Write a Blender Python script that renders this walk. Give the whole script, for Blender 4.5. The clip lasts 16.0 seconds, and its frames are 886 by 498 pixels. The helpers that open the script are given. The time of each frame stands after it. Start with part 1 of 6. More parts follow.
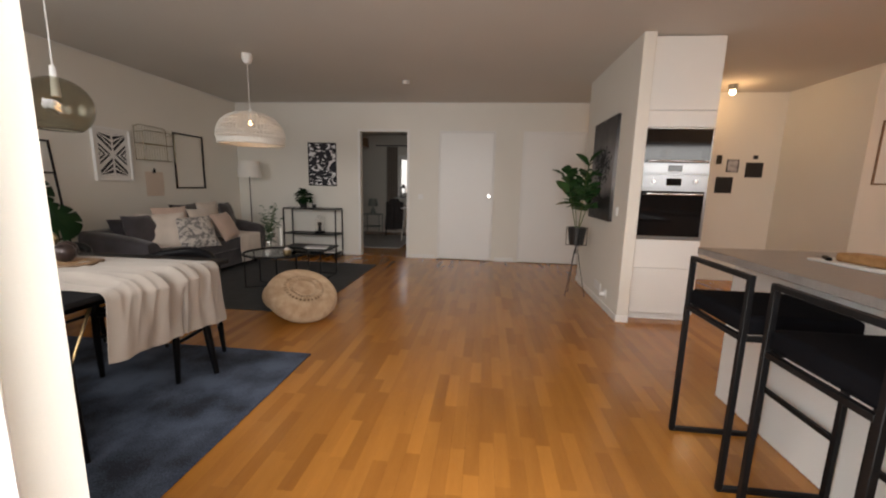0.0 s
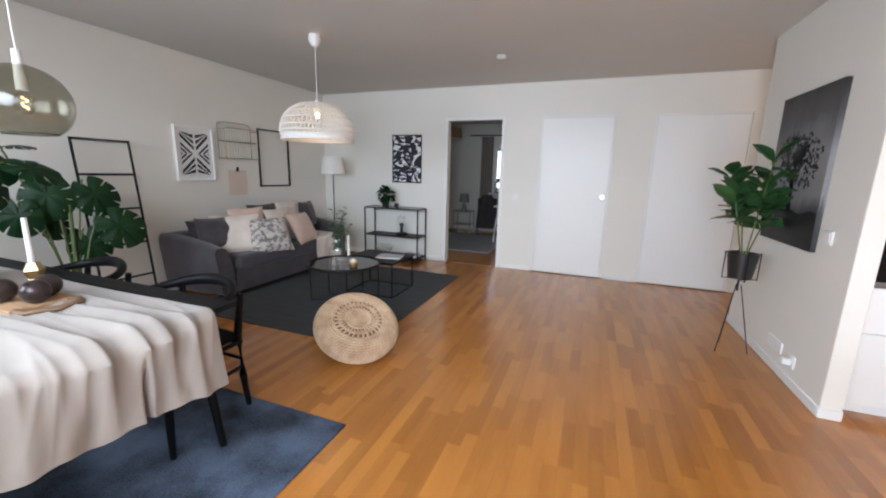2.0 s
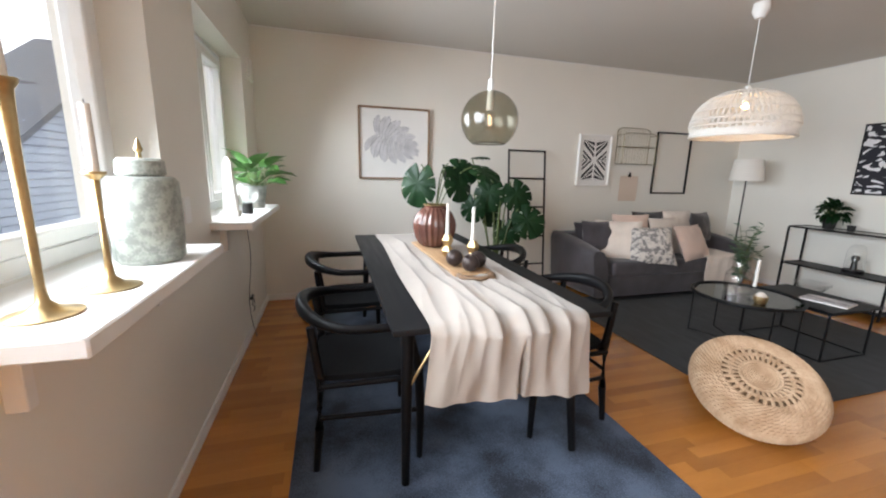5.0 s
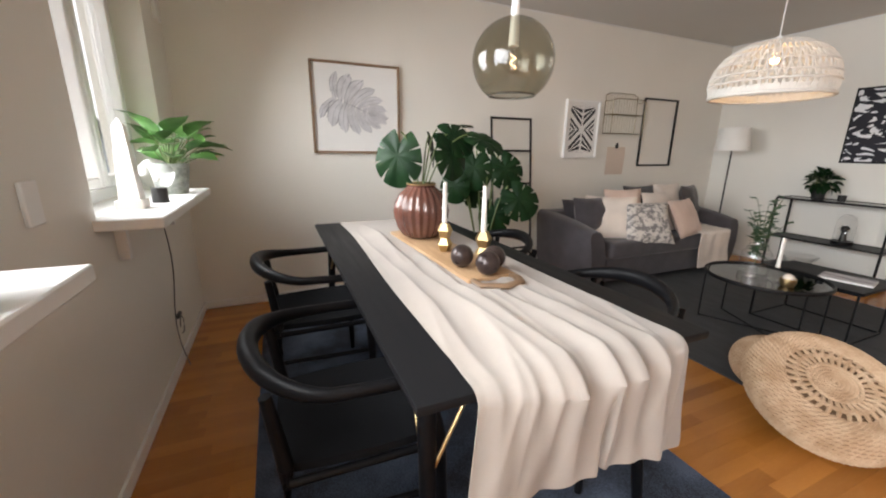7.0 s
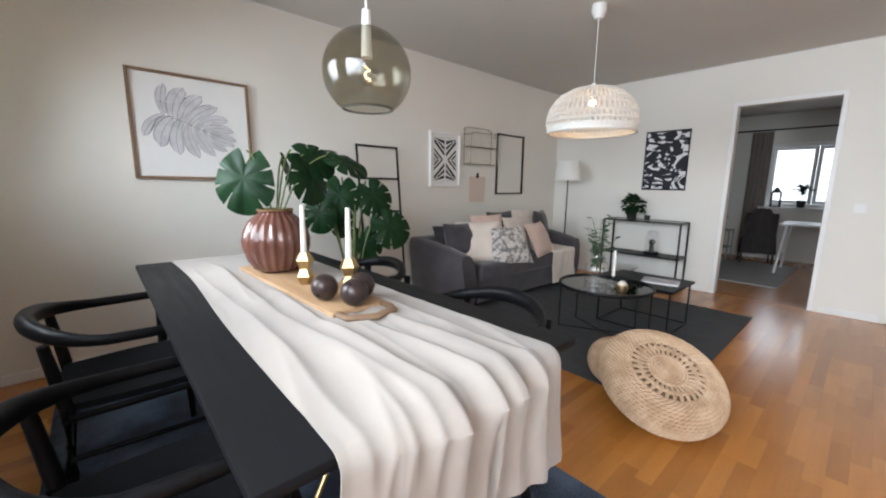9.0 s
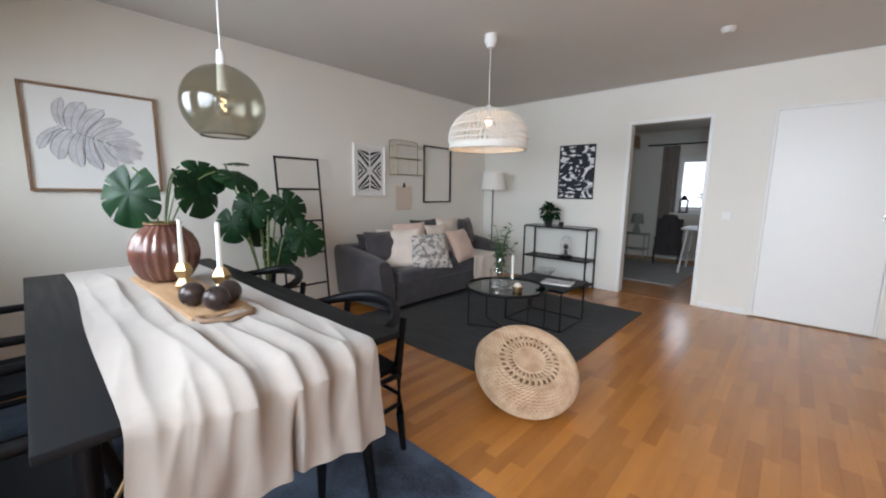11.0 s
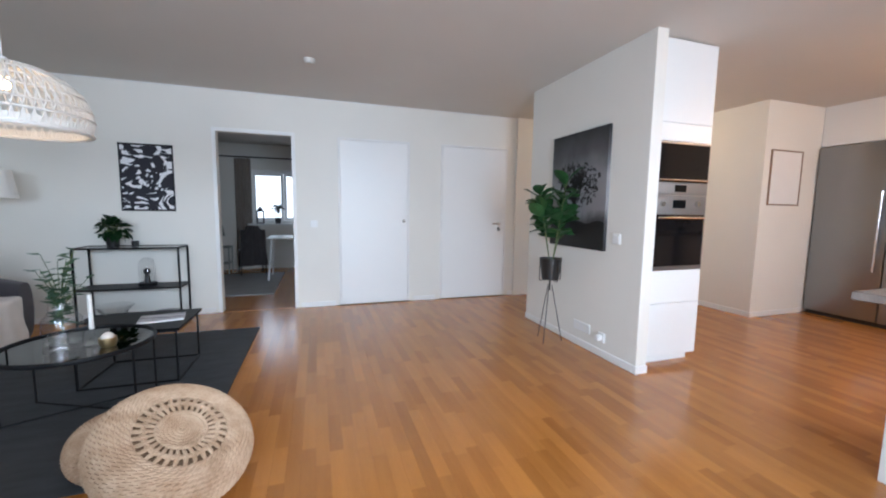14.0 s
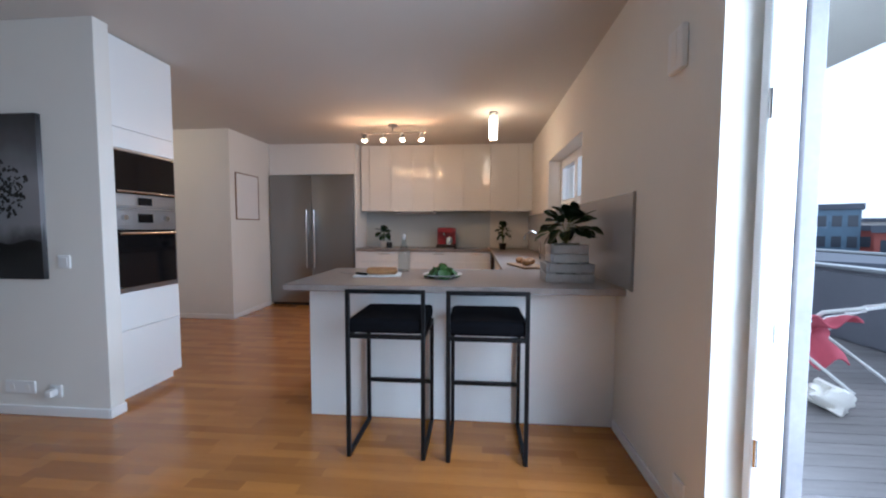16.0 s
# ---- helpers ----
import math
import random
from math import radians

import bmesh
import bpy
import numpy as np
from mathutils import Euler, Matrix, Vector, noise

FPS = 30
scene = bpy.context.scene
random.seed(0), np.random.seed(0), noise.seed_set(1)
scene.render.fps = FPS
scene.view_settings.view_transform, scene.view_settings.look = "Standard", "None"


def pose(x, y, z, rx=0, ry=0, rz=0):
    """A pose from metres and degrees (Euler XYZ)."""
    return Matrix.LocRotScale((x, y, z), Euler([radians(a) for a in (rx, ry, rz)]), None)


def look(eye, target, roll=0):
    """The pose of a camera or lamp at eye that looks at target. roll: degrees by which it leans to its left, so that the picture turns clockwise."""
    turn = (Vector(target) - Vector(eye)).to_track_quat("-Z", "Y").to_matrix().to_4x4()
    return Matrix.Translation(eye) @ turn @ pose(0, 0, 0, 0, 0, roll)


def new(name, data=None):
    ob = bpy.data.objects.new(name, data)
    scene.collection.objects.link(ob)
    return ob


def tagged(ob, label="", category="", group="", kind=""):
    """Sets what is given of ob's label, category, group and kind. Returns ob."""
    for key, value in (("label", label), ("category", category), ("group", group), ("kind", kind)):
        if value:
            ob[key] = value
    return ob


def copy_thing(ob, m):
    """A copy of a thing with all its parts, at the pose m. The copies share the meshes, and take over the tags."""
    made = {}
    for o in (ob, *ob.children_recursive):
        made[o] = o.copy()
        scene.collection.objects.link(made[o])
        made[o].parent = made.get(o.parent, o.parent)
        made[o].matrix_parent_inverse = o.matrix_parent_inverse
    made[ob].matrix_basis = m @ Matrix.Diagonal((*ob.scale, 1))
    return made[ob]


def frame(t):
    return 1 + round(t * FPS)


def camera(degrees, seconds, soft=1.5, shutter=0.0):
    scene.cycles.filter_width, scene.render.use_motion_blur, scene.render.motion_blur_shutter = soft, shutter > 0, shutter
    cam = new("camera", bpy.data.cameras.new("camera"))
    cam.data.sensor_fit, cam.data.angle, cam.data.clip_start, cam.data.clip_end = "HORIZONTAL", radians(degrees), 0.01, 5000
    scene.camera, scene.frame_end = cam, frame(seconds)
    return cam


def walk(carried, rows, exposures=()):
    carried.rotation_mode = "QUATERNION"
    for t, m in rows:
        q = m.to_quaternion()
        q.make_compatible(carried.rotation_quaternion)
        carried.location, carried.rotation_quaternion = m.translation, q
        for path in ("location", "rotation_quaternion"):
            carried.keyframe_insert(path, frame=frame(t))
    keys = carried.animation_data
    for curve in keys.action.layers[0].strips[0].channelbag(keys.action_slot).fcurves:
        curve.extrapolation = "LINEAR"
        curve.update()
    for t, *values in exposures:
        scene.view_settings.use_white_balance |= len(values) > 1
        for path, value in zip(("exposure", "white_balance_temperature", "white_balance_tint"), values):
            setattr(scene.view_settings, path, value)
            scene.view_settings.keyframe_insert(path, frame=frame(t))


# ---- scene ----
cam = camera(98.4, 16.0, soft=2.1)
PATH = [
    (0, (0.361, 0.001, 1.229), (0.152, 1.964, 0.906), 1.4),
    (0.5, (0.346, 0.204, 1.256), (0.05, 2.153, 0.921), 1.2),
    (1, (0.3, 0.362, 1.24), (-0.045, 2.298, 0.878), 1.3),
    (1.5, (0.303, 0.694, 1.297), (-0.195, 2.593, 0.911), 1.3),
    (2, (0.273, 0.952, 1.36), (-0.422, 2.786, 0.968), 1.4),
    (2.5, (0.219, 1.173, 1.36), (-0.68, 2.918, 0.978), 1.4),
    (3, (0.257, 1.208, 1.35), (-1.024, 2.697, 0.974), 1.2),
    (3.5, (0.314, 1.152, 1.344), (-1.381, 2.144, 0.969), 1.3),
    (4, (0.306, 1.116, 1.368), (-1.542, 1.774, 0.975), 1.4),
    (4.5, (0.221, 1.066, 1.345), (-1.659, 1.622, 0.951), 1.4),
    (7, (-0.567, 1.017, 1.275), (-2.342, 1.789, 0.771), 0.7),
    (7.5, (-0.671, 1.056, 1.249), (-2.291, 2.148, 0.82), 0.4),
    (8, (-0.783, 1.095, 1.213), (-2.267, 2.382, 0.839), 0.5),
    (10.5, (-0.279, 1.2, 1.241), (-1.728, 2.547, 0.945), 0.8),
    (11, (-0.182, 1.288, 1.27), (-1.515, 2.748, 0.971), 0.8),
    (11.5, (-0.133, 1.322, 1.295), (-1.132, 3.029, 0.999), 1.1),
    (12, (-0.247, 1.282, 1.296), (-0.885, 3.156, 1.013), 1.0),
    (12.5, (-0.384, 1.265, 1.261), (-0.835, 3.196, 1.005), 1.1),
    (13, (-0.524, 1.318, 1.262), (-0.867, 3.272, 1.008), 1.0),
    (13.5, (-0.602, 1.399, 1.249), (-0.656, 3.385, 1.02), 0.8),
    (14, (-0.675, 1.397, 1.249), (-0.055, 3.288, 1.044), 0.8),
    (14.5, (-0.701, 1.307, 1.253), (0.62, 2.797, 1.072), 0.5),
    (15, (-0.683, 1.238, 1.256), (1.086, 2.159, 1.106), 0.2),
    (15.5, (-0.658, 1.219, 1.261), (1.294, 1.635, 1.139), 0.0),
    (16, (-0.602, 1.26, 1.258), (1.387, 1.435, 1.143), 0.1),
]
walk(cam, [(t, look(eye, target, roll)) for t, eye, target, roll in PATH], exposures=[(0, 0.95, 7050, 13), (0.6, 1.45, 7200, 11), (1, 1.55, 7100, 11), (1.5, 1.68, 5900, 9), (2, 1.84, 5700, 8), (2.5, 1.94, 5650, 8), (3, 1.9, 5800, 7), (4.5, 2.05, 6000, 8), (7, 1.92, 6550, 11), (8, 1.97, 6100, 8), (11, 1.88, 5800, 7), (13.5, 2.0, 5500, 7), (14.5, 1.7, 5200, 6), (15, 1.5, 5350, 5), (15.5, 1.3, 5000, 4), (16, 1.1, 4900, 6)])

# ---- light ----
world = bpy.data.worlds.new("sky")
scene.world = world
world.use_nodes = True
wn, wl = world.node_tree.nodes, world.node_tree.links
sky = wn.new("ShaderNodeTexSky")
sky.sky_type, sky.sun_disc = "NISHITA", False
sky.sun_elevation, sky.sun_rotation = radians(38), radians(200)
sky.air_density, sky.dust_density = 1.0, 4.0
cloud = wn.new("ShaderNodeTexNoise")
cloud.inputs["Scale"].default_value, cloud.inputs["Detail"].default_value = 3.0, 6.0
ramp = wn.new("ShaderNodeMapRange")
ramp.inputs["From Min"].default_value, ramp.inputs["From Max"].default_value = 0.3, 0.7
ramp.inputs["To Min"].default_value, ramp.inputs["To Max"].default_value = 9.0, 15.0
wmix = wn.new("ShaderNodeMix")
wmix.data_type = "RGBA"
wmix.inputs["Factor"].default_value = 0.8
wl.new(cloud.outputs["Fac"], ramp.inputs["Value"])
wl.new(sky.outputs["Color"], wmix.inputs["A"])
wl.new(ramp.outputs["Result"], wmix.inputs["B"])
back = wn["Background"]
wl.new(wmix.outputs["Result"], back.inputs["Color"])
back.inputs["Strength"].default_value = 0.065
sun = new("sun", bpy.data.lights.new("sun", "SUN"))
sun.data.energy, sun.data.angle, sun.data.color = 0.5, radians(14), (1.0, 0.95, 0.88)
sun.matrix_basis = look((0, -6, 5.5), (-1.2, 0, 0))


def bulb(x, y, z, watts, colour, radius=0.03, name="bulb_light"):
    ob = new(name, bpy.data.lights.new(name, "POINT"))
    ob.data.energy, ob.data.color, ob.data.shadow_soft_size = watts, colour, radius
    ob.location = (x, y, z)
    return ob


WARM = (1.0, 0.62, 0.3)


def opening_light(at, towards, w, h, watts, spread=180):
    """Sky light that enters by an opening."""
    ob = new("opening_light", bpy.data.lights.new("opening_light", "AREA"))
    ob.data.shape, ob.data.size, ob.data.size_y, ob.data.energy = "RECTANGLE", w, h, watts
    ob.data.color = (0.93, 0.97, 1.0)
    ob.data.spread = radians(spread)
    ob.matrix_basis = look(at, towards)


opening_light((0.33, -0.26, 1.18), (1.25, 1.9, 0.62), 1.5, 1.9, 48, 175)
opening_light((-1.08, 0.415, 1.60), (-1.25, 2.4, 1.05), 1.15, 1.0, 8.0, 125)
opening_light((-2.92, 0.415, 1.60), (-2.75, 2.4, 1.05), 1.05, 1.0, 8.5, 120)
opening_light((3.41, 0.415, 1.75), (3.3, 1.8, 1.1), 1.3, 0.5, 7, 130)
opening_light((-1.34, 10.5, 1.5), (-1.34, 8.0, 1.0), 1.2, 1.0, 1.6)


# ---- mesh helpers ----
def box(bm, x0, y0, z0, x1, y1, z1, bevel=0.0, m=None, seg=1):
    made = bmesh.ops.create_cube(bm, size=1.0)["verts"]
    t = Matrix.Translation(((x0 + x1) / 2, (y0 + y1) / 2, (z0 + z1) / 2)) @ Matrix.Diagonal((abs(x1 - x0), abs(y1 - y0), abs(z1 - z0), 1))
    bmesh.ops.transform(bm, matrix=(m or Matrix()) @ t, verts=made)
    if bevel:
        edges = {e for v in made for e in v.link_edges}
        bmesh.ops.bevel(bm, geom=list(edges), offset=bevel, segments=seg, profile=0.6, affect="EDGES", clamp_overlap=True)
    return bm


def rod(bm, a, b, r0, r1=None, seg=10):
    a, b = Vector(a), Vector(b)
    d = b - a
    m = Matrix.Translation((a + b) / 2) @ d.to_track_quat("Z", "Y").to_matrix().to_4x4()
    bmesh.ops.create_cone(bm, cap_ends=True, segments=seg, radius1=r0, radius2=r0 if r1 is None else r1, depth=d.length, matrix=m)
    return bm


def ball(bm, c, r, squash=(1, 1, 1), u=16, v=10):
    bmesh.ops.create_uvsphere(bm, u_segments=u, v_segments=v, radius=r, matrix=Matrix.Translation(c) @ Matrix.Diagonal((*squash, 1)))
    return bm


def lathe(bm, profile, seg=28, centre=(0, 0, 0), ripple=0, depth=0.0, closed=False):
    """Turns (radius, height) pairs round the z axis; ripple: number of flutes."""
    rings = []
    for r, z in profile:
        ring = []
        for i in range(seg):
            a = 2 * math.pi * i / seg
            k = r * (1 - depth * (0.5 + 0.5 * math.cos(ripple * a))) if ripple else r
            ring.append(bm.verts.new((centre[0] + k * math.cos(a), centre[1] + k * math.sin(a), centre[2] + z)))
        rings.append(ring)
    pairs = list(zip(rings, rings[1:])) + ([(rings[-1], rings[0])] if closed else [])
    for lo, hi in pairs:
        for i in range(seg):
            j = (i + 1) % seg
            bm.faces.new((lo[i], lo[j], hi[j], hi[i]))
    return bm


def tube(bm, points, radius, seg=8, flat=1.0, closed=False):
    """A bent tube along points; radius may be a list."""
    pts = [Vector(p) for p in points]
    n = len(pts)
    rad = radius if isinstance(radius, list) else [radius] * n
    rings = []
    for i, p in enumerate(pts):
        if closed:
            d = pts[(i + 1) % n] - pts[i - 1]
        else:
            d = pts[min(i + 1, n - 1)] - pts[max(i - 1, 0)]
        d.normalize()
        side = d.cross(Vector((0, 0, 1)))
        if side.length < 0.05:
            side = d.cross(Vector((0, 1, 0)))
        side.normalize()
        up = side.cross(d)
        rings.append([bm.verts.new(p + rad[i] * (math.cos(2 * math.pi * k / seg) * side + flat * math.sin(2 * math.pi * k / seg) * up)) for k in range(seg)])
    pairs = list(zip(rings, rings[1:])) + ([(rings[-1], rings[0])] if closed else [])
    for lo, hi in pairs:
        for k in range(seg):
            j = (k + 1) % seg
            bm.faces.new((lo[k], lo[j], hi[j], hi[k]))
    if not closed:
        bm.faces.new(rings[0][::-1])
        bm.faces.new(rings[-1])
    return bm


def sheet(bm, nu, nv, f, thick=0.0):
    """A grid surface from f(u, v) in 0..1, with a thickness along its normals."""
    grid = [[bm.verts.new(f(i / nu, j / nv)) for j in range(nv + 1)] for i in range(nu + 1)]
    faces = [bm.faces.new((grid[i][j], grid[i + 1][j], grid[i + 1][j + 1], grid[i][j + 1])) for i in range(nu) for j in range(nv)]
    if thick:
        bmesh.ops.recalc_face_normals(bm, faces=faces)
        bmesh.ops.solidify(bm, geom=faces, thickness=thick)
    return bm


def bag(bm, w, h, d, m=None, n=12, wrinkle=0.006, seed=0):
    """A stuffed cushion of width w, height h and depth d, upright in the xz plane."""
    def side(s):
        def f(u, v):
            a, b = 2 * u - 1, 2 * v - 1
            puff = (max(0, 1 - abs(a) ** 2.6) * max(0, 1 - abs(b) ** 2.6)) ** 0.55
            pinch = 1 - 0.07 * (1 - abs(b) ** 2) * abs(a) ** 3
            pinch2 = 1 - 0.07 * (1 - abs(a) ** 2) * abs(b) ** 3
            wr = wrinkle * noise.noise((a * 2.2 + seed, b * 2.2, s * 3.1))
            return Vector((a * w / 2 * pinch, s * (puff * d / 2 + wr * puff), b * h / 2 * pinch2))
        return f
    made = bmesh.new()
    sheet(made, n, n, side(1))
    sheet(made, n, n, side(-1))
    bmesh.ops.remove_doubles(made, verts=made.verts, dist=0.0008)
    bmesh.ops.recalc_face_normals(made, faces=made.faces)
    if m:
        bmesh.ops.transform(made, matrix=m, verts=made.verts)
    data = bpy.data.meshes.new("tmp")
    made.to_mesh(data)
    bm.from_mesh(data)
    made.free()
    bpy.data.meshes.remove(data)
    return bm


def part(name, bm, material, parent=None, label="", smooth=True):
    data = bpy.data.meshes.new(name)
    bmesh.ops.recalc_face_normals(bm, faces=bm.faces)
    bm.to_mesh(data)
    bm.free()
    data.materials.append(material)
    if smooth:
        data.polygons.foreach_set("use_smooth", [True] * len(data.polygons))
        data.set_sharp_from_angle(angle=radians(38))
    ob = new(name, data)
    if parent:
        ob.parent = parent
    if label:
        ob["label"] = label
    return ob


def thing(name, at, label, category, group="", turn=0.0):
    ob = new(name)
    ob.empty_display_size = 0.1
    ob.matrix_basis = pose(*at, 0, 0, turn)
    return tagged(ob, label, category, group)


def structure(name, bm, material, label="", category=""):
    return tagged(part(name, bm, material), label, category, kind="structure")


def B(*a, **k):
    return box(bmesh.new(), *a, **k)


# ---- materials ----
def material(name, colour, rough=0.5, metal=0.0, spots=0.0, scale=6.0, fine=80.0, bump=0.0, second=None, stretch=(1, 1, 1), coat=0.0, spec=0.5, island=0.0, each=0.0, sheen=0.0, rough_vary=0.1, trans=0.0, sharp=None):
    """A surface with wide stains and fine grain. island / each: change of value from piece to piece."""
    m = bpy.data.materials.new(name)
    m.use_nodes = True
    nt = m.node_tree
    n, l = nt.nodes, nt.links
    b = n["Principled BSDF"]
    b.inputs["Roughness"].default_value, b.inputs["Metallic"].default_value = rough, metal
    b.inputs["Coat Weight"].default_value = coat
    b.inputs["Coat Roughness"].default_value = 0.15
    b.inputs["Specular IOR Level"].default_value = spec
    b.inputs["Sheen Weight"].default_value = sheen
    b.inputs["Transmission Weight"].default_value = trans
    geo = n.new("ShaderNodeNewGeometry")
    mp = n.new("ShaderNodeMapping")
    mp.inputs["Scale"].default_value = stretch
    l.new(geo.outputs["Position"], mp.inputs["Vector"])
    wide = n.new("ShaderNodeTexNoise")
    wide.inputs["Scale"].default_value, wide.inputs["Detail"].default_value = scale, 4.0
    grain = n.new("ShaderNodeTexNoise")
    grain.inputs["Scale"].default_value, grain.inputs["Detail"].default_value = fine, 3.0
    l.new(mp.outputs["Vector"], wide.inputs["Vector"])
    l.new(mp.outputs["Vector"], grain.inputs["Vector"])
    both = n.new("ShaderNodeMath")
    both.operation = "MULTIPLY_ADD"
    both.inputs[1].default_value = 0.45
    l.new(grain.outputs["Fac"], both.inputs[0])
    l.new(wide.outputs["Fac"], both.inputs[2])
    fac = both.outputs[0]
    if island or each:
        info = n.new("ShaderNodeObjectInfo") if each else geo
        piece = n.new("ShaderNodeMath")
        piece.operation = "MULTIPLY_ADD"
        piece.inputs[1].default_value = each or island
        l.new(info.outputs["Random"] if each else geo.outputs["Random Per Island"], piece.inputs[0])
        l.new(fac, piece.inputs[2])
        fac = piece.outputs[0]
    spread = n.new("ShaderNodeMapRange")
    spread.inputs["From Min"].default_value, spread.inputs["From Max"].default_value = 0.45, 1.0 + (each or island)
    if sharp:
        spread.inputs["From Min"].default_value, spread.inputs["From Max"].default_value = sharp
    l.new(fac, spread.inputs["Value"])
    mix = n.new("ShaderNodeMix")
    mix.data_type = "RGBA"
    dark = second or tuple(c * (1 - spots) for c in colour)
    mix.inputs["A"].default_value, mix.inputs["B"].default_value = (*dark, 1), (*colour, 1)
    l.new(spread.outputs["Result"], mix.inputs["Factor"])
    l.new(mix.outputs["Result"], b.inputs["Base Color"])
    if rough_vary:
        rr = n.new("ShaderNodeMapRange")
        rr.inputs["To Min"].default_value, rr.inputs["To Max"].default_value = max(0.02, rough - rough_vary), min(1, rough + rough_vary)
        l.new(wide.outputs["Fac"], rr.inputs["Value"])
        l.new(rr.outputs["Result"], b.inputs["Roughness"])
    if bump:
        bp = n.new("ShaderNodeBump")
        bp.inputs["Strength"].default_value, bp.inputs["Distance"].default_value = 0.6, bump
        l.new(both.outputs[0], bp.inputs["Height"])
        l.new(bp.outputs["Normal"], b.inputs["Normal"])
    return m


def glow(name, colour, strength):
    m = bpy.data.materials.new(name)
    m.use_nodes = True
    b = m.node_tree.nodes["Principled BSDF"]
    b.inputs["Base Color"].default_value = (*colour, 1)
    b.inputs["Emission Color"].default_value = (*colour, 1)
    b.inputs["Emission Strength"].default_value = strength
    return m


def glass(name, colour=(1, 1, 1), rough=0.0, thin=True):
    m = bpy.data.materials.new(name)
    m.use_nodes = True
    n, l = m.node_tree.nodes, m.node_tree.links
    out = n["Material Output"]
    n.remove(n["Principled BSDF"])
    clear, gloss = n.new("ShaderNodeBsdfTransparent"), n.new("ShaderNodeBsdfGlossy")
    clear.inputs["Color"].default_value = (*colour, 1)
    gloss.inputs["Roughness"].default_value = rough
    facing = n.new("ShaderNodeLayerWeight")
    facing.inputs["Blend"].default_value = 0.5
    steep = n.new("ShaderNodeMath")
    steep.operation = "POWER"
    steep.inputs[1].default_value = 4.0
    fr = n.new("ShaderNodeMath")
    fr.operation = "MULTIPLY_ADD"
    fr.inputs[1].default_value, fr.inputs[2].default_value = 0.8, 0.07
    l.new(facing.outputs["Facing"], steep.inputs[0])
    l.new(steep.outputs[0], fr.inputs[0])
    mix = n.new("ShaderNodeMixShader")
    l.new(fr.outputs[0], mix.inputs["Fac"])
    l.new(clear.outputs[0], mix.inputs[1])
    l.new(gloss.outputs[0], mix.inputs[2])
    l.new(mix.outputs[0], out.inputs["Surface"])
    return m


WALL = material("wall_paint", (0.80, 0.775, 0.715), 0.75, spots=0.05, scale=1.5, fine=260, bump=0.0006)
# ceiling white lowered and browned: the shade up there is put into the colour
CEIL = material("shaded_ceiling_paint", (0.63, 0.60, 0.555), 0.85, spots=0.05, scale=1.2, fine=200, bump=0.0008)
WHITE = material("white_lacquer", (0.82, 0.815, 0.80), 0.38, spots=0.012, scale=1, fine=120, bump=0.0001)
CABINET = material("cabinet_white", (0.80, 0.80, 0.785), 0.3, spots=0.01, scale=1, fine=120, rough_vary=0.03)
OAKS = dict(rough=0.25, scale=1.6, fine=22.0, stretch=(9, 1.0, 4), second=(0.285, 0.106, 0.020), bump=0.00012, rough_vary=0.03, coat=0.25, sharp=(0.35, 1.75))
OAK = material("oak_strip", (0.54, 0.22, 0.041), each=0.9, **OAKS)
OAK_FIELD = material("oak_strip_field", (0.54, 0.22, 0.041), island=0.9, **OAKS)
SUBFLOOR = material("dark_joint", (0.27, 0.105, 0.022), 0.8)
BLUE_RUG = material("blue_rug_pile", (0.088, 0.118, 0.178), 0.95, second=(0.013, 0.018, 0.03), scale=3.2, fine=160, bump=0.003, sharp=(0.58, 0.86))
GREY_RUG = material("grey_rug_pile", (0.062, 0.064, 0.068), 0.95, second=(0.033, 0.035, 0.038), scale=5, fine=220, bump=0.003, stretch=(1, 3, 1))
BLACK_WOOD = material("black_stained_wood", (0.007, 0.007, 0.008), 0.42, spec=0.14, second=(0.003, 0.003, 0.004), scale=5, fine=40, stretch=(1, 6, 6), bump=0.0003)
TABLE_BLACK = material("worn_black_tabletop", (0.010, 0.0105, 0.012), 0.5, spec=0.12, second=(0.009, 0.009, 0.01), scale=4, fine=30, stretch=(0.6, 8, 4), bump=0.0004)
BLACK_METAL = material("black_powder_metal", (0.009, 0.009, 0.010), 0.45, spec=0.2, spots=0.3, scale=20, fine=300, bump=0.0001)
SOFA = material("grey_velvet", (0.075, 0.067, 0.076), 0.9, second=(0.035, 0.031, 0.036), scale=7, fine=260, bump=0.0012, sheen=0.25)
DARK_FABRIC = material("dark_brown_fabric", (0.05, 0.042, 0.042), 0.95, spots=0.4, scale=10, fine=250, bump=0.001, sheen=0.3)
LINEN = material("pale_linen", (0.37, 0.330, 0.295), 0.9, second=(0.32, 0.282, 0.25), scale=5, fine=420, bump=0.0006, sheen=0.2)
CREAM = material("cream_cotton", (0.75, 0.67, 0.60), 0.92, spots=0.15, scale=9, fine=300, bump=0.001, sheen=0.2)
BLUSH = material("blush_cotton", (0.68, 0.52, 0.44), 0.92, spots=0.15, scale=9, fine=300, bump=0.001, sheen=0.2)
STEEL = material("brushed_steel", (0.33, 0.34, 0.35), 0.32, 1.0, spots=0.02, scale=0.5, fine=120, stretch=(1, 1, 0.05), rough_vary=0.02)
CHROME = material("chrome", (0.75, 0.75, 0.75), 0.15, 1.0, spots=0.05)
BLACK_GLASS = material("black_oven_glass", (0.006, 0.006, 0.007), 0.06, spots=0.2, rough_vary=0.02, spec=0.3)
BLACK_PLASTIC = material("black_plastic", (0.02, 0.02, 0.02), 0.35, spots=0.2, scale=20)
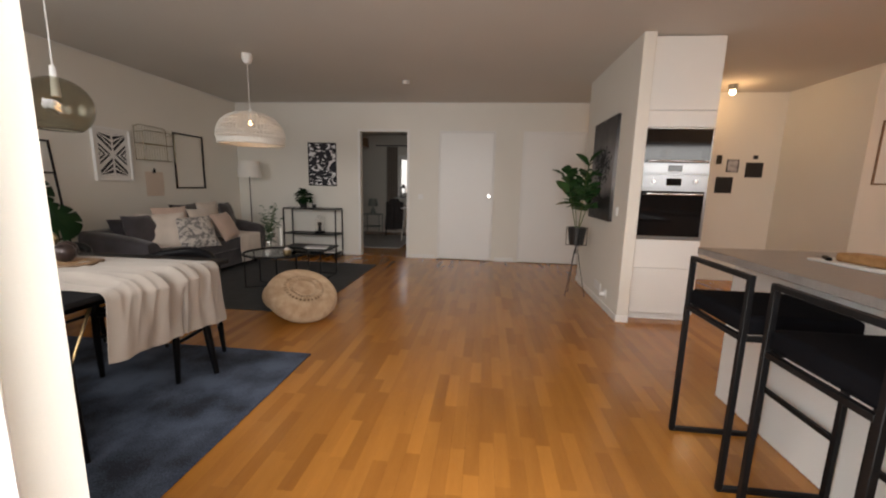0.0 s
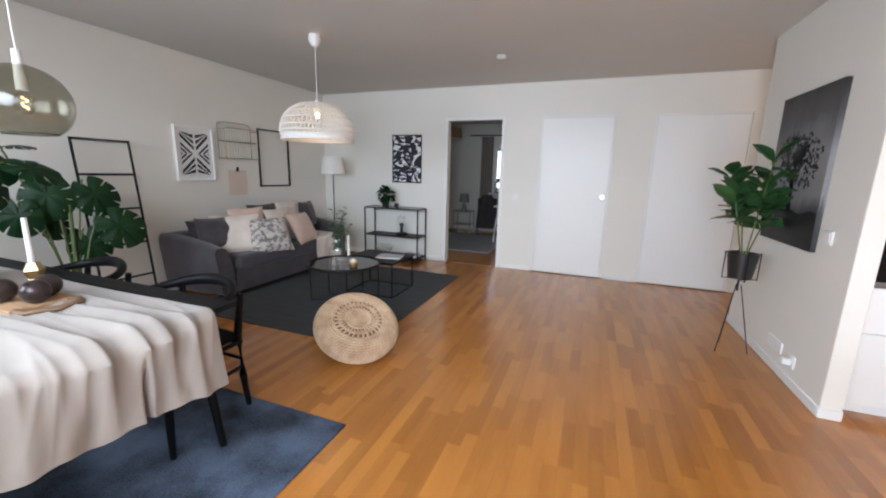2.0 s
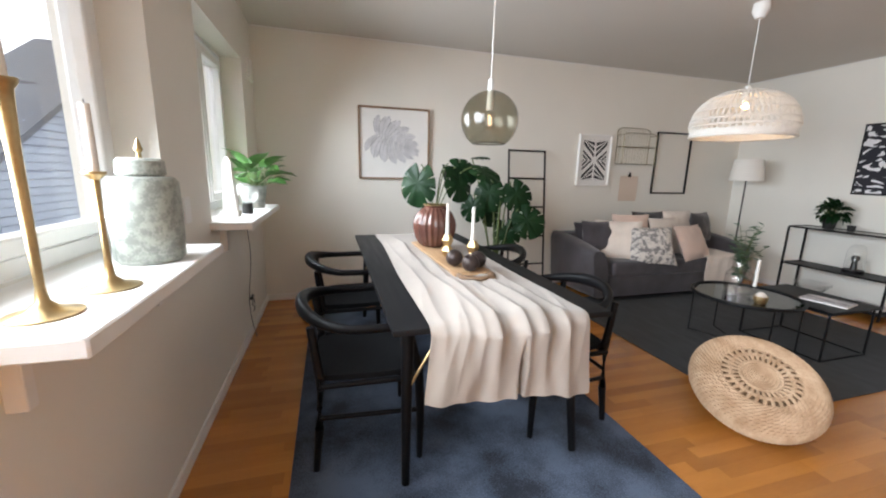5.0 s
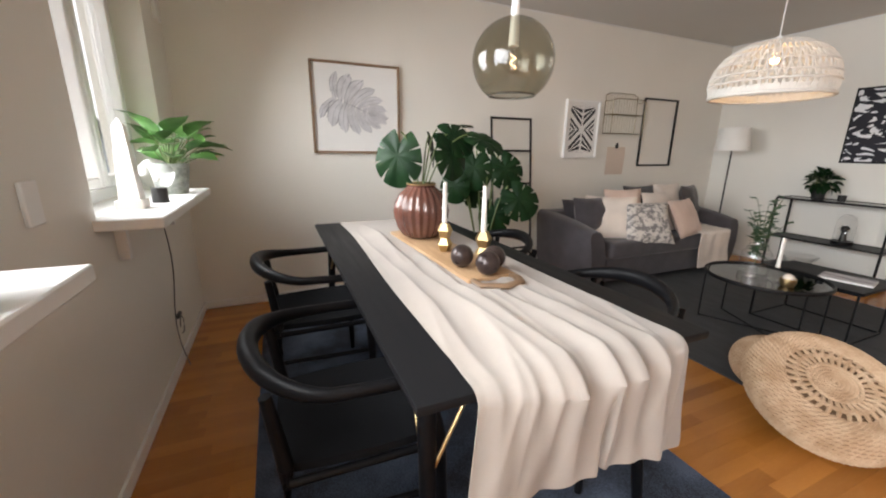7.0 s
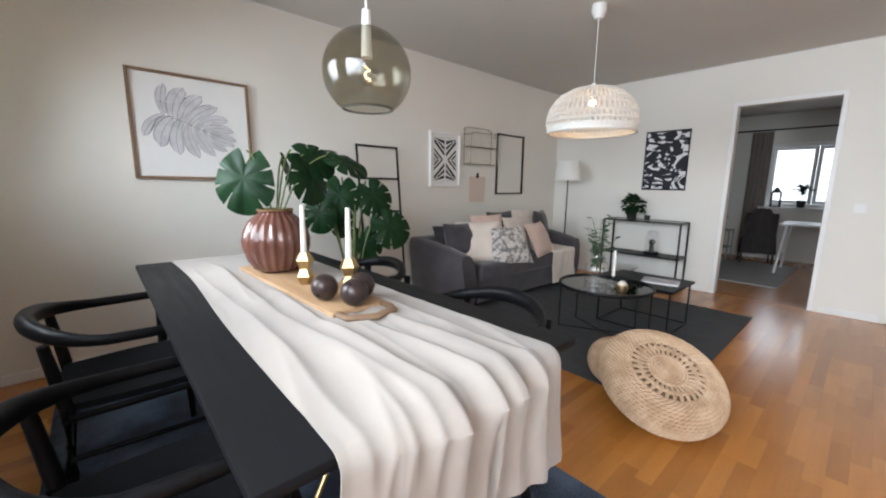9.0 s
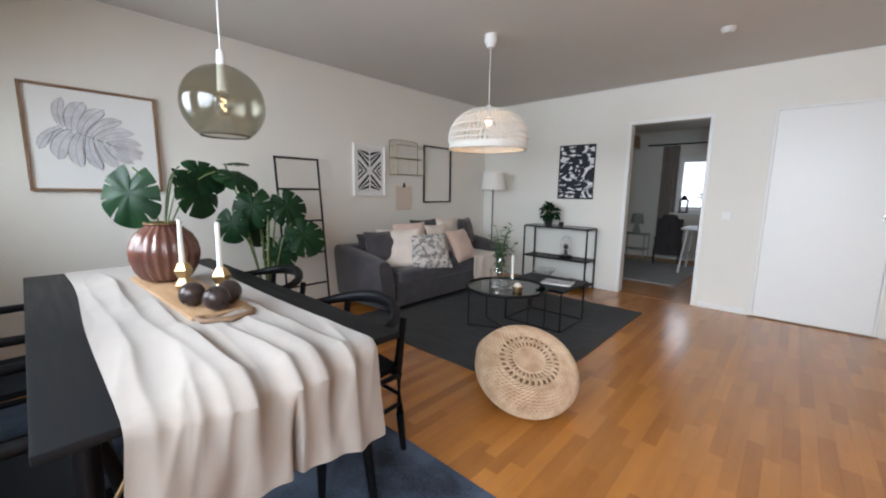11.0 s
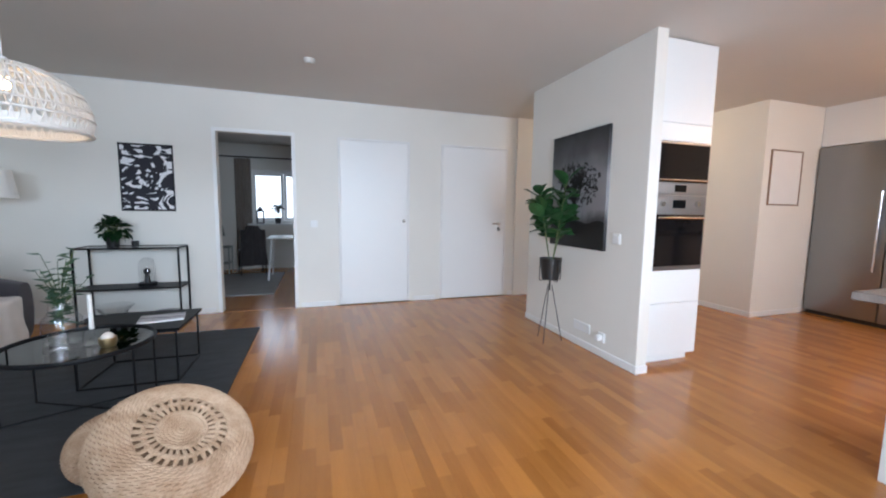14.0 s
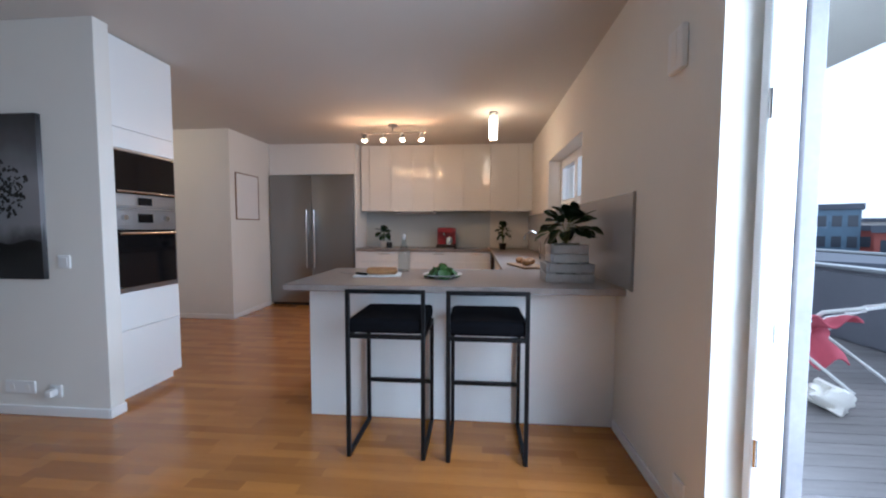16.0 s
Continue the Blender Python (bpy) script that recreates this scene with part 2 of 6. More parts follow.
COUNTER = material("grey_laminate", (0.33, 0.29, 0.265), 0.35, second=(0.22, 0.19, 0.175), scale=9, fine=90, bump=0.0001)
# pouf core, darker than its strands: shade of the gaps put into the colour
RATTAN_DARK = material("rattan_gap_shade", (0.21, 0.125, 0.065), 0.9, spots=0.5, scale=14, fine=120, bump=0.003)
RATTAN = material("woven_rattan", (0.62, 0.46, 0.315), 0.8, second=(0.36, 0.225, 0.125), scale=14, fine=180, bump=0.002)
WHITE_RATTAN = material("white_rattan", (0.80, 0.77, 0.72), 0.7, spots=0.1, scale=20, fine=200, bump=0.001)
GLASS = glass("clear_glass")
SMOKE = glass("smoked_glass", (0.66, 0.645, 0.57))
BULB = glow("warm_bulb", (1.0, 0.6, 0.28), 5.0)
SPOT = glow("warm_spot", (1.0, 0.74, 0.45), 9.0)
BRASS = material("aged_brass", (0.60, 0.44, 0.22), 0.34, 1.0, spots=0.3, scale=12, fine=90)
WAX = material("white_candle_wax", (0.82, 0.79, 0.74), 0.5, spots=0.04)
TERRA = material("brown_glazed_ceramic", (0.17, 0.075, 0.055), 0.18, second=(0.10, 0.04, 0.03), scale=8, fine=60, coat=0.4)
WOOD = material("light_wood", (0.50, 0.33, 0.19), 0.55, second=(0.34, 0.2, 0.1), scale=4, fine=30, stretch=(1, 8, 8), bump=0.0003)
FRAME_WOOD = material("walnut_frame", (0.27, 0.165, 0.095), 0.5, spots=0.4, scale=6, fine=60)
PAPER = material("white_paper", (0.80, 0.79, 0.77), 0.85, spots=0.03)
INK = material("black_ink", (0.025, 0.024, 0.03), 0.8, spots=0.3)
GREYINK = material("grey_ink", (0.62, 0.61, 0.63), 0.85, second=(0.22, 0.22, 0.24), scale=9, fine=40, stretch=(1, 3, 1), sharp=(0.55, 0.85))
SHADE = material("white_lamp_fabric", (0.85, 0.83, 0.79), 0.9, spots=0.04, fine=300, bump=0.0005)
LEAF = material("green_leaf", (0.012, 0.039, 0.011), 0.45, second=(0.004, 0.017, 0.006), scale=9, fine=50, spec=0.16)
LEAF_LIGHT = material("light_green_leaf", (0.11, 0.24, 0.055), 0.4, second=(0.025, 0.08, 0.02), scale=9, fine=50, coat=0.15)
LEAF_GREY = material("grey_green_leaf", (0.10, 0.19, 0.10), 0.6, second=(0.04, 0.09, 0.05), scale=12, fine=60)
STEM = material("plant_stem", (0.12, 0.16, 0.05), 0.6, spots=0.4, scale=20)
SOIL = material("soil", (0.03, 0.02, 0.015), 0.95, spots=0.5, scale=40, bump=0.004)
GREY_CERAMIC = material("grey_green_ceramic", (0.36, 0.38, 0.34), 0.45, second=(0.22, 0.24, 0.215), scale=38, fine=150, bump=0.003, sharp=(0.6, 0.8))
DECK = material("weathered_deck", (0.22, 0.205, 0.205), 0.8, second=(0.12, 0.11, 0.11), each=0.3, scale=3, fine=40, stretch=(8, 1, 1), bump=0.001)


# ---- rooms: living room and kitchen x -3.97..5.85, y 0.42..6.42; bedroom beyond; balcony at y < 0 ----
XW, XE, YS, YN, H = -3.97, 5.85, 0.40, 6.42, 2.56
YO = 0.11  # outer face of the window wall


def wall_x(name, y0, y1, x0, x1, holes, label, top=H):
    """A wall along x between the faces y0 and y1, with (x0, x1, z0, z1) holes through it."""
    bm = bmesh.new()
    x = x0
    for a, b, c, d in sorted(holes):
        if a > x:
            box(bm, x, y0, -0.2, a, y1, top)
        if c > 0:
            box(bm, a, y0, -0.2, b, y1, c)
        if d < top:
            box(bm, a, y0, d, b, y1, top)
        x = b
    if x1 > x:
        box(bm, x, y0, -0.2, x1, y1, top)
    return structure(name, bm, WALL, label, "wall")


DOOR_OPEN = (-1.76, -0.96, 0.0, 2.1)
WIN_A = (-1.74, -0.42, 1.0, 2.16)
WIN_B = (-3.50, -2.34, 1.0, 2.16)
WIN_K = (2.68, 4.14, 1.46, 2.05)
BALCONY = (-0.15, 0.86, 0.0, 2.14)
wall_x("wall_south", YO, YS, XW - 0.3, XE + 0.3, [WIN_A, WIN_B, WIN_K, BALCONY], "white painted window wall", 2.6)
wall_x("wall_north", YN, YN + 0.12, XW, 4.4, [DOOR_OPEN], "white painted wall with doors", 2.6)
structure("wall_west", B(XW - 0.3, YS, -0.2, XW, 10.3, 2.6), WALL, "cream white painted wall", "wall")
structure("wall_east", B(XE, YS, -0.2, XE + 0.3, 6.0, 2.6), WALL, "white kitchen end wall", "wall")
structure("wall_partition", B(1.64, 3.64, -0.2, 1.745, 5.28, H, bevel=0.003), WALL, "short white partition wall", "wall")
structure("wall_partition_back", B(2.345, 4.34, -0.2, 2.42, 5.28, H), WALL, "white partition wall", "wall")
structure("wall_partition_end", B(1.745, 5.2, -0.2, 2.345, 5.28, H), WALL, "white partition wall end", "wall")
structure("wall_column", B(4.28, 4.55, -0.2, XE, 5.75, H), WALL, "white wall block beside the refrigerator", "wall")
structure("wall_photo", B(2.6, 5.75, -0.2, XE, 5.87, H), WALL, "white wall with small pinned photographs", "wall")
structure("wall_hall_end", B(4.4, 5.87, -0.2, 4.52, YN + 0.12, H), WALL, "white hall wall", "wall")
structure("wall_step", B(2.06, YN - 0.035, -0.2, 4.4, YN - 0.001, H), WALL, "cream hall wall", "wall")
structure("ceiling", B(XW - 0.3, YO + 0.001, H, XE + 0.3, YN + 0.13, 2.75), CEIL, "white ceiling with its shade in the paint colour", "ceiling")
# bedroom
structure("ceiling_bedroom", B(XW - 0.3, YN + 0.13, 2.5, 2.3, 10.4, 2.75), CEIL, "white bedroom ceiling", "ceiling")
BED_WIN = (-1.98, -0.7, 0.92, 2.0)
wall_x("wall_bedroom_end", 10.0, 10.3, XW, 2.2, [BED_WIN], "grey white bedroom wall", 2.6)
structure("wall_bedroom_east", B(2.0, YN + 0.12, -0.2, 2.2, 10.0, 2.6), WALL, "white bedroom wall", "wall")

floor = structure("floor", B(XW, YS, -0.2, XE, YN, -0.012), SUBFLOOR, "glossy oak strip parquet floor", "floor")
floor_2 = structure("floor_bedroom", B(XW, YN, -0.2, 2.0, 10.0, -0.013), OAK_FIELD, "oak floor of the bedroom", "floor")
structure("threshold", B(-1.76, YN - 0.01, -0.012, -0.96, YN + 0.13, 0.006, bevel=0.003), OAK_FIELD, "oak threshold strip", "threshold")
structure("threshold_balcony", B(-0.15, YO - 0.06, -0.012, 0.86, YS, 0.0, bevel=0.003), WHITE, "pale door threshold", "threshold")

# skirting
bm = bmesh.new()
for a, b in ((XW, -0.155), (0.865, 1.8)):
    box(bm, a, YS, 0, b, YS + 0.014, 0.065, bevel=0.004)
box(bm, XW, YS + 0.014, 0, XW + 0.014, YN, 0.065, bevel=0.004)
for a, b in ((XW + 0.014, -1.83), (-0.89, -0.47), (0.55, 0.86), (1.98, 2.06)):
    box(bm, a, YN - 0.014, 0, b, YN, 0.065, bevel=0.004)
box(bm, 1.628, 3.64, 0, 1.64, 5.28, 0.065, bevel=0.004)
box(bm, 1.628, 3.626, 0, 1.745, 3.64, 0.065, bevel=0.004)
box(bm, 4.266, 4.536, 0, 4.28, 5.75, 0.065, bevel=0.004)
box(bm, 4.28, 4.536, 0, 5.2, 4.55, 0.065, bevel=0.004)
structure("baseboard", bm, WHITE, "low white painted baseboard", "baseboard")
bm = bmesh.new()
box(bm, XW, YN - 0.008, H - 0.012, 2.06, YN, H, bevel=0.003)
box(bm, XW, YS, H - 0.012, XW + 0.008, YN - 0.008, H, bevel=0.003)
structure("trim_ceiling", bm, WHITE, "slim white ceiling moulding", "trim")

# architraves
def casing(name, x0, x1, top, y=YN, w=0.055, d=0.014):
    bm = bmesh.new()
    box(bm, x0 - w, y - d, 0, x0, y, top + w, bevel=0.003)
    box(bm, x1, y - d, 0, x1 + w, y, top + w, bevel=0.003)
    box(bm, x0, y - d, top, x1, y, top + w, bevel=0.003)
    structure(name, bm, WHITE, "white painted door casing", "door frame")


casing("trim_opening", -1.76, -0.96, 2.1, w=0.04, d=0.01)
casing("trim_door_2", -0.40, 0.47, 2.1, w=0.022, d=0.012)
casing("trim_door_3", 0.95, 1.9, 2.1, w=0.022, d=0.012)


def lever(parent, x, z, side):
    bm = bmesh.new()
    rod(bm, (x, -0.002, z), (x, -0.012, z), 0.026, seg=18)
    rod(bm, (x, -0.01, z), (x, -0.05, z), 0.009)
    tube(bm, [(x, -0.05, z), (x + side * 0.02, -0.056, z), (x + side * 0.12, -0.054, z)], 0.009)
    rod(bm, (x, -0.002, z - 0.085), (x, -0.01, z - 0.085), 0.024, seg=18)
    box(bm, x - 0.004, -0.012, z - 0.1, x + 0.004, -0.009, z - 0.07)
    return part("door_handle", bm, CHROME, parent, "chrome lever handle with keyhole plate")


for name, x0, x1, hx, side in (("door_1", -0.40, 0.47, 0.415, -1), ("door_2", 0.95, 1.9, 1.81, -1)):
    bm = bmesh.new()
    box(bm, x0 + 0.003, -0.01, 0.012, x1 - 0.003, 0.03 - 0.031, 2.097, bevel=0.003)
    door = structure(name, bm, WHITE, "closed flush white interior door", "door")
    door.location.y = YN
    if name == "door_2":
        lever(door, hx, 1.06, side)
    else:
        bm = rod(bmesh.new(), (hx, -0.002, 1.09), (hx, -0.012, 1.09), 0.022, seg=18)
        lathe(bm, [(0.001, 0.0), (0.012, 0.0), (0.016, 0.012), (0.001, 0.02)], 16, (hx, -0.03, 1.082))
        rod(bm, (hx, -0.01, 1.09), (hx, -0.032, 1.09), 0.007)
        rod(bm, (hx, -0.002, 1.02), (hx, -0.009, 1.02), 0.016, seg=16)
        part("door_knob", bm, CHROME, door, "small chrome knob with keyhole plate")


# windows
def window(name, x0, x1, z0, z1, y, sashes, label):
    bm = bmesh.new()
    f, d0, d1 = 0.055, y, y + 0.09
    box(bm, x0, d0, z0, x0 + f, d1, z1, bevel=0.004)
    box(bm, x1 - f, d0, z0, x1, d1, z1, bevel=0.004)
    box(bm, x0 + f, d0, z0, x1 - f, d1, z0 + f, bevel=0.004)
    box(bm, x0 + f, d0, z1 - f, x1 - f, d1, z1, bevel=0.004)
    base = tagged(part(name, bm, WHITE), label, "window", kind="structure")
    w = (x1 - x0 - 2 * f) / sashes
    for k in range(sashes):
        a, b = x0 + f + k * w + 0.004, x0 + f + (k + 1) * w - 0.004
        bm = bmesh.new()
        s, e0, e1 = 0.05, y + 0.03, y + 0.105
        lo, hi = z0 + f + 0.004, z1 - f - 0.004
        box(bm, a, e0, lo, a + s, e1, hi, bevel=0.006)
        box(bm, b - s, e0, lo, b, e1, hi, bevel=0.006)
        box(bm, a + s, e0, lo, b - s, e1, lo + s, bevel=0.006)
        box(bm, a + s, e0, hi - s, b - s, e1, hi, bevel=0.006)
        part("window_sash", bm, WHITE, base)
        p = part("pane", B(a + s - 0.004, y + 0.06, lo + s - 0.004, b - s + 0.004, y + 0.064, hi - s + 0.004), GLASS, base)
        p.visible_shadow = False
    return base


window("window_1", *WIN_A[:2], 1.02, 2.16, 0.16, 1, "wide white window above the sill")
window("window_2", *WIN_B[:2], 1.02, 2.16, 0.16, 2, "white two-sash window beside the corner")
window("window_kitchen", *WIN_K[:2], 1.46, 2.05, 0.16, 2, "small white kitchen window")
window("window_bedroom", *BED_WIN[:2], 0.92, 2.0, 10.08, 2, "bright bedroom window")
for k, (a, b) in enumerate(((-1.64, -0.72), (-3.30, -2.42))):
    bm = bmesh.new()
    x0, x1 = (WIN_A, WIN_B)[k][:2]
    box(bm, x0, 0.25, 0.985, x1, YS, 1.012, bevel=0.004)
    box(bm, (-1.66, -3.52)[k], YS - 0.004, 0.97, (-0.72, -2.3)[k], 0.615, 1.012, bevel=0.005)
    for bx in ((-1.5, -0.86), (-3.3, -2.5))[k]:
        box(bm, bx, YS, 0.82, bx + 0.03, 0.44, 0.97, bevel=0.002)
        box(bm, bx, YS, 0.95, bx + 0.03, 0.56, 0.97, bevel=0.002)
    structure("window_sill_%d" % (k + 1), bm, WHITE, "deep white marble-like window sill on brackets", "window sill")

# balcony doorway: frame, glazed edge, weathered post
jambs = []
for x0, x1 in ((0.80, 0.86), (-0.15, -0.10)):
    bm = bmesh.new()
    box(bm, x0, 0.18, 0, x1, 0.27, 2.14, bevel=0.006)
    box(bm, (x0 - 0.012 if x0 > 0 else x1 - 0.03), 0.20, 0, (x0 + 0.03 if x0 > 0 else x1 + 0.012), 0.295, 2.1, bevel=0.006)
    jambs.append(bm)
bm = bmesh.new()
box(bm, -0.10, 0.18, 2.08, 0.80, 0.27, 2.14, bevel=0.006)
bframe = structure("door_balcony", bm, WHITE, "white frame of the open balcony door", "door frame")
for bm in jambs:
    part("jamb", bm, WHITE, bframe)
part("hinge", rod(rod(bmesh.new(), (0.785, 0.285, 1.62), (0.785, 0.285, 1.72), 0.009), (0.785, 0.285, 0.42), (0.785, 0.285, 0.52), 0.009), CHROME, bframe)
part("strike_plate", B(0.781, 0.21, 0.86, 0.787, 0.24, 0.93), CHROME, bframe)
part("weather_post", B(0.795, 0.113, -0.05, 0.859, 0.176, 2.14, bevel=0.006), DECK, bframe, "weathered grey wooden post")

for k, (x0, x1) in enumerate(((-0.43, 0.50), (0.93, 1.93))):
    structure("threshold_door_%d" % (k + 1), B(x0, YN - 0.03, 0.0, x1, YN - 0.013, 0.012, bevel=0.002), FRAME_WOOD, "brown wooden strip under a closed door", "threshold")


# ---- kitchen ----
def cabinet_door(name, parent, x, y0, y1, z0, z1, axis="x", front=-1, mat=None):
    g = 0.0018
    bm = bmesh.new()
    if axis == "x":
        box(bm, x, y0 + g, z0 + g, x + front * 0.019, y1 - g, z1 - g, bevel=0.0015)
    else:
        box(bm, y0 + g, x, z0 + g, y1 - g, x + front * 0.019, z1 - g, bevel=0.0015)
    return part(name, bm, mat or CABINET, parent)


# tall oven cabinet
tower = thing("oven_cabinet", (1.745, 3.74, 0), "tall white kitchen cabinet holding built-in ovens", "cabinet")
part("plinth", B(0.0, 0.06, 0, 0.6, 0.58, 0.08), CABINET, tower)
part("body", B(0.001, 0.0, 0.08, 0.599, 0.6, 2.555, bevel=0.001), CABINET, tower)
for a, b in ((0.08, 0.52), (0.52, 0.79)):
    cabinet_door("drawer_front", tower, -0.001, 0.0, 0.6, a, b, "y")
for a, b in ((1.80, 1.94), (1.94, 2.55)):
    cabinet_door("cabinet_door", tower, -0.001, 0.0, 0.6, a, b, "y")
oven = thing("oven", (1.745, 3.74, 0.79), "built-in stainless oven with black glass door", "oven")
part("body", B(0.004, -0.02, 0.0, 0.596, -0.0015, 0.595, bevel=0.002), STEEL, oven)
od = part("oven_door", B(0.03, -0.034, 0.035, 0.57, -0.021, 0.445, bevel=0.004), BLACK_GLASS, oven)
bm = bmesh.new()
rod(bm, (0.06, -0.065, 0.42), (0.54, -0.065, 0.42), 0.009)
for k in (0.1, 0.5):
    rod(bm, (k, -0.065, 0.42), (k, -0.03, 0.42), 0.007)
part("handle", bm, CHROME, od)
part("control_panel", B(0.02, -0.027, 0.47, 0.58, -0.021, 0.58, bevel=0.002), STEEL, oven)
part("display", B(0.235, -0.03, 0.495, 0.365, -0.0275, 0.56, bevel=0.001), BLACK_GLASS, oven, "black clock display")
for k in (0.12, 0.48):
    part("knob", rod(bmesh.new(), (k, -0.027, 0.53), (k, -0.05, 0.53), 0.02, 0.018, 20), CHROME, oven)
micro = thing("microwave_oven", (1.745, 3.74, 1.387), "built-in microwave with black glass front", "microwave")
part("body", B(0.004, -0.02, 0.0, 0.596, -0.0015, 0.41, bevel=0.002), STEEL, micro)
part("door", B(0.02, -0.034, 0.1, 0.58, -0.021, 0.395, bevel=0.004), BLACK_GLASS, micro)
part("control_panel", B(0.02, -0.028, 0.015, 0.58, -0.021, 0.092, bevel=0.002), STEEL, micro)
part("display", B(0.24, -0.031, 0.025, 0.36, -0.0285, 0.08, bevel=0.001), BLACK_GLASS, micro)
bm = bmesh.new()
rod(bm, (0.05, -0.06, 0.115), (0.55, -0.06, 0.115), 0.007)
for k in (0.09, 0.51):
    rod(bm, (k, -0.06, 0.115), (k, -0.03, 0.115), 0.006)
part("handle", bm, CHROME, micro)

# peninsula
pen = thing("peninsula", (1.82, YS, 0), "white panelled kitchen peninsula base", "cabinet")
part("panel", B(0.0, 0.0, 0.0, 0.02, 1.96, 0.86, bevel=0.002), CABINET, pen)
part("end_panel", B(0.02, 1.94, 0.0, 0.62, 1.96, 0.86, bevel=0.002), CABINET, pen)
part("body", B(0.021, 0.0, 0.08, 0.60, 1.939, 0.86), CABINET, pen)
wtop = bmesh.new()
box(wtop, 1.66, YS + 0.001, 0.862, 2.62, 2.46, 0.902, bevel=0.004)
tagged(part("peninsula_worktop", wtop, COUNTER), "grey-brown laminate worktop on the peninsula", "worktop")
side = thing("base_cabinet_run", (2.44, YS, 0), "white base cabinets under the kitchen window", "cabinet")
part("body", B(0.0, 0.0, 0.08, 2.74, 0.58, 0.86), CABINET, side)
part("plinth", B(0.0, 0.0, 0, 2.74, 0.53, 0.08), CABINET, side)
for k in range(4):
    cabinet_door("cabinet_door", side, 0.581, 0.18 + 0.6 * k, 0.78 + 0.6 * k, 0.08, 0.86, "y", 1)
tagged(part("side_worktop", B(2.625, YS + 0.001, 0.862, XE - 0.001, 1.04, 0.902, bevel=0.003), COUNTER), "grey laminate worktop along the window wall", "worktop")
backc = thing("base_cabinet", (5.25, 1.045, 0), "white base cabinets on the end wall", "cabinet")
part("body", B(0.02, 0.0, 0.08, 0.598, 2.1, 0.88), CABINET, backc)
part("plinth", B(0.07, 0.0, 0, 0.598, 2.1, 0.08), CABINET, backc)
for a, b in ((0.0, 0.4), (0.4, 1.2), (1.2, 2.1)):
    cabinet_door("drawer_front", backc, 0.0195, a, b, 0.72, 0.88)
    cabinet_door("cabinet_door", backc, 0.0195, a, b, 0.08, 0.72)
    part("handle", tube(bmesh.new(), [(0.0, (a + b) / 2 - 0.08, 0.84), (-0.025, (a + b) / 2 - 0.08, 0.84), (-0.025, (a + b) / 2 + 0.08, 0.84), (0.0, (a + b) / 2 + 0.08, 0.84)], 0.005), CHROME, backc)
tagged(part("back_worktop", B(5.22, 1.041, 0.882, XE - 0.001, 3.14, 0.922, bevel=0.003), COUNTER), "grey laminate worktop on the end wall", "worktop")
GLOSS_WHITE = material("glossy_white_front", (0.78, 0.78, 0.765), 0.12, spots=0.01, scale=1, rough_vary=0.02)
edges = (3.12, 2.98, 2.63, 2.28, 1.94, 1.48, 1.05, 0.62, 0.402)
for b, a in zip(edges, edges[1:]):
    low = 1.52
    up = thing("wall_cabinet", (5.47, a, low), "tall white wall cabinet up to the ceiling", "wall cabinet", "kitchen wall cabinets")
    part("body", B(0.02, 0.001, 0.0, XE - 5.47 - 0.001, b - a - 0.001, 2.557 - low), CABINET, up)
    cabinet_door("cabinet_door", up, 0.019, 0.0, b - a, -0.01, 2.555 - low, mat=GLOSS_WHITE)
hood = thing("range_hood", (5.36, 1.94, 1.47), "slim white pull-out range hood", "range hood")
part("body", B(0.0, 0.0, 0.0, 0.48, 0.62, 0.048, bevel=0.004), CABINET, hood)
part("front_edge", B(-0.012, 0.0, 0.006, -0.001, 0.62, 0.03, bevel=0.003), STEEL, hood)
SPLASH = material("pale_splash_glass", (0.60, 0.64, 0.63), 0.15, spots=0.06, scale=2)
structure("backsplash", B(XE - 0.012, 1.04, 0.925, XE - 0.001, 3.14, 1.515), SPLASH, "pale glossy backsplash panel", "backsplash")
TILE = material("grey_splash", (0.42, 0.42, 0.42), 0.14, spots=0.08, scale=3)
structure("backsplash_side", B(1.575, YS + 0.001, 0.905, 2.66, YS + 0.012, 1.45, bevel=0.003), TILE, "glossy grey backsplash panel with steel edge", "backsplash")
structure("backsplash_window", B(2.662, YS + 0.001, 0.905, XE - 0.013, YS + 0.012, 1.44), TILE, "glossy grey backsplash under the window", "backsplash")
structure("trim_splash", B(1.566, YS + 0.001, 0.905, 1.574, YS + 0.016, 1.455), STEEL, "steel edge strip", "trim")

# refrigerator
fr = thing("refrigerator", (5.25, 3.17, 0), "large two-door stainless steel refrigerator freezer", "refrigerator")
part("body", B(0.03, 0.0, 0.02, 0.598, 1.36, 2.07), STEEL, fr)
part("base_grille", B(0.025, 0.005, 0.0, 0.08, 1.355, 0.05), BLACK_PLASTIC, fr)
for a, b, hy in ((0.004, 0.676, 0.62), (0.684, 1.356, 0.74)):
    d = part("refrigerator_door", B(-0.03, a, 0.055, 0.026, b, 2.065, bevel=0.008, seg=2), STEEL, fr)
    bm = bmesh.new()
    rod(bm, (-0.075, hy, 0.62), (-0.075, hy, 1.52), 0.012, seg=14)
    for z in (0.68, 1.46):
        rod(bm, (-0.075, hy, z), (-0.029, hy, z), 0.009)
    part("handle", bm, CHROME, d)
fill = thing("refrigerator_surround", (5.27, 3.14, 0), "white filler panels round the refrigerator", "cabinet panel")
part("top_panel", B(0.0, 0.03, 2.08, 0.575, 1.405, 2.557), CABINET, fill)
part("side_panel", B(0.0, 0.005, 0.0, 0.575, 0.026, 2.557), CABINET, fill)


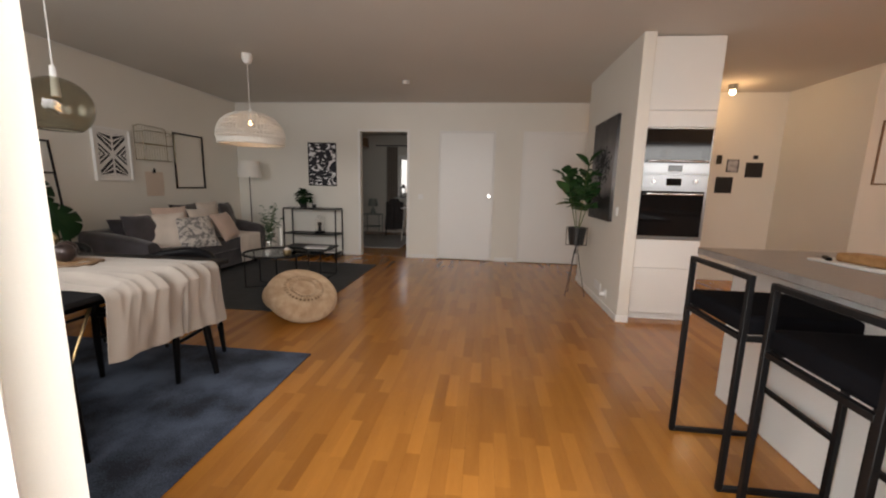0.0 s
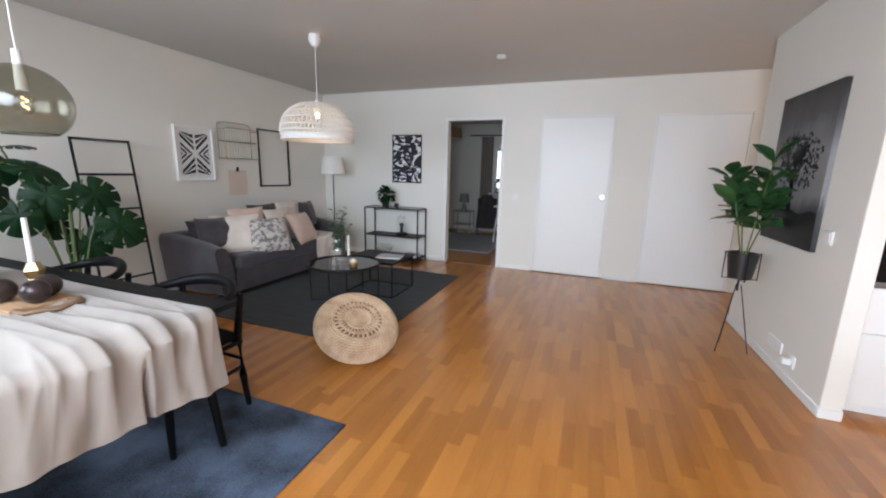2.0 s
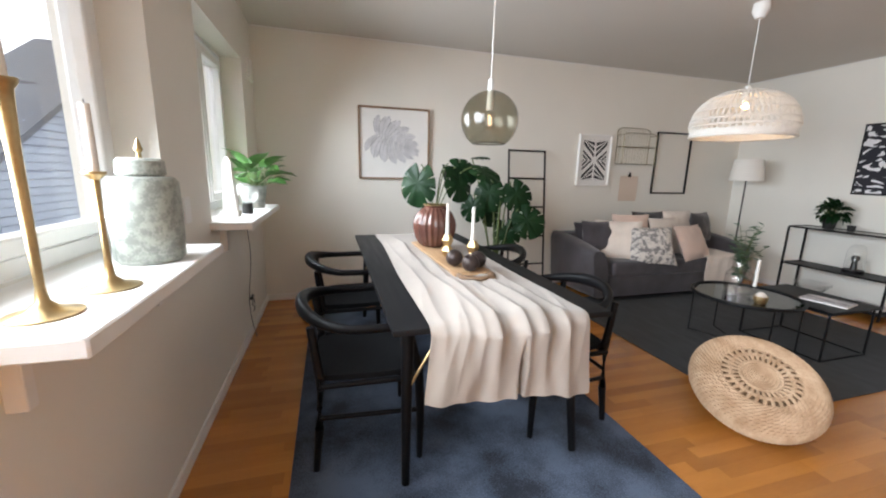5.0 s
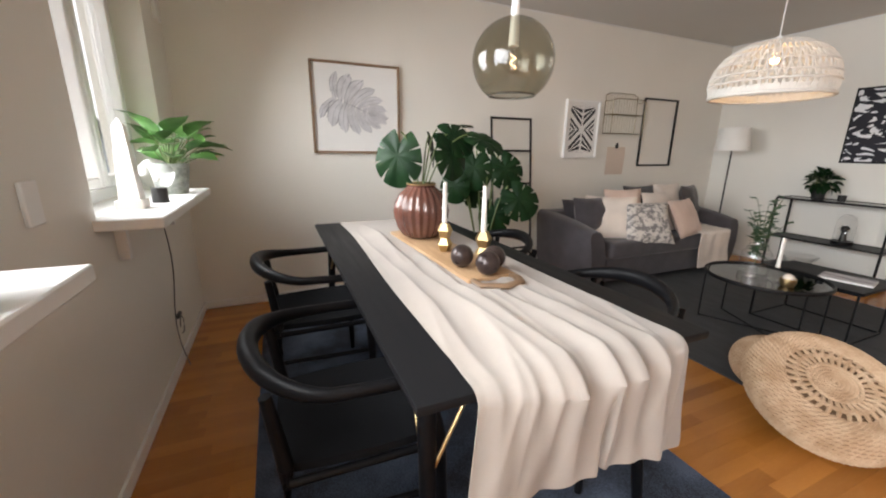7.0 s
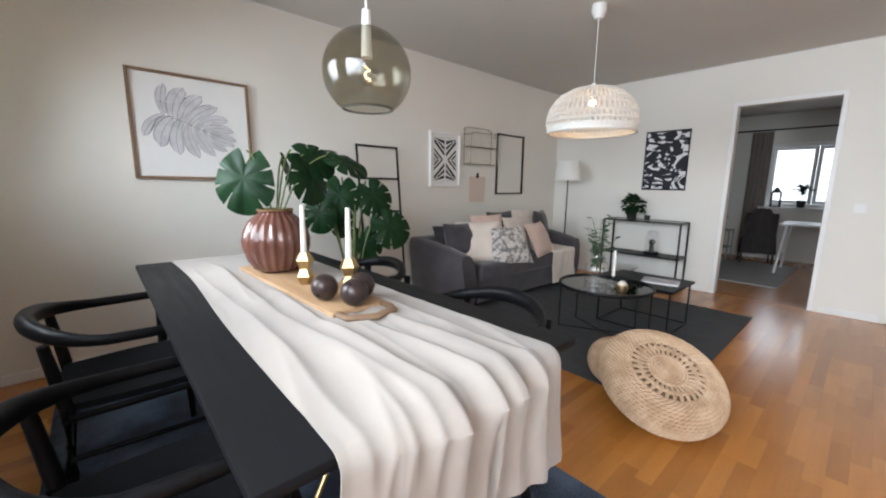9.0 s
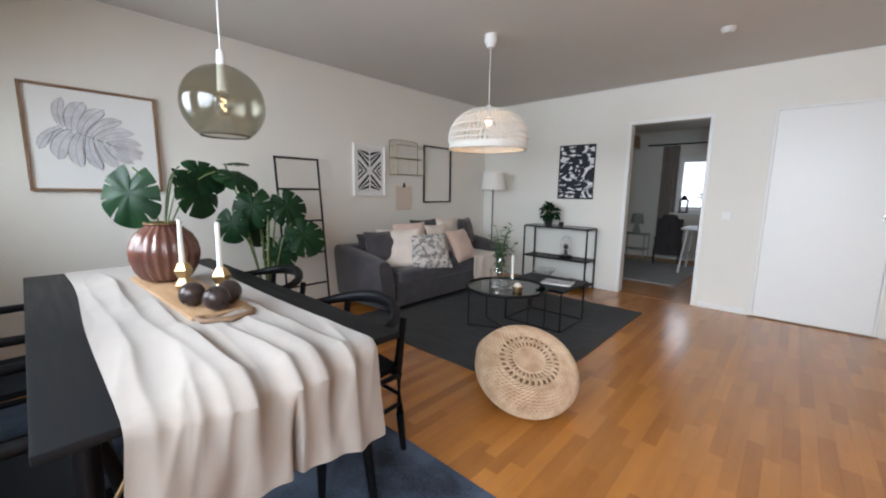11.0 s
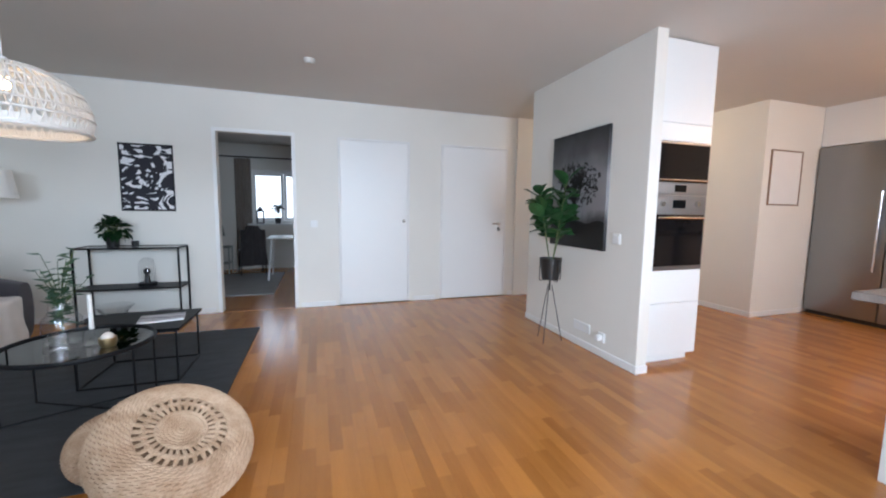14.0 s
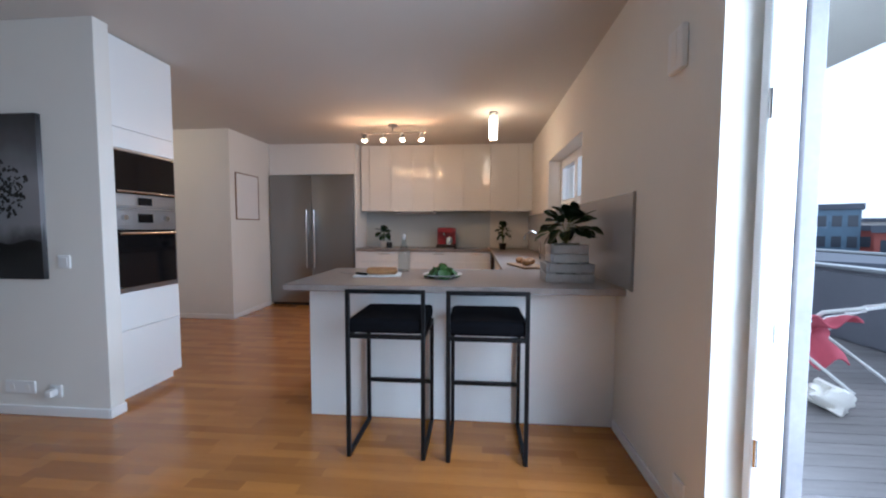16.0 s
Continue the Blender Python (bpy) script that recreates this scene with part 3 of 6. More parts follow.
# bar stools
def stool():
    s = thing("bar_stool", (0, 0, 0), "black steel bar stool with dark velvet seat", "bar stool", "bar stools at the peninsula")
    w, d, t = 0.205, 0.20, 0.011
    def bar(name, *a):
        part(name, B(*a, bevel=0.002), BLACK_METAL, s)
    for x in (-w, w):
        bar("back_post", x - t, -d - t, 0.0, x + t, -d + t, 0.925)
        bar("front_leg", x - t, d - t, 0.0, x + t, d + t, 0.68)
        bar("floor_runner", x - t, -d + t, 0.0, x + t, d - t, 0.022)
        bar("seat_rail", x - t, -d + t, 0.66, x + t, d - t, 0.682)
    bar("back_bar", -w + t, -d - t, 0.903, w - t, -d + t, 0.925)
    bar("back_rail", -w + t, -d - t, 0.66, w - t, -d + t, 0.682)
    bar("front_rail", -w + t, d - t, 0.66, w - t, d + t, 0.682)
    bar("footrest", -w + t, d - t, 0.26, w - t, d + t, 0.282)
    velvet = material("dark_blue_velvet", (0.006, 0.006, 0.008), 0.95, spec=0.08, spots=0.4, scale=12, fine=200, bump=0.001)
    part("seat", box(bmesh.new(), -w - 0.005, -d - 0.0, 0.684, w + 0.005, d + 0.03, 0.765, bevel=0.028, seg=3), velvet, s, "thick dark velvet cushion seat")
    return s


first = stool()
first.matrix_basis = pose(1.58, 1.745, 0, 0, 0, -90)
copy_thing(first, pose(1.575, 1.20, 0, 0, 0, -90))

# ---- dining ----
rug = tagged(part("dining_rug", box(bmesh.new(), -3.45, 0.84, 0.0, -0.85, 2.50, 0.011, bevel=0.004), BLUE_RUG), "worn blue and charcoal rug under the dining table", "rug")
tagged(part("living_rug", box(bmesh.new(), -3.35, 3.34, 0.0, -1.27, 5.67, 0.009, bevel=0.003), GREY_RUG), "flat dark grey rug under the coffee tables", "rug")

table = thing("dining_table", (-2.30, 1.72, 0.011), "black-stained wooden dining table with worn edges", "dining table")
bm = box(bmesh.new(), -1.08, -0.475, 0.712, 1.08, 0.475, 0.739, bevel=0.008, seg=2)
part("tabletop", bm, TABLE_BLACK, table)
bm = bmesh.new()
for y in (-0.36, 0.36):
    box(bm, -0.9, y - 0.011, 0.64, 0.9, y + 0.011, 0.712, bevel=0.002)
for x in (-0.9, 0.9):
    box(bm, x - 0.011, -0.349, 0.64, x + 0.011, 0.349, 0.712, bevel=0.002)
part("apron", bm, BLACK_WOOD, table)
for sx in (-1, 1):
    for sy in (-1, 1):
        part("leg", rod(bmesh.new(), (sx * 0.99, sy * 0.41, 0.0), (sx * 0.9, sy * 0.385, 0.712), 0.017, 0.03, 14), BLACK_WOOD, table)


def dining_chair():
    c = thing("dining_chair", (0, 0, 0), "black wooden armchair with curved horseshoe back rail", "chair", "chairs round the dining table")
    seatm = material("black_woven_seat", (0.008, 0.0085, 0.010), 0.85, spec=0.12, spots=0.4, scale=30, fine=300, bump=0.001)
    def seat(u, v):
        a, b = 2 * u - 1, 2 * v - 1
        w = 0.245 - 0.03 * (1 - v) * 0.8
        r = 1 - 0.06 * (a * a) * (b * b)
        return Vector((a * w * r, b * 0.225 * r, 0.445 - 0.018 * (1 - a * a) * (1 - b * b)))
    part("seat", sheet(bmesh.new(), 10, 10, seat, 0.025), seatm, c)
    bm = bmesh.new()
    for sx in (-1, 1):
        rod(bm, (sx * 0.235, -0.2, 0.405), (sx * 0.245, 0.21, 0.405), 0.013)
        part("front_leg", tube(bmesh.new(), [(sx * 0.255, 0.225, 0.0), (sx * 0.262, 0.225, 0.2), (sx * 0.262, 0.215, 0.45), (sx * 0.268, 0.17, 0.65)], [0.014, 0.019, 0.021, 0.014], 12), BLACK_WOOD, c)
        part("back_leg", tube(bmesh.new(), [(sx * 0.225, -0.235, 0.0), (sx * 0.222, -0.215, 0.2), (sx * 0.222, -0.205, 0.45), (sx * 0.228, -0.235, 0.675)], [0.014, 0.019, 0.021, 0.016], 12), BLACK_WOOD, c)
        part("side_stretcher", rod(bmesh.new(), (sx * 0.26, 0.22, 0.25), (sx * 0.222, -0.21, 0.25), 0.011), BLACK_WOOD, c)
    rod(bm, (-0.235, -0.205, 0.40), (0.235, -0.205, 0.40), 0.014)
    rod(bm, (-0.25, 0.215, 0.40), (0.25, 0.215, 0.40), 0.014)
    part("seat_frame", bm, BLACK_WOOD, c)
    part("back_stretcher", rod(bmesh.new(), (-0.222, -0.21, 0.30), (0.222, -0.21, 0.30), 0.010), BLACK_WOOD, c)
    pts, rad = [], []
    for k in range(25):
        a = math.pi * (k / 24)
        x, y = -0.29 * math.cos(a), -0.30 * math.sin(a) ** 0.8
        if k in (0, 24):
            y = 0.13
        elif k in (1, 23):
            y = 0.02
        pts.append((x, y + 0.02, 0.668 + 0.045 * math.sin(a) ** 2))
        rad.append(0.015 + 0.013 * math.sin(a) ** 2)
    pts.insert(0, (-0.275, 0.25, 0.66))
    pts.append((0.275, 0.25, 0.66))
    part("back_rail", tube(bmesh.new(), pts, [0.012] + rad + [0.012], 12, 1.25), BLACK_WOOD, c, "steam-bent black arm and back rail")
    return c


ch = dining_chair()
ch.matrix_basis = pose(-1.71, 1.18, 0.011)
copy_thing(ch, pose(-2.62, 1.17, 0.011, 0, 0, 2))
copy_thing(ch, pose(-1.70, 2.2, 0.011, 0, 0, 180))
copy_thing(ch, pose(-2.66, 2.21, 0.011, 0, 0, 178))

for sx in (-1, 1):
    for sy in (-1, 1):
        for dx, dy in ((0.0, 0.16), (0.16, 0.0)):
            part("brass_brace", rod(bmesh.new(), (sx * 0.955, sy * 0.405, 0.40), (sx * (0.9 - dx), sy * (0.385 - dy), 0.66), 0.006, seg=8), BRASS, table, "thin brass leg brace")

# table runner with folds, hanging over the near end
# each fold: where it crosses the far end and the table edge, where it begins, its height, its width
FOLDS = ((-0.42, -0.40, 0.05, 0.016, 0.060), (-0.28, -0.22, 0.00, 0.034, 0.070), (-0.21, -0.08, 0.36, 0.052, 0.050), (-0.03, 0.085, 0.52, 0.058, 0.042),
         (0.14, 0.19, 0.46, 0.040, 0.060), (0.27, 0.32, 0.28, 0.044, 0.050))


def folds(u, across):
    """Height of the sharp, leaning folds that run along the runner and fan out over its end."""
    h = 0.0
    for k, (c0, c1, begin, amp, width) in enumerate(FOLDS):
        g = min(1.0, max(0.0, (u - begin) / 0.28))
        g = g * g * (3 - 2 * g)
        c = c0 + (c1 - c0) * u + 0.055 * noise.noise((u * 2.6, k * 5.3, 4.0)) + 0.012 * noise.noise((u * 8.0, k * 3.7, 1.0))
        d = (across - c) / (width * (0.75 + 0.35 * u))
        steep = 0.50 if d > 0 else 1.35
        ridge = math.exp(-abs(d / steep) ** 1.3)
        h += amp * g * ridge * (0.30 + 1.6 * abs(noise.noise((u * 2.6, k * 7.1, 7.7))))
    g = min(1.0, max(0.0, (u - 0.25) / 0.3))
    for lean, many, amp, seed in ((0.5, 4.2, 0.011, 1.7),):
        r = 1.0 - 2.6 * abs(noise.noise(((across + lean * (u - 0.5)) * many, u * 2.2, seed)))
        h += amp * g * max(0.0, r) ** 2.0
    g = min(1.0, max(0.0, (u - 0.62) / 0.2))
    for lean, amp, seed in ((0.8, 0.010, 3.9),):
        r = 1.0 - 3.2 * abs(noise.noise(((across + lean * (u - 0.8)) * 5.5, u * 2.0, seed)))
        h += amp * g * max(0.0, r) ** 1.6
    rim = max(0.0, (abs(across) - 0.36) / 0.14)
    return 0.052 * math.tanh(h / 0.052) * (1 - 0.7 * min(1.0, rim) ** 2)


def runner(u, v):
    length = 2.13 + 0.33
    s = u * length
    across = v - 0.5
    x0, edge = -3.36, -1.212
    flat = edge - x0
    mid = 1.722
    y = mid + across * (0.625 + 0.05 * u) + 0.05 * max(0.0, across) ** 1.5 * u + 0.008 * math.sin(u * 9) + 0.012 * math.sin(u * 5)
    lift = max(0.0025, folds(u, across) + 0.002 * noise.noise((u * 16, across * 11, 0.3)))
    if s < flat - 0.03:
        return Vector((x0 + s, y, 0.751 + lift))
    over = s - (flat - 0.03)
    bend = min(1.0, over / 0.055)
    ang = bend * math.pi / 2
    drop = max(0.0, over - 0.055)
    grow = min(1.0, drop / 0.26)
    cleft = -0.09 * math.exp(-((across - 0.06) / 0.016) ** 2) * min(1.0, 1.6 * grow) ** 1.5
    swell = 0.022 * math.sin(across * 19 + 1.2 + 0.8 * grow) + 0.010 * math.sin(across * 41 + 3 * noise.noise((across * 3, grow, 2.0)))
    pleat = folds(0.86, across + 0.012 * grow)
    x = edge - 0.03 + 0.036 * math.sin(ang) + bend * lift * (1 - 0.8 * grow) + grow * (0.022 + 0.5 * swell) + 0.5 * pleat * bend * (1 - grow) ** 1.5 + cleft * 0.7
    z = 0.751 + lift * (1 - bend) - 0.033 * (1 - math.cos(ang)) - drop
    hem = 0.0 if across < 0.06 else 0.006 - 0.05 * (across - 0.06)
    return Vector((x, y + across * (0.03 + 0.03 * max(0.0, across)) * grow, z + (hem - 0.045 * across + 0.006 * math.sin(across * 22 + 2)) * grow))


cloth = part("table_runner", sheet(bmesh.new(), 190, 170, runner, -0.003), LINEN)
part("hem", sheet(bmesh.new(), 4, 120, lambda u, v: runner(0.984 + 0.016 * u, v) + Vector((0.0022, 0, 0)), -0.0015), LINEN, cloth, "narrow stitched linen hem")
tagged(cloth, "pale beige linen table runner with loose folds", "table runner")

# ---- lounge ----
sofa = thing("sofa", (-3.52, 4.67, 0.0), "dark grey velvet two-seat sofa with flared arms", "sofa")
part("base", box(bmesh.new(), -0.40, -0.86, 0.06, 0.40, 0.86, 0.30, bevel=0.03, seg=2), SOFA, sofa)
part("seat_cushion", box(bmesh.new(), -0.2, -0.84, 0.28, 0.43, 0.84, 0.45, bevel=0.055, seg=4), SOFA, sofa, "wide grey velvet seat cushion")
part("backrest", box(bmesh.new(), -0.44, -1.04, 0.08, -0.22, 1.04, 0.66, bevel=0.06, seg=4), SOFA, sofa)
for sy in (-1, 1):
    bm = bmesh.new()
    def arm(u, v):
        # swept shell: from the back corner round to the front, leaning outward
        x = -0.42 + 0.80 * u
        ang = 2 * math.pi * v
        top = 0.66 - 0.10 * u ** 2
        thick = 0.085 + 0.03 * math.sin(u * math.pi)
        cy = 0.96 + 0.02 * math.sin(u * math.pi)
        yy = math.cos(ang) * thick
        zz = math.sin(ang)
        hz = (top - 0.06) / 2
        zz = 0.06 + hz + hz * math.copysign(abs(zz) ** 0.45, zz)
        yy = math.copysign(abs(yy / thick) ** 0.6, yy) * thick
        lean = 0.05 * (zz / top) ** 2
        front = 0.03 * math.sin(math.pi * min(1, zz / top))
        return Vector((x + (front if u > 0.9 else 0), sy * (cy + yy + lean), zz))
    sheet(bm, 10, 24, arm)
    bmesh.ops.remove_doubles(bm, verts=bm.verts, dist=0.001)
    bmesh.ops.holes_fill(bm, edges=[e for e in bm.edges if e.is_boundary], sides=60)
    part("armrest", bm, SOFA, sofa, "flared rounded velvet arm")
    for x in (-0.36, 0.36):
        part("leg", rod(bmesh.new(), (x, sy * 0.84, 0.0 if x < 0 else 0.009), (x, sy * 0.84, 0.07), 0.018, 0.024, 12), BLACK_WOOD, sofa)
for y, w in ((-0.58, 0.60), (0.0, 0.60), (0.58, 0.60)):
    part("back_cushion", bag(bmesh.new(), w, 0.34, 0.2, pose(-0.24, y, 0.61, 0, 0, 90) @ pose(0, 0, 0, -12)), SOFA, sofa)


# ---- plants ----
def monstera_mesh():
    bm = bmesh.new()
    n = 216
    slits = [-2.05, -1.38, -0.72, 0.62, 1.2, 1.85]
    top = bm.verts.new((0, 0.36, 0.0))
    levels = (0.26, 0.44, 0.62, 0.80, 1.0)
    rings = [[] for k in levels]
    for i in range(n):
        a = 2 * math.pi * i / n
        b = a if a <= math.pi else a - 2 * math.pi
        # heart outline round the middle of the blade, base at angle pi
        r = 0.41 * (1 + 0.10 * math.cos(a) + 0.05 * math.cos(2 * a) - 0.03 * math.cos(3 * a))
        if abs(b) > math.pi - 0.34:
            r *= 0.42 + 0.58 * (math.pi - abs(b)) / 0.34
        reach = 1.0
        for q in slits:
            gap = abs(b - q) / (0.040 if abs(q) < 2 else 0.030)
            if gap < 1:
                reach = 0.58 + 0.10 * math.sin(q * 7) + 0.30 * gap ** 1.6
        for k, f in enumerate(levels):
            rr = r * min(f, reach - 0.012 * (4 - k))
            x, y = math.sin(a) * rr, 0.36 + math.cos(a) * rr * 1.06
            z = 0.20 * abs(x) - 0.85 * x * x - 0.5 * (y - 0.3) ** 2 + 0.012 * math.sin(b * 7.0) * f
            rings[k].append(bm.verts.new((x, y, z)))
    for i in range(n):
        j = (i + 1) % n
        bm.faces.new((top, rings[0][i], rings[0][j]))
        for lo, hi in zip(rings, rings[1:]):
            bm.faces.new((lo[i], hi[i], hi[j], lo[j]))
    data = bpy.data.meshes.new("monstera_leaf")
    bm.to_mesh(data)
    bm.free()
    data.polygons.foreach_set("use_smooth", [True] * len(data.polygons))
    return data


def oval_mesh(name, wide, curl=0.25, belly=0.6):
    """A leaf of length 1 along y."""
    bm = bmesh.new()
    def f(u, v):
        w = wide * (math.sin(math.pi * min(1, v ** belly)) ** 0.8) if 0 < v < 1 else 0.004
        a = 2 * u - 1
        return Vector((a * w / 2, v, 0.12 * abs(a) * w - curl * v * v + 0.01 * math.sin(v * 18 + a)))
    sheet(bm, 4, 9, f)
    data = bpy.data.meshes.new(name)
    bm.to_mesh(data)
    bm.free()
    data.polygons.foreach_set("use_smooth", [True] * len(data.polygons))
    return data


MONSTERA, FICUS, BROAD, SMALL = monstera_mesh(), oval_mesh("ficus_leaf", 0.66, 0.14, 1.2), oval_mesh("broad_leaf", 0.72, 0.4, 0.8), oval_mesh("small_leaf", 0.6, 0.2)
for data, mat in ((MONSTERA, LEAF), (FICUS, LEAF), (BROAD, LEAF_LIGHT), (SMALL, LEAF_GREY)):
    data.materials.append(mat)
RUBBER = oval_mesh("rubber_leaf", 0.62, 0.16, 1.2)
RUBBER.materials.append(material("mid_green_leaf", (0.045, 0.115, 0.035), 0.4, second=(0.016, 0.05, 0.016), scale=9, fine=50, spec=0.35))
SMALL_GREEN = oval_mesh("small_green_leaf", 0.75, 0.3)
SMALL_GREEN.materials.append(LEAF)


def leaf(parent, data, at, direction, size, roll=0.0, face=None):
    """A leaf with its stalk end at a point; face: where its upper side looks."""
    d = Vector(direction).normalized()
    up = Vector(face or (0, 0, 1))
    side = d.cross(up)
    if side.length < 0.1:
        side = d.cross(Vector((1, 0, 0)))
    side.normalize()
    m = Matrix((side, d, side.cross(d))).transposed().to_4x4()
    ob = new("leaf", data)
    ob.parent = parent
    ob.matrix_basis = Matrix.Translation(at) @ m @ pose(0, 0, 0, 0, roll, 0) @ Matrix.Diagonal((size, size, size, 1))
    return ob


def stalk(bm, a, b, r=0.004, sag=0.08):
    a, b = Vector(a), Vector(b)
    pts = []
    for k in range(7):
        t = k / 6
        p = a.lerp(b, t)
        p.z += sag * math.sin(math.pi * t)
        pts.append(p)
    tube(bm, pts, r, 6)


def sprigs(n, base, spread, height, size, seed, data_size=0.05, drop=0.0):
    """A bunch of thin stems with small leaves, as one mesh of leaves and one of stems."""
    rnd = random.Random(seed)
    leaves, stems = bmesh.new(), bmesh.new()
    for i in range(n):
        a, r = rnd.uniform(0, 6.28), spread * rnd.uniform(0.3, 1)
        h = height * rnd.uniform(0.55, 1.0)
        tip = Vector((base[0] + math.cos(a) * r, base[1] + math.sin(a) * r, base[2] + h - drop * r))
        pts = []
        for k in range(6):
            t = k / 5
            p = Vector(base).lerp(tip, t)
            p.x -= math.cos(a) * r * 0.4 * math.sin(math.pi * t)
            p.y -= math.sin(a) * r * 0.4 * math.sin(math.pi * t)
            p.z += drop * 0.5 * math.sin(math.pi * t)
            pts.append(p)
        tube(stems, pts, 0.0018, 5)
        for k in range(9):
            t = 0.25 + 0.75 * k / 8
            i0 = min(4, int(t * 5))
            p = pts[i0].lerp(pts[i0 + 1], t * 5 - i0)
            b = rnd.uniform(0, 6.28)
            d = Vector((math.cos(b), math.sin(b), rnd.uniform(-0.2, 0.7))).normalized()
            s = size * rnd.uniform(0.6, 1.1)
            side = d.cross(Vector((0, 0, 1))).normalized()
            q = [p, p + d * s * 0.45 + side * s * 0.34, p + d * s + Vector((0, 0, -0.1 * s)), p + d * s * 0.45 - side * s * 0.34]
            vs = [leaves.verts.new(v) for v in q]
            mid = leaves.verts.new(p + d * s * 0.5 + Vector((0, 0, -0.12 * s)))
            for k2 in range(4):
                leaves.faces.new((vs[k2], vs[(k2 + 1) % 4], mid))
    return leaves, stems


def clump(plant, data, n, centre, radii, sizes, seed, droop=0.25):
    """Leaves that fill a rounded, uneven bush and turn outwards, on thin stalks."""
    rnd = random.Random(seed)
    bm = bmesh.new()
    for i in range(n):
        a, e, r = rnd.uniform(0, 6.28), rnd.uniform(-0.6, 1.4), rnd.uniform(0.25, 1.0) ** 0.7
        out = Vector((math.cos(a) * math.cos(e), math.sin(a) * math.cos(e), math.sin(e)))
        p = Vector(centre) + Vector((out.x * radii[0], out.y * radii[1], out.z * radii[2])) * r * 0.8
        if i % 3 == 0:
            stalk(bm, (centre[0], centre[1], centre[2] - radii[2]), p, 0.002, 0.02)
        leaf(plant, data, p, out + Vector((rnd.uniform(-0.5, 0.5), rnd.uniform(-0.5, 0.5), -droop + rnd.uniform(-0.3, 0.3))), rnd.uniform(*sizes), rnd.uniform(-35, 35))
    part("stem", bm, STEM, plant)


def pot(bm, r0, r1, h, wall=0.008):
    return lathe(bm, [(0.001, 0.0), (r0, 0.0), (r1, h), (r1 - wall, h), (r0 - wall, wall), (0.001, wall)])


# tall monstera on the floor beside the ladder
mon = thing("monstera_plant", (-3.48, 2.66, 0), "tall monstera with split leaves in a black pot", "potted plant")
part("pot", pot(bmesh.new(), 0.13, 0.17, 0.34), BLACK_PLASTIC, mon, "matt black planter")
part("soil", rod(bmesh.new(), (0, 0, 0.28), (0, 0, 0.31), 0.155, seg=24), SOIL, mon)
bm = bmesh.new()
spec = (((-0.06, -0.05, 1.27), (0.10, -0.15, -0.70), 0.36, (0.75, -0.45, 0.45)), ((0.02, 0.12, 1.24), (0.25, 0.25, -0.65), 0.33, (0.8, -0.4, 0.4)),
        ((-0.10, -0.22, 1.10), (0.05, -0.10, -0.85), 0.30, (0.7, -0.55, 0.35)), ((0.10, 0.18, 0.98), (0.35, 0.35, -0.55), 0.36, (0.75, -0.45, 0.45)),
        ((0.02, 0.08, 0.86), (0.15, 0.05, -0.80), 0.32, (0.8, -0.5, 0.3)), ((-0.20, -0.22, 1.47), (0.55, 0.50, 0.05), 0.20, (0.1, -0.1, 1)),
        ((-0.14, 0.02, 1.0), (-0.1, -0.25, -0.7), 0.26, (0.6, -0.6, 0.5)))
for at, d, size, face in spec:
    stalk(bm, (at[0] * 0.08, at[1] * 0.08, 0.3), at, 0.007, 0.12)
    leaf(mon, MONSTERA, at, d, size * 1.12, 0, face)
rod(bm, (0, 0, 0.3), (0.01, 0.02, 1.05), 0.018, 0.012, 10)
part("stem", bm, STEM, mon)

# vase with monstera leaves on the table
TT = 0.750
vase = thing("vase", (-2.63, 1.775, TT + 0.034), "bulbous brown ribbed ceramic vase with monstera leaves", "vase")
part("body", lathe(bmesh.new(), [(0.001, 0), (0.092, 0), (0.112, 0.012), (0.140, 0.055), (0.157, 0.115), (0.160, 0.150), (0.152, 0.195), (0.128, 0.243), (0.092, 0.276), (0.080, 0.284), (0.084, 0.300), (0.076, 0.300), (0.070, 0.280), (0.125, 0.18), (0.001, 0.02)], 132, ripple=22, depth=0.065), TERRA, vase)
part("gold_rim", lathe(bmesh.new(), [(0.081, 0.296), (0.087, 0.301), (0.082, 0.307), (0.074, 0.301)], 40, closed=True), BRASS, vase, "thin gold rim")
bm = bmesh.new()
for at, d, size, face in (((-0.08, -0.09, 0.585), (0.03, -0.16, -0.85), 0.33, (0.72, -0.62, 0.30)), ((0.04, 0.14, 0.575), (0.22, 0.12, -0.75), 0.27, (0.72, 0.25, 0.55)),
                          ((0.06, 0.25, 0.575), (0.35, 0.60, -0.22), 0.24, (0.35, -0.25, 0.9)), ((-0.02, 0.10, 0.60), (0.30, 0.62, -0.30), 0.25, (0.5, -0.5, 0.75)), ((-0.14, 0.10, 0.57), (-0.3, 0.35, -0.6), 0.22, (0.6, 0.2, 0.7))):
    stalk(bm, (0, 0, 0.2), at, 0.0045, 0.09)
    leaf(vase, MONSTERA, at, d, size * 1.12, 0, face)
part("stem", bm, STEM, vase)

# table decoration
board = thing("serving_board", (-2.21, 1.775, TT + 0.014), "long light wooden serving board on the runner", "serving board", turn=2)
bm = box(bmesh.new(), -0.62, -0.112, 0.0, 0.38, 0.112, 0.018, bevel=0.006, seg=2)
part("plank", bm, WOOD, board)
bm = bmesh.new()
tube(bm, [(0.375, -0.09, 0.012), (0.44, -0.09, 0.012), (0.49, -0.01, 0.014), (0.47, 0.07, 0.014), (0.41, 0.095, 0.012), (0.375, 0.09, 0.012)], [0.016, 0.018, 0.02, 0.02, 0.018, 0.016], 10, 0.55)
part("handle", bm, FRAME_WOOD, board, "bent dark wooden handle")


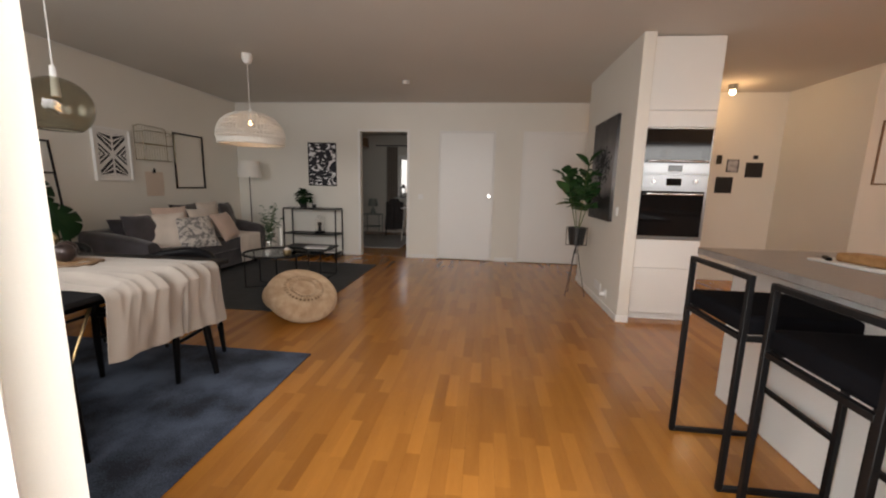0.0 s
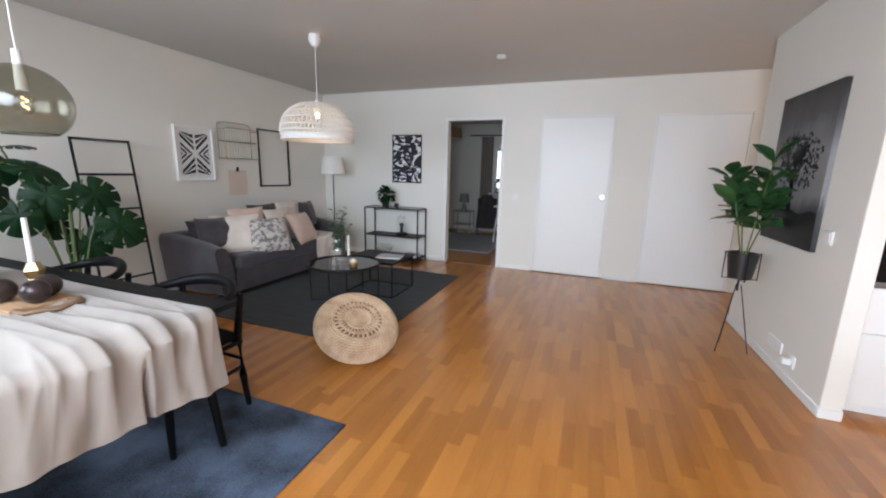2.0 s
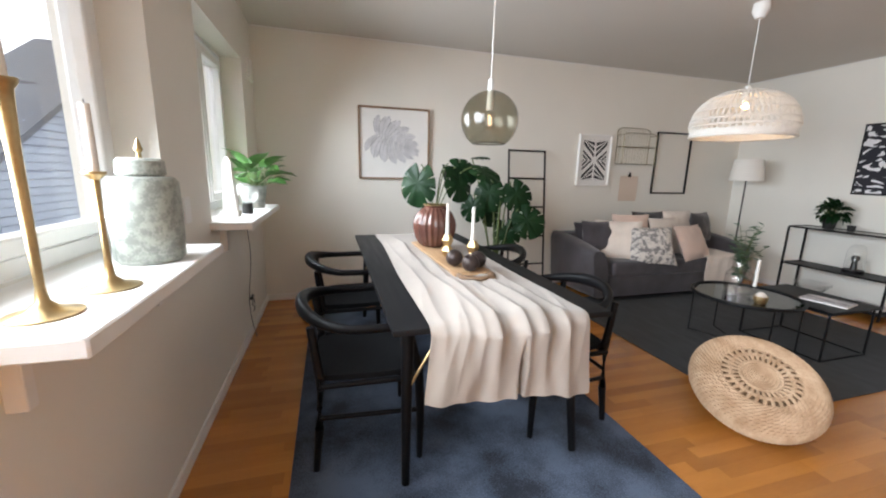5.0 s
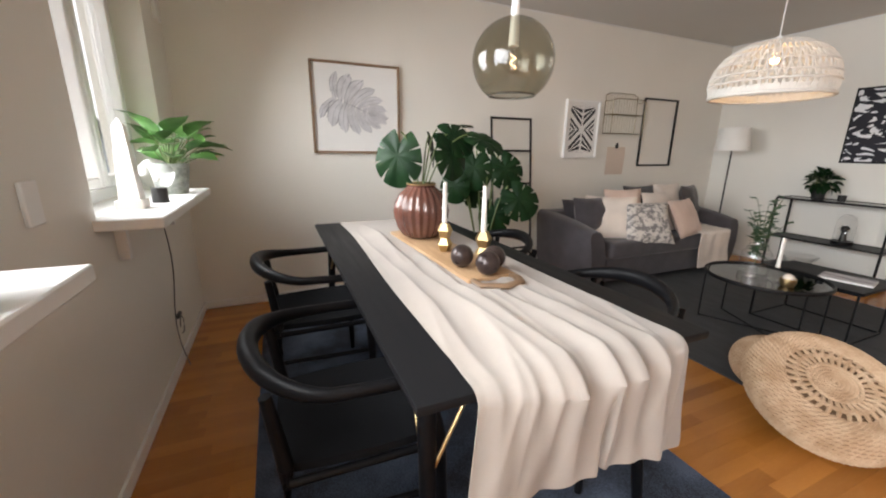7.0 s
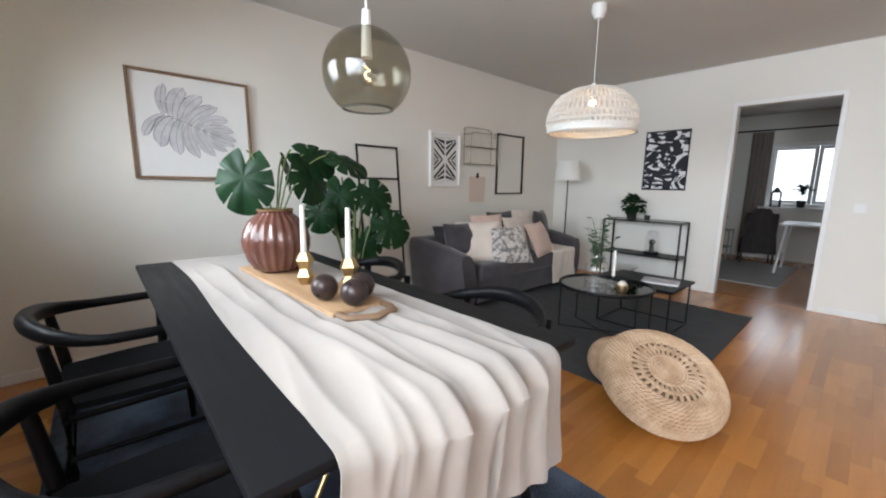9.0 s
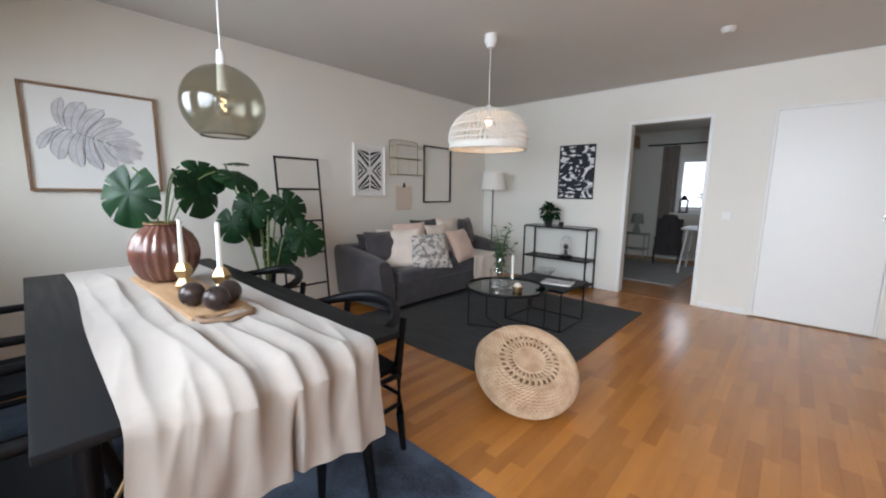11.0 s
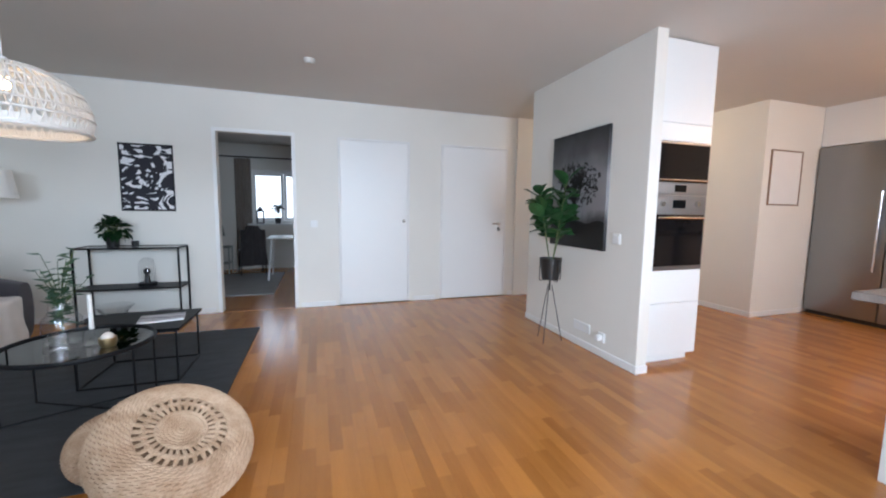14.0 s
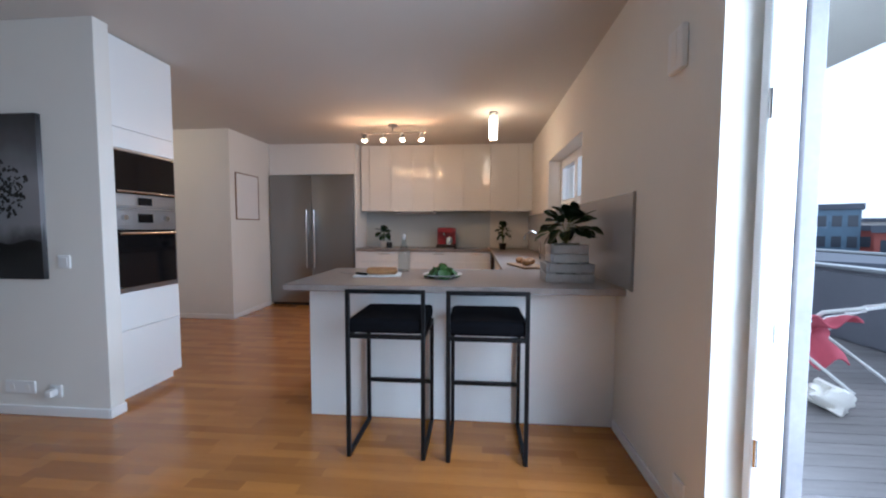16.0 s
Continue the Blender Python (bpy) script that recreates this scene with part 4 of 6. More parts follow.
def gem_holder(x, y, h, name="candle_holder"):
    g = thing(name, (x, y, TT + 0.033), "faceted gold candle holder", "candle holder", "gold candle holders")
    bm = bmesh.new()
    z = 0.0
    for k in range(2 if h > 0.1 else 1):
        lathe(bm, [(0.001, z), (0.028, z), (0.041, z + 0.035), (0.022, z + 0.07), (0.001, z + 0.07)], 5)
        z += 0.07
    part("body", bm, BRASS, g, smooth=False)
    c = thing("candle", (x, y, TT + 0.033 + z), "white taper candle in a gold holder", "candle", "taper candles")
    part("wax", rod(bmesh.new(), (0, 0, 0), (0, 0, 0.2), 0.0125, 0.009, 14), WAX, c)
    part("wick", rod(bmesh.new(), (0, 0, 0.2), (0.001, 0, 0.212), 0.0012, seg=5), INK, c)


gem_holder(-2.27, 1.765, 0.14)
gem_holder(-2.03, 1.85, 0.14)
DARK_BALL = material("dark_bronze_ball", (0.065, 0.045, 0.04), 0.3, 0.3, second=(0.03, 0.02, 0.02), scale=30, fine=90, bump=0.002)
for x, y in ((-1.99, 1.725), (-1.855, 1.775), (-1.925, 1.845)):
    b = thing("decorative_ball", (x, y, TT + 0.033), "dark brown textured decorative ball", "ornament", "decorative balls")
    part("ball", ball(bmesh.new(), (0, 0, 0.05), 0.05, (1, 1, 1), 24, 16), DARK_BALL, b)

# ---- lamps ----
SMOKE_RIM = material("smoked_glass_rim", (0.12, 0.115, 0.10), 0.1, spots=0.1, rough_vary=0.02)
globe = thing("globe_pendant", (-1.88, 1.86, H), "smoked glass globe pendant lamp on white cord", "pendant lamp")
c0 = 1.592 - H
part("cord", rod(bmesh.new(), (0, 0, c0 + 0.2), (0, 0, -0.045), 0.0035, seg=8), WHITE, globe)
part("ceiling_cup", lathe(bmesh.new(), [(0.001, 0), (0.045, 0), (0.045, -0.02), (0.02, -0.055), (0.001, -0.055)], 24), WHITE, globe)
part("socket", rod(bmesh.new(), (0, 0, c0 + 0.05), (0, 0, c0 + 0.2), 0.02, 0.014, 16), WHITE, globe)
prof = []
for k in range(17):
    a = radians(84 - k * 8.6)
    prof.append((0.150 * math.cos(a), c0 + 0.148 * math.sin(a)))
prof.append((prof[-1][0] - 0.004, prof[-1][1] + 0.001))
sh = part("shade", lathe(bmesh.new(), prof, 48), SMOKE, globe, "round smoked glass shade open below")
part("rim", tube(bmesh.new(), [(prof[-1][0] * math.cos(2 * math.pi * k / 40), prof[-1][0] * math.sin(2 * math.pi * k / 40), prof[-1][1]) for k in range(40)], 0.004, 6, closed=True), SMOKE_RIM, globe)
part("glass_bulb", ball(bmesh.new(), (0, 0, c0 + 0.0), 0.036, (1, 1, 1.15)), GLASS, globe)
part("filament", tube(bmesh.new(), [(0.010 * math.cos(k), 0.010 * math.sin(k), c0 - 0.025 + 0.005 * k) for k in range(11)], 0.0009, 5), BULB, globe)

wl_ = thing("woven_pendant", (-2.205, 4.06, H), "white woven rattan dome pendant lamp, lit", "pendant lamp")
part("cord", rod(bmesh.new(), (0, 0, 2.0 - H), (0, 0, -0.08), 0.003, seg=8), WHITE, wl_)
part("ceiling_cup", lathe(bmesh.new(), [(0.001, 0), (0.05, 0), (0.055, -0.05), (0.03, -0.10), (0.001, -0.10)], 24), WHITE, wl_)
bm = bmesh.new()
z0, z1, R = 1.635 - H, 1.97 - H, 0.34
def dome(t):
    """Radius and height, t from the rim 0 to the crown 1."""
    a = t * math.pi / 2 * 0.94
    return R * math.cos(a) ** 0.8, z0 + 0.075 + (z1 - z0 - 0.075) * math.sin(a)
for i in range(56):
    a = 2 * math.pi * i / 56
    for tw in (-0.22, 0.22):
        pts = [((R - 0.015) * math.cos(a - tw * 0.2), (R - 0.015) * math.sin(a - tw * 0.2), z0)]
        for k in range(9):
            r, z = dome(k / 8)
            b = a + tw * k / 8
            pts.append((r * math.cos(b), r * math.sin(b), z))
        tube(bm, pts, 0.0042, 4)
part("weave", bm, WHITE_RATTAN, wl_, "open white cane weave")
for t, rad in ((0.0, 0.007), (0.12, 0.005), (0.3, 0.005), (0.47, 0.005), (0.62, 0.005), (0.78, 0.006), (0.97, 0.008)):
    r, z = dome(t)
    part("hoop", tube(bmesh.new(), [(r * math.cos(a), r * math.sin(a), z) for a in (2 * math.pi * k / 56 for k in range(56))], rad, 6, closed=True), WHITE_RATTAN, wl_)
rb = [((R - 0.012) * math.cos(2 * math.pi * k / 56), (R - 0.012) * math.sin(2 * math.pi * k / 56), z0) for k in range(56)]
part("rim", tube(bmesh.new(), rb, 0.011, 8, closed=True), WHITE_RATTAN, wl_)
bm = bmesh.new()
lathe(bm, [(R - 0.014, z0 + 0.004), (R - 0.007, z0 + 0.045)], 56)
part("rim_band", bm, WHITE_RATTAN, wl_, "close-woven lower band")
part("socket", rod(bmesh.new(), (0, 0, 1.9 - H), (0, 0, 2.0 - H), 0.022, 0.018, 16), WHITE, wl_)
part("glass_bulb", ball(bmesh.new(), (0, 0, 1.86 - H), 0.024), BULB, wl_, "lit warm bulb")
bulb(-2.205, 4.06, 1.80, 0.45, WARM, 0.04)

fl = thing("floor_lamp", (-3.52, 6.03, 0), "slim black floor lamp with white drum shade", "floor lamp")
part("base", lathe(bmesh.new(), [(0.001, 0), (0.13, 0), (0.13, 0.012), (0.02, 0.022), (0.001, 0.022)], 32), BLACK_METAL, fl)
part("pole", rod(bmesh.new(), (0, 0, 0.02), (0, 0, 1.34), 0.0085, seg=10), BLACK_METAL, fl)
part("shade", lathe(bmesh.new(), [(0.185, 1.30), (0.150, 1.56), (0.147, 1.56), (0.182, 1.30)], 36, closed=True), SHADE, fl, "white fabric drum shade")
bm = bmesh.new()
for k in range(3):
    a = 2 * math.pi * k / 3
    rod(bm, (0, 0, 1.335), (0.181 * math.cos(a), 0.181 * math.sin(a), 1.34), 0.003, seg=6)
part("shade_spider", bm, BLACK_METAL, fl)

# ---- wall pieces, living room ----
def picture(name, y0, y1, z0, z1, label, rim, depth=0.03, frame_mat=None, mount=0.05, back=PAPER):
    p = thing(name, (XW, (y0 + y1) / 2, (z0 + z1) / 2), label, "picture")
    w, h = (y1 - y0) / 2, (z1 - z0) / 2
    for n, a in (("frame_side", (0, -w, -h, depth, -w + rim, h)), ("frame_side", (0, w - rim, -h, depth, w, h)), ("frame_rail", (0, -w + rim, -h, depth, w - rim, -h + rim)), ("frame_rail", (0, -w + rim, h - rim, depth, w - rim, h))):
        part(n, B(*a, bevel=0.002), frame_mat or FRAME_WOOD, p)
    if back:
        part("print", B(0.001, -w + rim, -h + rim, depth * 0.45, w - rim, h - rim), back, p)
    return p, w, h


pic, w, h = picture("leaf_picture", 1.33, 2.06, 1.235, 1.945, "framed grey monstera leaf print on white", 0.018)
PALE_INK = material("pale_grey_ink", (0.68, 0.67, 0.69), 0.85, spots=0.3, scale=14, fine=60)
DARK_INK = material("dark_grey_ink", (0.16, 0.16, 0.18), 0.85, spots=0.2, scale=14)
lobes, veins = bmesh.new(), bmesh.new()
AX, UP = Vector((0.93, -0.36)), Vector((0.36, 0.93))
def on_print(s, t, x):
    p = AX * s + UP * t
    return (x, p.x - 0.02, p.y + 0.02)
for side in (-1, 1):
    for k in range(8):
        f = k / 7
        root = -0.16 + 0.33 * f
        ang = 2.35 - 2.15 * f
        reach = 1.15 * (0.175 + 0.06 * math.sin(f * 3.0) - 0.07 * f)
        up_ = 0.0006 * k + (0.0003 if side > 0 else 0.0)
        for bm_, wd, x in ((veins, 0.103, 0.0150 + up_), (lobes, 0.094, 0.0151 + up_), (veins, 0.0022, 0.0152 + up_)):
            left, right = [], []
            for i in range(9):
                q = i / 8
                a = ang - 0.45 * q
                s = root + math.cos(a) * reach * q
                t = side * (0.003 + math.sin(a) * reach * q)
                w_ = wd * (0.45 + 0.75 * q) * (1 - q ** 6) * (0.7 if k == 0 else 1.22 - 0.85 * f) / 2 if wd > 0.01 else wd / 2
                n_ = Vector((-math.sin(a), math.cos(a)))
                left.append(bm_.verts.new(on_print(s + n_.x * w_, t + side * n_.y * w_, x)))
                right.append(bm_.verts.new(on_print(s - n_.x * w_, t - side * n_.y * w_, x)))
            for i in range(8):
                bm_.faces.new((left[i], left[i + 1], right[i + 1], right[i]))
part("leaf_print", lobes, PALE_INK, pic, smooth=False)
part("leaf_outline", veins, DARK_INK, pic, smooth=False)
part("leaf_stalk", tube(bmesh.new(), [on_print(0.18, 0, 0.0195), on_print(-0.13, 0.0, 0.0195), on_print(-0.19, -0.04, 0.0160), on_print(-0.20, -0.14, 0.0155)], 0.002, 5), DARK_INK, pic)

pic, w, h = picture("pattern_picture", 3.88, 4.34, 1.20, 1.80, "white framed black geometric pattern print", 0.022, 0.035, WHITE)
def band(bm, pts, x):
    bm.faces.new([bm.verts.new((x, *p)) for p in pts])
bm = bmesh.new()
hw, hh = 0.165, 0.235
for sy in (-1, 1):
    for sz in (-1, 1):
        for k in range(6):
            o = 0.035 + 0.066 * k
            t = 0.040
            a = [(0.012 + 0.0 * k, o), (0.012, o + t), (hw, o + t + hw * 0.9), (hw, o + hw * 0.9)]
            a = [(y, min(z, hh)) for y, z in a]
            if o < hh:
                band(bm, [(sy * y, sz * z) for y, z in a], 0.0165)
        for k in range(3):
            o = 0.03 + 0.056 * k
            a = [(o, 0.003), (o + 0.032, 0.003), (hw, max(0.003, (hw - o - 0.032) * 0.9)), (hw, (hw - o) * 0.9)]
            band(bm, [(sy * y, sz * z) for y, z in a], 0.0166)
part("pattern", bm, INK, pic, smooth=False)

pic, w, h = picture("empty_frame", 5.01, 5.57, 1.11, 1.88, "empty black rectangular wall frame", 0.018, 0.022, BLACK_METAL, back=None)

ws = thing("wire_shelf", (XW, 4.66, 1.47), "brass wire wall shelf with two tiers", "wall shelf")
WIRE = material("brass_wire", (0.30, 0.25, 0.15), 0.4, 0.9, spots=0.3)
bm = bmesh.new()
for x in (0.006, 0.12):
    for y in (-0.24, 0.24):
        rod(bm, (x, y, 0), (x, y, 0.40 if x < 0.1 else 0.34), 0.004, seg=6)
    tube(bm, [(x, -0.24, 0.40 if x < 0.1 else 0.34), (x, -0.18, 0.43 if x < 0.1 else 0.36), (x, 0.18, 0.43 if x < 0.1 else 0.36), (x, 0.24, 0.40 if x < 0.1 else 0.34)], 0.004, 6)
for y in (-0.24, 0.24):
    for z in (0.0, 0.2, 0.34):
        rod(bm, (0.006, y, z), (0.12, y, z), 0.0035, seg=6)
part("wire_frame", bm, WIRE, ws)
for z in (0.0, 0.2):
    bm = bmesh.new()
    for k in range(7):
        rod(bm, (0.006 + 0.019 * k, -0.24, z), (0.006 + 0.019 * k, 0.24, z), 0.002, seg=5)
    part("wire_tier", bm, WIRE, ws)
bm = bmesh.new()
for k in range(13):
    rod(bm, (0.006, -0.24 + 0.04 * k, 0), (0.006, -0.24 + 0.04 * k, 0.42), 0.0015, seg=5)
part("wire_back", bm, WIRE, ws)
card = thing("paper_card", (XW, 4.66, 1.17), "beige paper sheet hung from a black clip", "paper")
BEIGE = material("beige_paper", (0.66, 0.55, 0.46), 0.9, spots=0.05)
def sheet_f(u, v):
    return Vector((0.003 + 0.008 * math.sin(v * 2.5) * u, (u - 0.5) * 0.27, (v - 0.5) * 0.31))
part("paper", sheet(bmesh.new(), 6, 8, sheet_f, 0.001), BEIGE, card)
part("clip", box(rod(bmesh.new(), (0.012, 0, 0.17), (0.012, 0, 0.20), 0.012), 0.002, -0.02, 0.14, 0.016, 0.02, 0.175, bevel=0.003), BLACK_METAL, card, "black bulldog clip")

lad = thing("ladder_rack", (-3.95, 3.185, 0), "black metal ladder rack leaning on the wall", "ladder rack")
for y in (-0.225, 0.225):
    part("rail", rod(bmesh.new(), (0.20, y, 0.006), (0.035, y, 1.585), 0.011, seg=8), BLACK_METAL, lad)
for z in (1.575, 1.27, 0.95, 0.62, 0.30):
    x = 0.20 - 0.165 * z / 1.58
    part("rung", rod(bmesh.new(), (x, -0.225, z), (x, 0.225, z), 0.010, seg=8), BLACK_METAL, lad)

art = thing("abstract_print", (-2.43, YN, 1.55), "black and white abstract brush print on hanging rails", "picture")
ABS = bpy.data.materials.new("abstract_ink")
ABS.use_nodes = True
an, al = ABS.node_tree.nodes, ABS.node_tree.links
ag = an.new("ShaderNodeNewGeometry")
am = an.new("ShaderNodeMapping")
am.inputs["Scale"].default_value = (2.7, 1, 3.7)
at_ = an.new("ShaderNodeTexNoise")
at_.inputs["Scale"].default_value, at_.inputs["Detail"].default_value, at_.inputs["Distortion"].default_value = 1.5, 1.5, 3.4
ar = an.new("ShaderNodeValToRGB")
ar.color_ramp.elements[0].position, ar.color_ramp.elements[0].color = 0.545, (0.02, 0.02, 0.028, 1)
ar.color_ramp.elements[1].position, ar.color_ramp.elements[1].color = 0.56, (0.78, 0.78, 0.8, 1)
al.new(ag.outputs["Position"], am.inputs["Vector"])
al.new(am.outputs["Vector"], at_.inputs["Vector"])
al.new(at_.outputs["Fac"], ar.inputs["Fac"])
al.new(ar.outputs["Color"], an["Principled BSDF"].inputs["Base Color"])
an["Principled BSDF"].inputs["Roughness"].default_value = 0.8
part("poster", B(-0.24, -0.008, -0.345, 0.24, -0.004, 0.345), ABS, art)
for z in (-0.352, 0.352):
    part("rail", B(-0.25, -0.016, z - 0.009, 0.25, -0.002, z + 0.009, bevel=0.002), BLACK_METAL, art)
for x in (-0.243, 0.243):
    part("border", B(x - 0.007, -0.011, -0.343, x + 0.007, -0.003, 0.343), BLACK_METAL, art)

# ---- lounge furniture ----
con = thing("console_shelf", (-2.53, 6.22, 0), "black metal console shelf with three tiers", "console table")
w, d, t = 0.45, 0.15, 0.009
for x in (-w, w):
    for y in (-d, d):
        part("post", B(x - t, y - t, 0, x + t, y + t, 0.80, bevel=0.001), BLACK_METAL, con)
for z in (0.05, 0.38, 0.80):
    bm = bmesh.new()
    for y in (-d, d):
        box(bm, -w + t, y - t, z, w - t, y + t, z + 0.018)
    for x in (-w, w):
        box(bm, x - t, -d + t, z, x + t, d - t, z + 0.018)
    part("shelf_frame", bm, BLACK_METAL, con)
    part("shelf_panel", B(-w + t, -d + t, z + 0.006, w - t, d - t, z + 0.014), BLACK_GLASS if z > 0.7 else BLACK_METAL, con)

ivy = thing("ivy_plant", (-2.70, 6.22, 0.818), "small trailing green plant in a dark pot", "potted plant")
part("pot", pot(bmesh.new(), 0.05, 0.065, 0.11), BLACK_PLASTIC, ivy)
clump(ivy, SMALL_GREEN, 130, (0, 0, 0.17), (0.15, 0.12, 0.16), (0.05, 0.085), 5)
tl = thing("candle_cup", (-2.5, 6.2, 0.818), "small black candle cup", "candle holder")
part("cup", pot(bmesh.new(), 0.03, 0.035, 0.06), BLACK_PLASTIC, tl)
part("candle", rod(bmesh.new(), (0, 0, 0.01), (0, 0, 0.045), 0.025, seg=16), WAX, tl)
cl = thing("glass_cloche", (-2.42, 6.22, 0.398), "glass dome cloche on a black base", "cloche")
part("base", lathe(bmesh.new(), [(0.001, 0), (0.085, 0), (0.085, 0.03), (0.001, 0.03)], 32), BLACK_WOOD, cl)
part("dome", lathe(bmesh.new(), [(0.075, 0.031), (0.076, 0.2), (0.06, 0.27), (0.03, 0.295), (0.003, 0.30)], 32), GLASS, cl)
bm = bmesh.new()
rod(bm, (0, 0, 0.03), (0, 0, 0.12), 0.03, 0.02, 12)
ball(bm, (0, 0, 0.15), 0.035)
part("ornament", bm, BLACK_PLASTIC, cl)
bowl = thing("glass_bowl", (-2.72, 6.2, 0.074), "clear patterned glass bowl", "bowl")
part("bowl", lathe(bmesh.new(), [(0.05, 0), (0.08, 0.02), (0.14, 0.09), (0.17, 0.13), (0.165, 0.132), (0.135, 0.095), (0.075, 0.027), (0.001, 0.02)], 36, ripple=18, depth=0.04), GLASS, bowl)
bk = thing("book", (-2.25, 6.2, 0.074), "stack of two pale books", "book")
part("cover", B(-0.13, -0.09, 0, 0.13, 0.09, 0.022, bevel=0.002), PAPER, bk)
part("cover", B(-0.11, -0.08, 0.023, 0.12, 0.085, 0.041, bevel=0.002), GREYINK, bk)

rt = thing("round_coffee_table", (-2.05, 4.20, 0.009), "round black wire coffee table with smoked glass top", "coffee table")
part("rim", tube(bmesh.new(), [(0.36 * math.cos(2 * math.pi * k / 48), 0.36 * math.sin(2 * math.pi * k / 48), 0.405) for k in range(48)], 0.011, 8, 1.3, closed=True), BLACK_METAL, rt)
TINT = glass("smoked_table_glass", (0.22, 0.21, 0.2), 0.02)
part("glass_top", lathe(bmesh.new(), [(0.001, 0.398), (0.352, 0.398), (0.352, 0.406), (0.001, 0.406)], 48), TINT, rt)
legs = [(0.35 * math.cos(a), 0.35 * math.sin(a)) for a in (radians(205), radians(335), radians(25), radians(155))]
for x, y in legs:
    part("leg", rod(bmesh.new(), (x, y, 0.0), (x, y, 0.40), 0.006, seg=8), BLACK_METAL, rt)
part("floor_bar", rod(bmesh.new(), (*legs[0], 0.006), (*legs[2], 0.006), 0.006, seg=8), BLACK_METAL, rt)
part("floor_bar", rod(bmesh.new(), (*legs[1], 0.006), (*legs[3], 0.006), 0.006, seg=8), BLACK_METAL, rt)

sq = thing("square_coffee_table", (-1.93, 4.72, 0.009), "square black metal coffee table frame", "coffee table")
w = 0.29
for x in (-w, w):
    for y in (-w + 0.04, w - 0.04):
        part("leg", B(x - 0.006, y - 0.006, 0, x + 0.006, y + 0.006, 0.37), BLACK_METAL, sq)
for z in (0.0, 0.36):
    for s in (-1, 1):
        part("frame_bar", B(-w + 0.006, s * (w - 0.04) - 0.006, z, w - 0.006, s * (w - 0.04) + 0.006, z + 0.012), BLACK_METAL, sq)
        part("frame_bar", B(s * w - 0.006, -w + 0.046, z, s * w + 0.006, w - 0.046, z + 0.012), BLACK_METAL, sq)
part("top", B(-w - 0.03, -w + 0.01, 0.373, w + 0.03, w - 0.01, 0.392, bevel=0.003), BLACK_WOOD, sq)
bk = thing("magazine", (-1.8, 4.72, 0.402), "magazine with a pale cover", "magazine", turn=12)
part("pages", B(-0.14, -0.1, 0, 0.14, 0.1, 0.012, bevel=0.001), PAPER, bk)
part("cover", B(-0.141, -0.101, 0.012, 0.141, 0.101, 0.0135), GREYINK, bk)

gv = thing("glass_vase", (-2.16, 4.26, 0.416), "clear glass bottle vase with eucalyptus sprigs", "vase")
part("body", lathe(bmesh.new(), [(0.001, 0), (0.085, 0), (0.095, 0.04), (0.095, 0.14), (0.06, 0.19), (0.055, 0.26), (0.062, 0.27)], 32), GLASS, gv)
lv, st = sprigs(15, (0, 0, 0.05), 0.135, 0.50, 0.075, 11)
part("foliage", lv, LEAF_GREY, gv, "grey-green eucalyptus leaves")
part("stem", st, STEM, gv)
gc = thing("candlestick", (-1.98, 4.18, 0.416), "glass candlestick with a tall white candle", "candlestick")
part("stick", lathe(bmesh.new(), [(0.001, 0), (0.045, 0), (0.04, 0.01), (0.01, 0.03), (0.012, 0.08), (0.018, 0.1), (0.001, 0.1)], 20), GLASS, gc)
part("candle", rod(bmesh.new(), (0, 0, 0.09), (0, 0, 0.30), 0.0125, 0.011, 14), WAX, gc)
gk = thing("tealight_holder", (-1.87, 4.10, 0.416), "small gold tealight holder with wax candle", "candle holder")
part("cup", lathe(bmesh.new(), [(0.001, 0), (0.035, 0), (0.045, 0.03), (0.042, 0.055), (0.036, 0.055), (0.038, 0.03), (0.001, 0.01)], 24), BRASS, gk)
part("candle", ball(bmesh.new(), (0, 0, 0.05), 0.034), CREAM, gk)
tr = thing("glass_tray", (-2.10, 4.10, 0.416), "clear glass tumbler on the coffee table", "glass")
part("tumbler", lathe(bmesh.new(), [(0.001, 0), (0.04, 0), (0.045, 0.09), (0.042, 0.09), (0.037, 0.008), (0.001, 0.008)], 24), GLASS, tr)

# cushions and throw on the sofa
def cushion(x, y, z, size, mat, label, turn, tilt, seed, thick=0.16):
    c = thing("cushion", (x, y, z), label, "cushion", "sofa cushions")
    part("cover", bag(bmesh.new(), size * 1.1, size, thick, pose(0, 0, 0, 0, 0, 90 + turn) @ pose(0, 0, 0, tilt), 14, 0.02, seed), mat, c)
PATTERN = material("patterned_grey_cotton", (0.60, 0.56, 0.52), 0.9, second=(0.20, 0.19, 0.19), scale=22, fine=60, bump=0.001, sharp=(0.66, 0.76))
cushion(-3.44, 3.87, 0.66, 0.36, SOFA, "dark grey velvet cushion at the arm", -6, -14, 9)
cushion(-3.36, 4.06, 0.63, 0.46, CREAM, "cream cotton cushion leaning on the sofa back", -30, -22, 1, 0.13)
cushion(-3.44, 4.30, 0.70, 0.42, BLUSH, "pale blush cushion behind the patterned one", -8, -14, 8, 0.10)
cushion(-3.17, 4.34, 0.60, 0.44, PATTERN, "grey and cream patterned cushion", -20, -30, 2, 0.13)
cushion(-3.52, 4.62, 0.72, 0.42, DARK_FABRIC, "dark brown cushion on the sofa", 0, -12, 3, 0.12)
cushion(-3.37, 4.74, 0.66, 0.44, CREAM, "off-white cotton cushion on the sofa", 6, -20, 7, 0.10)
cushion(-3.20, 4.93, 0.61, 0.42, BLUSH, "blush pink cotton cushion", 10, -28, 4, 0.14)
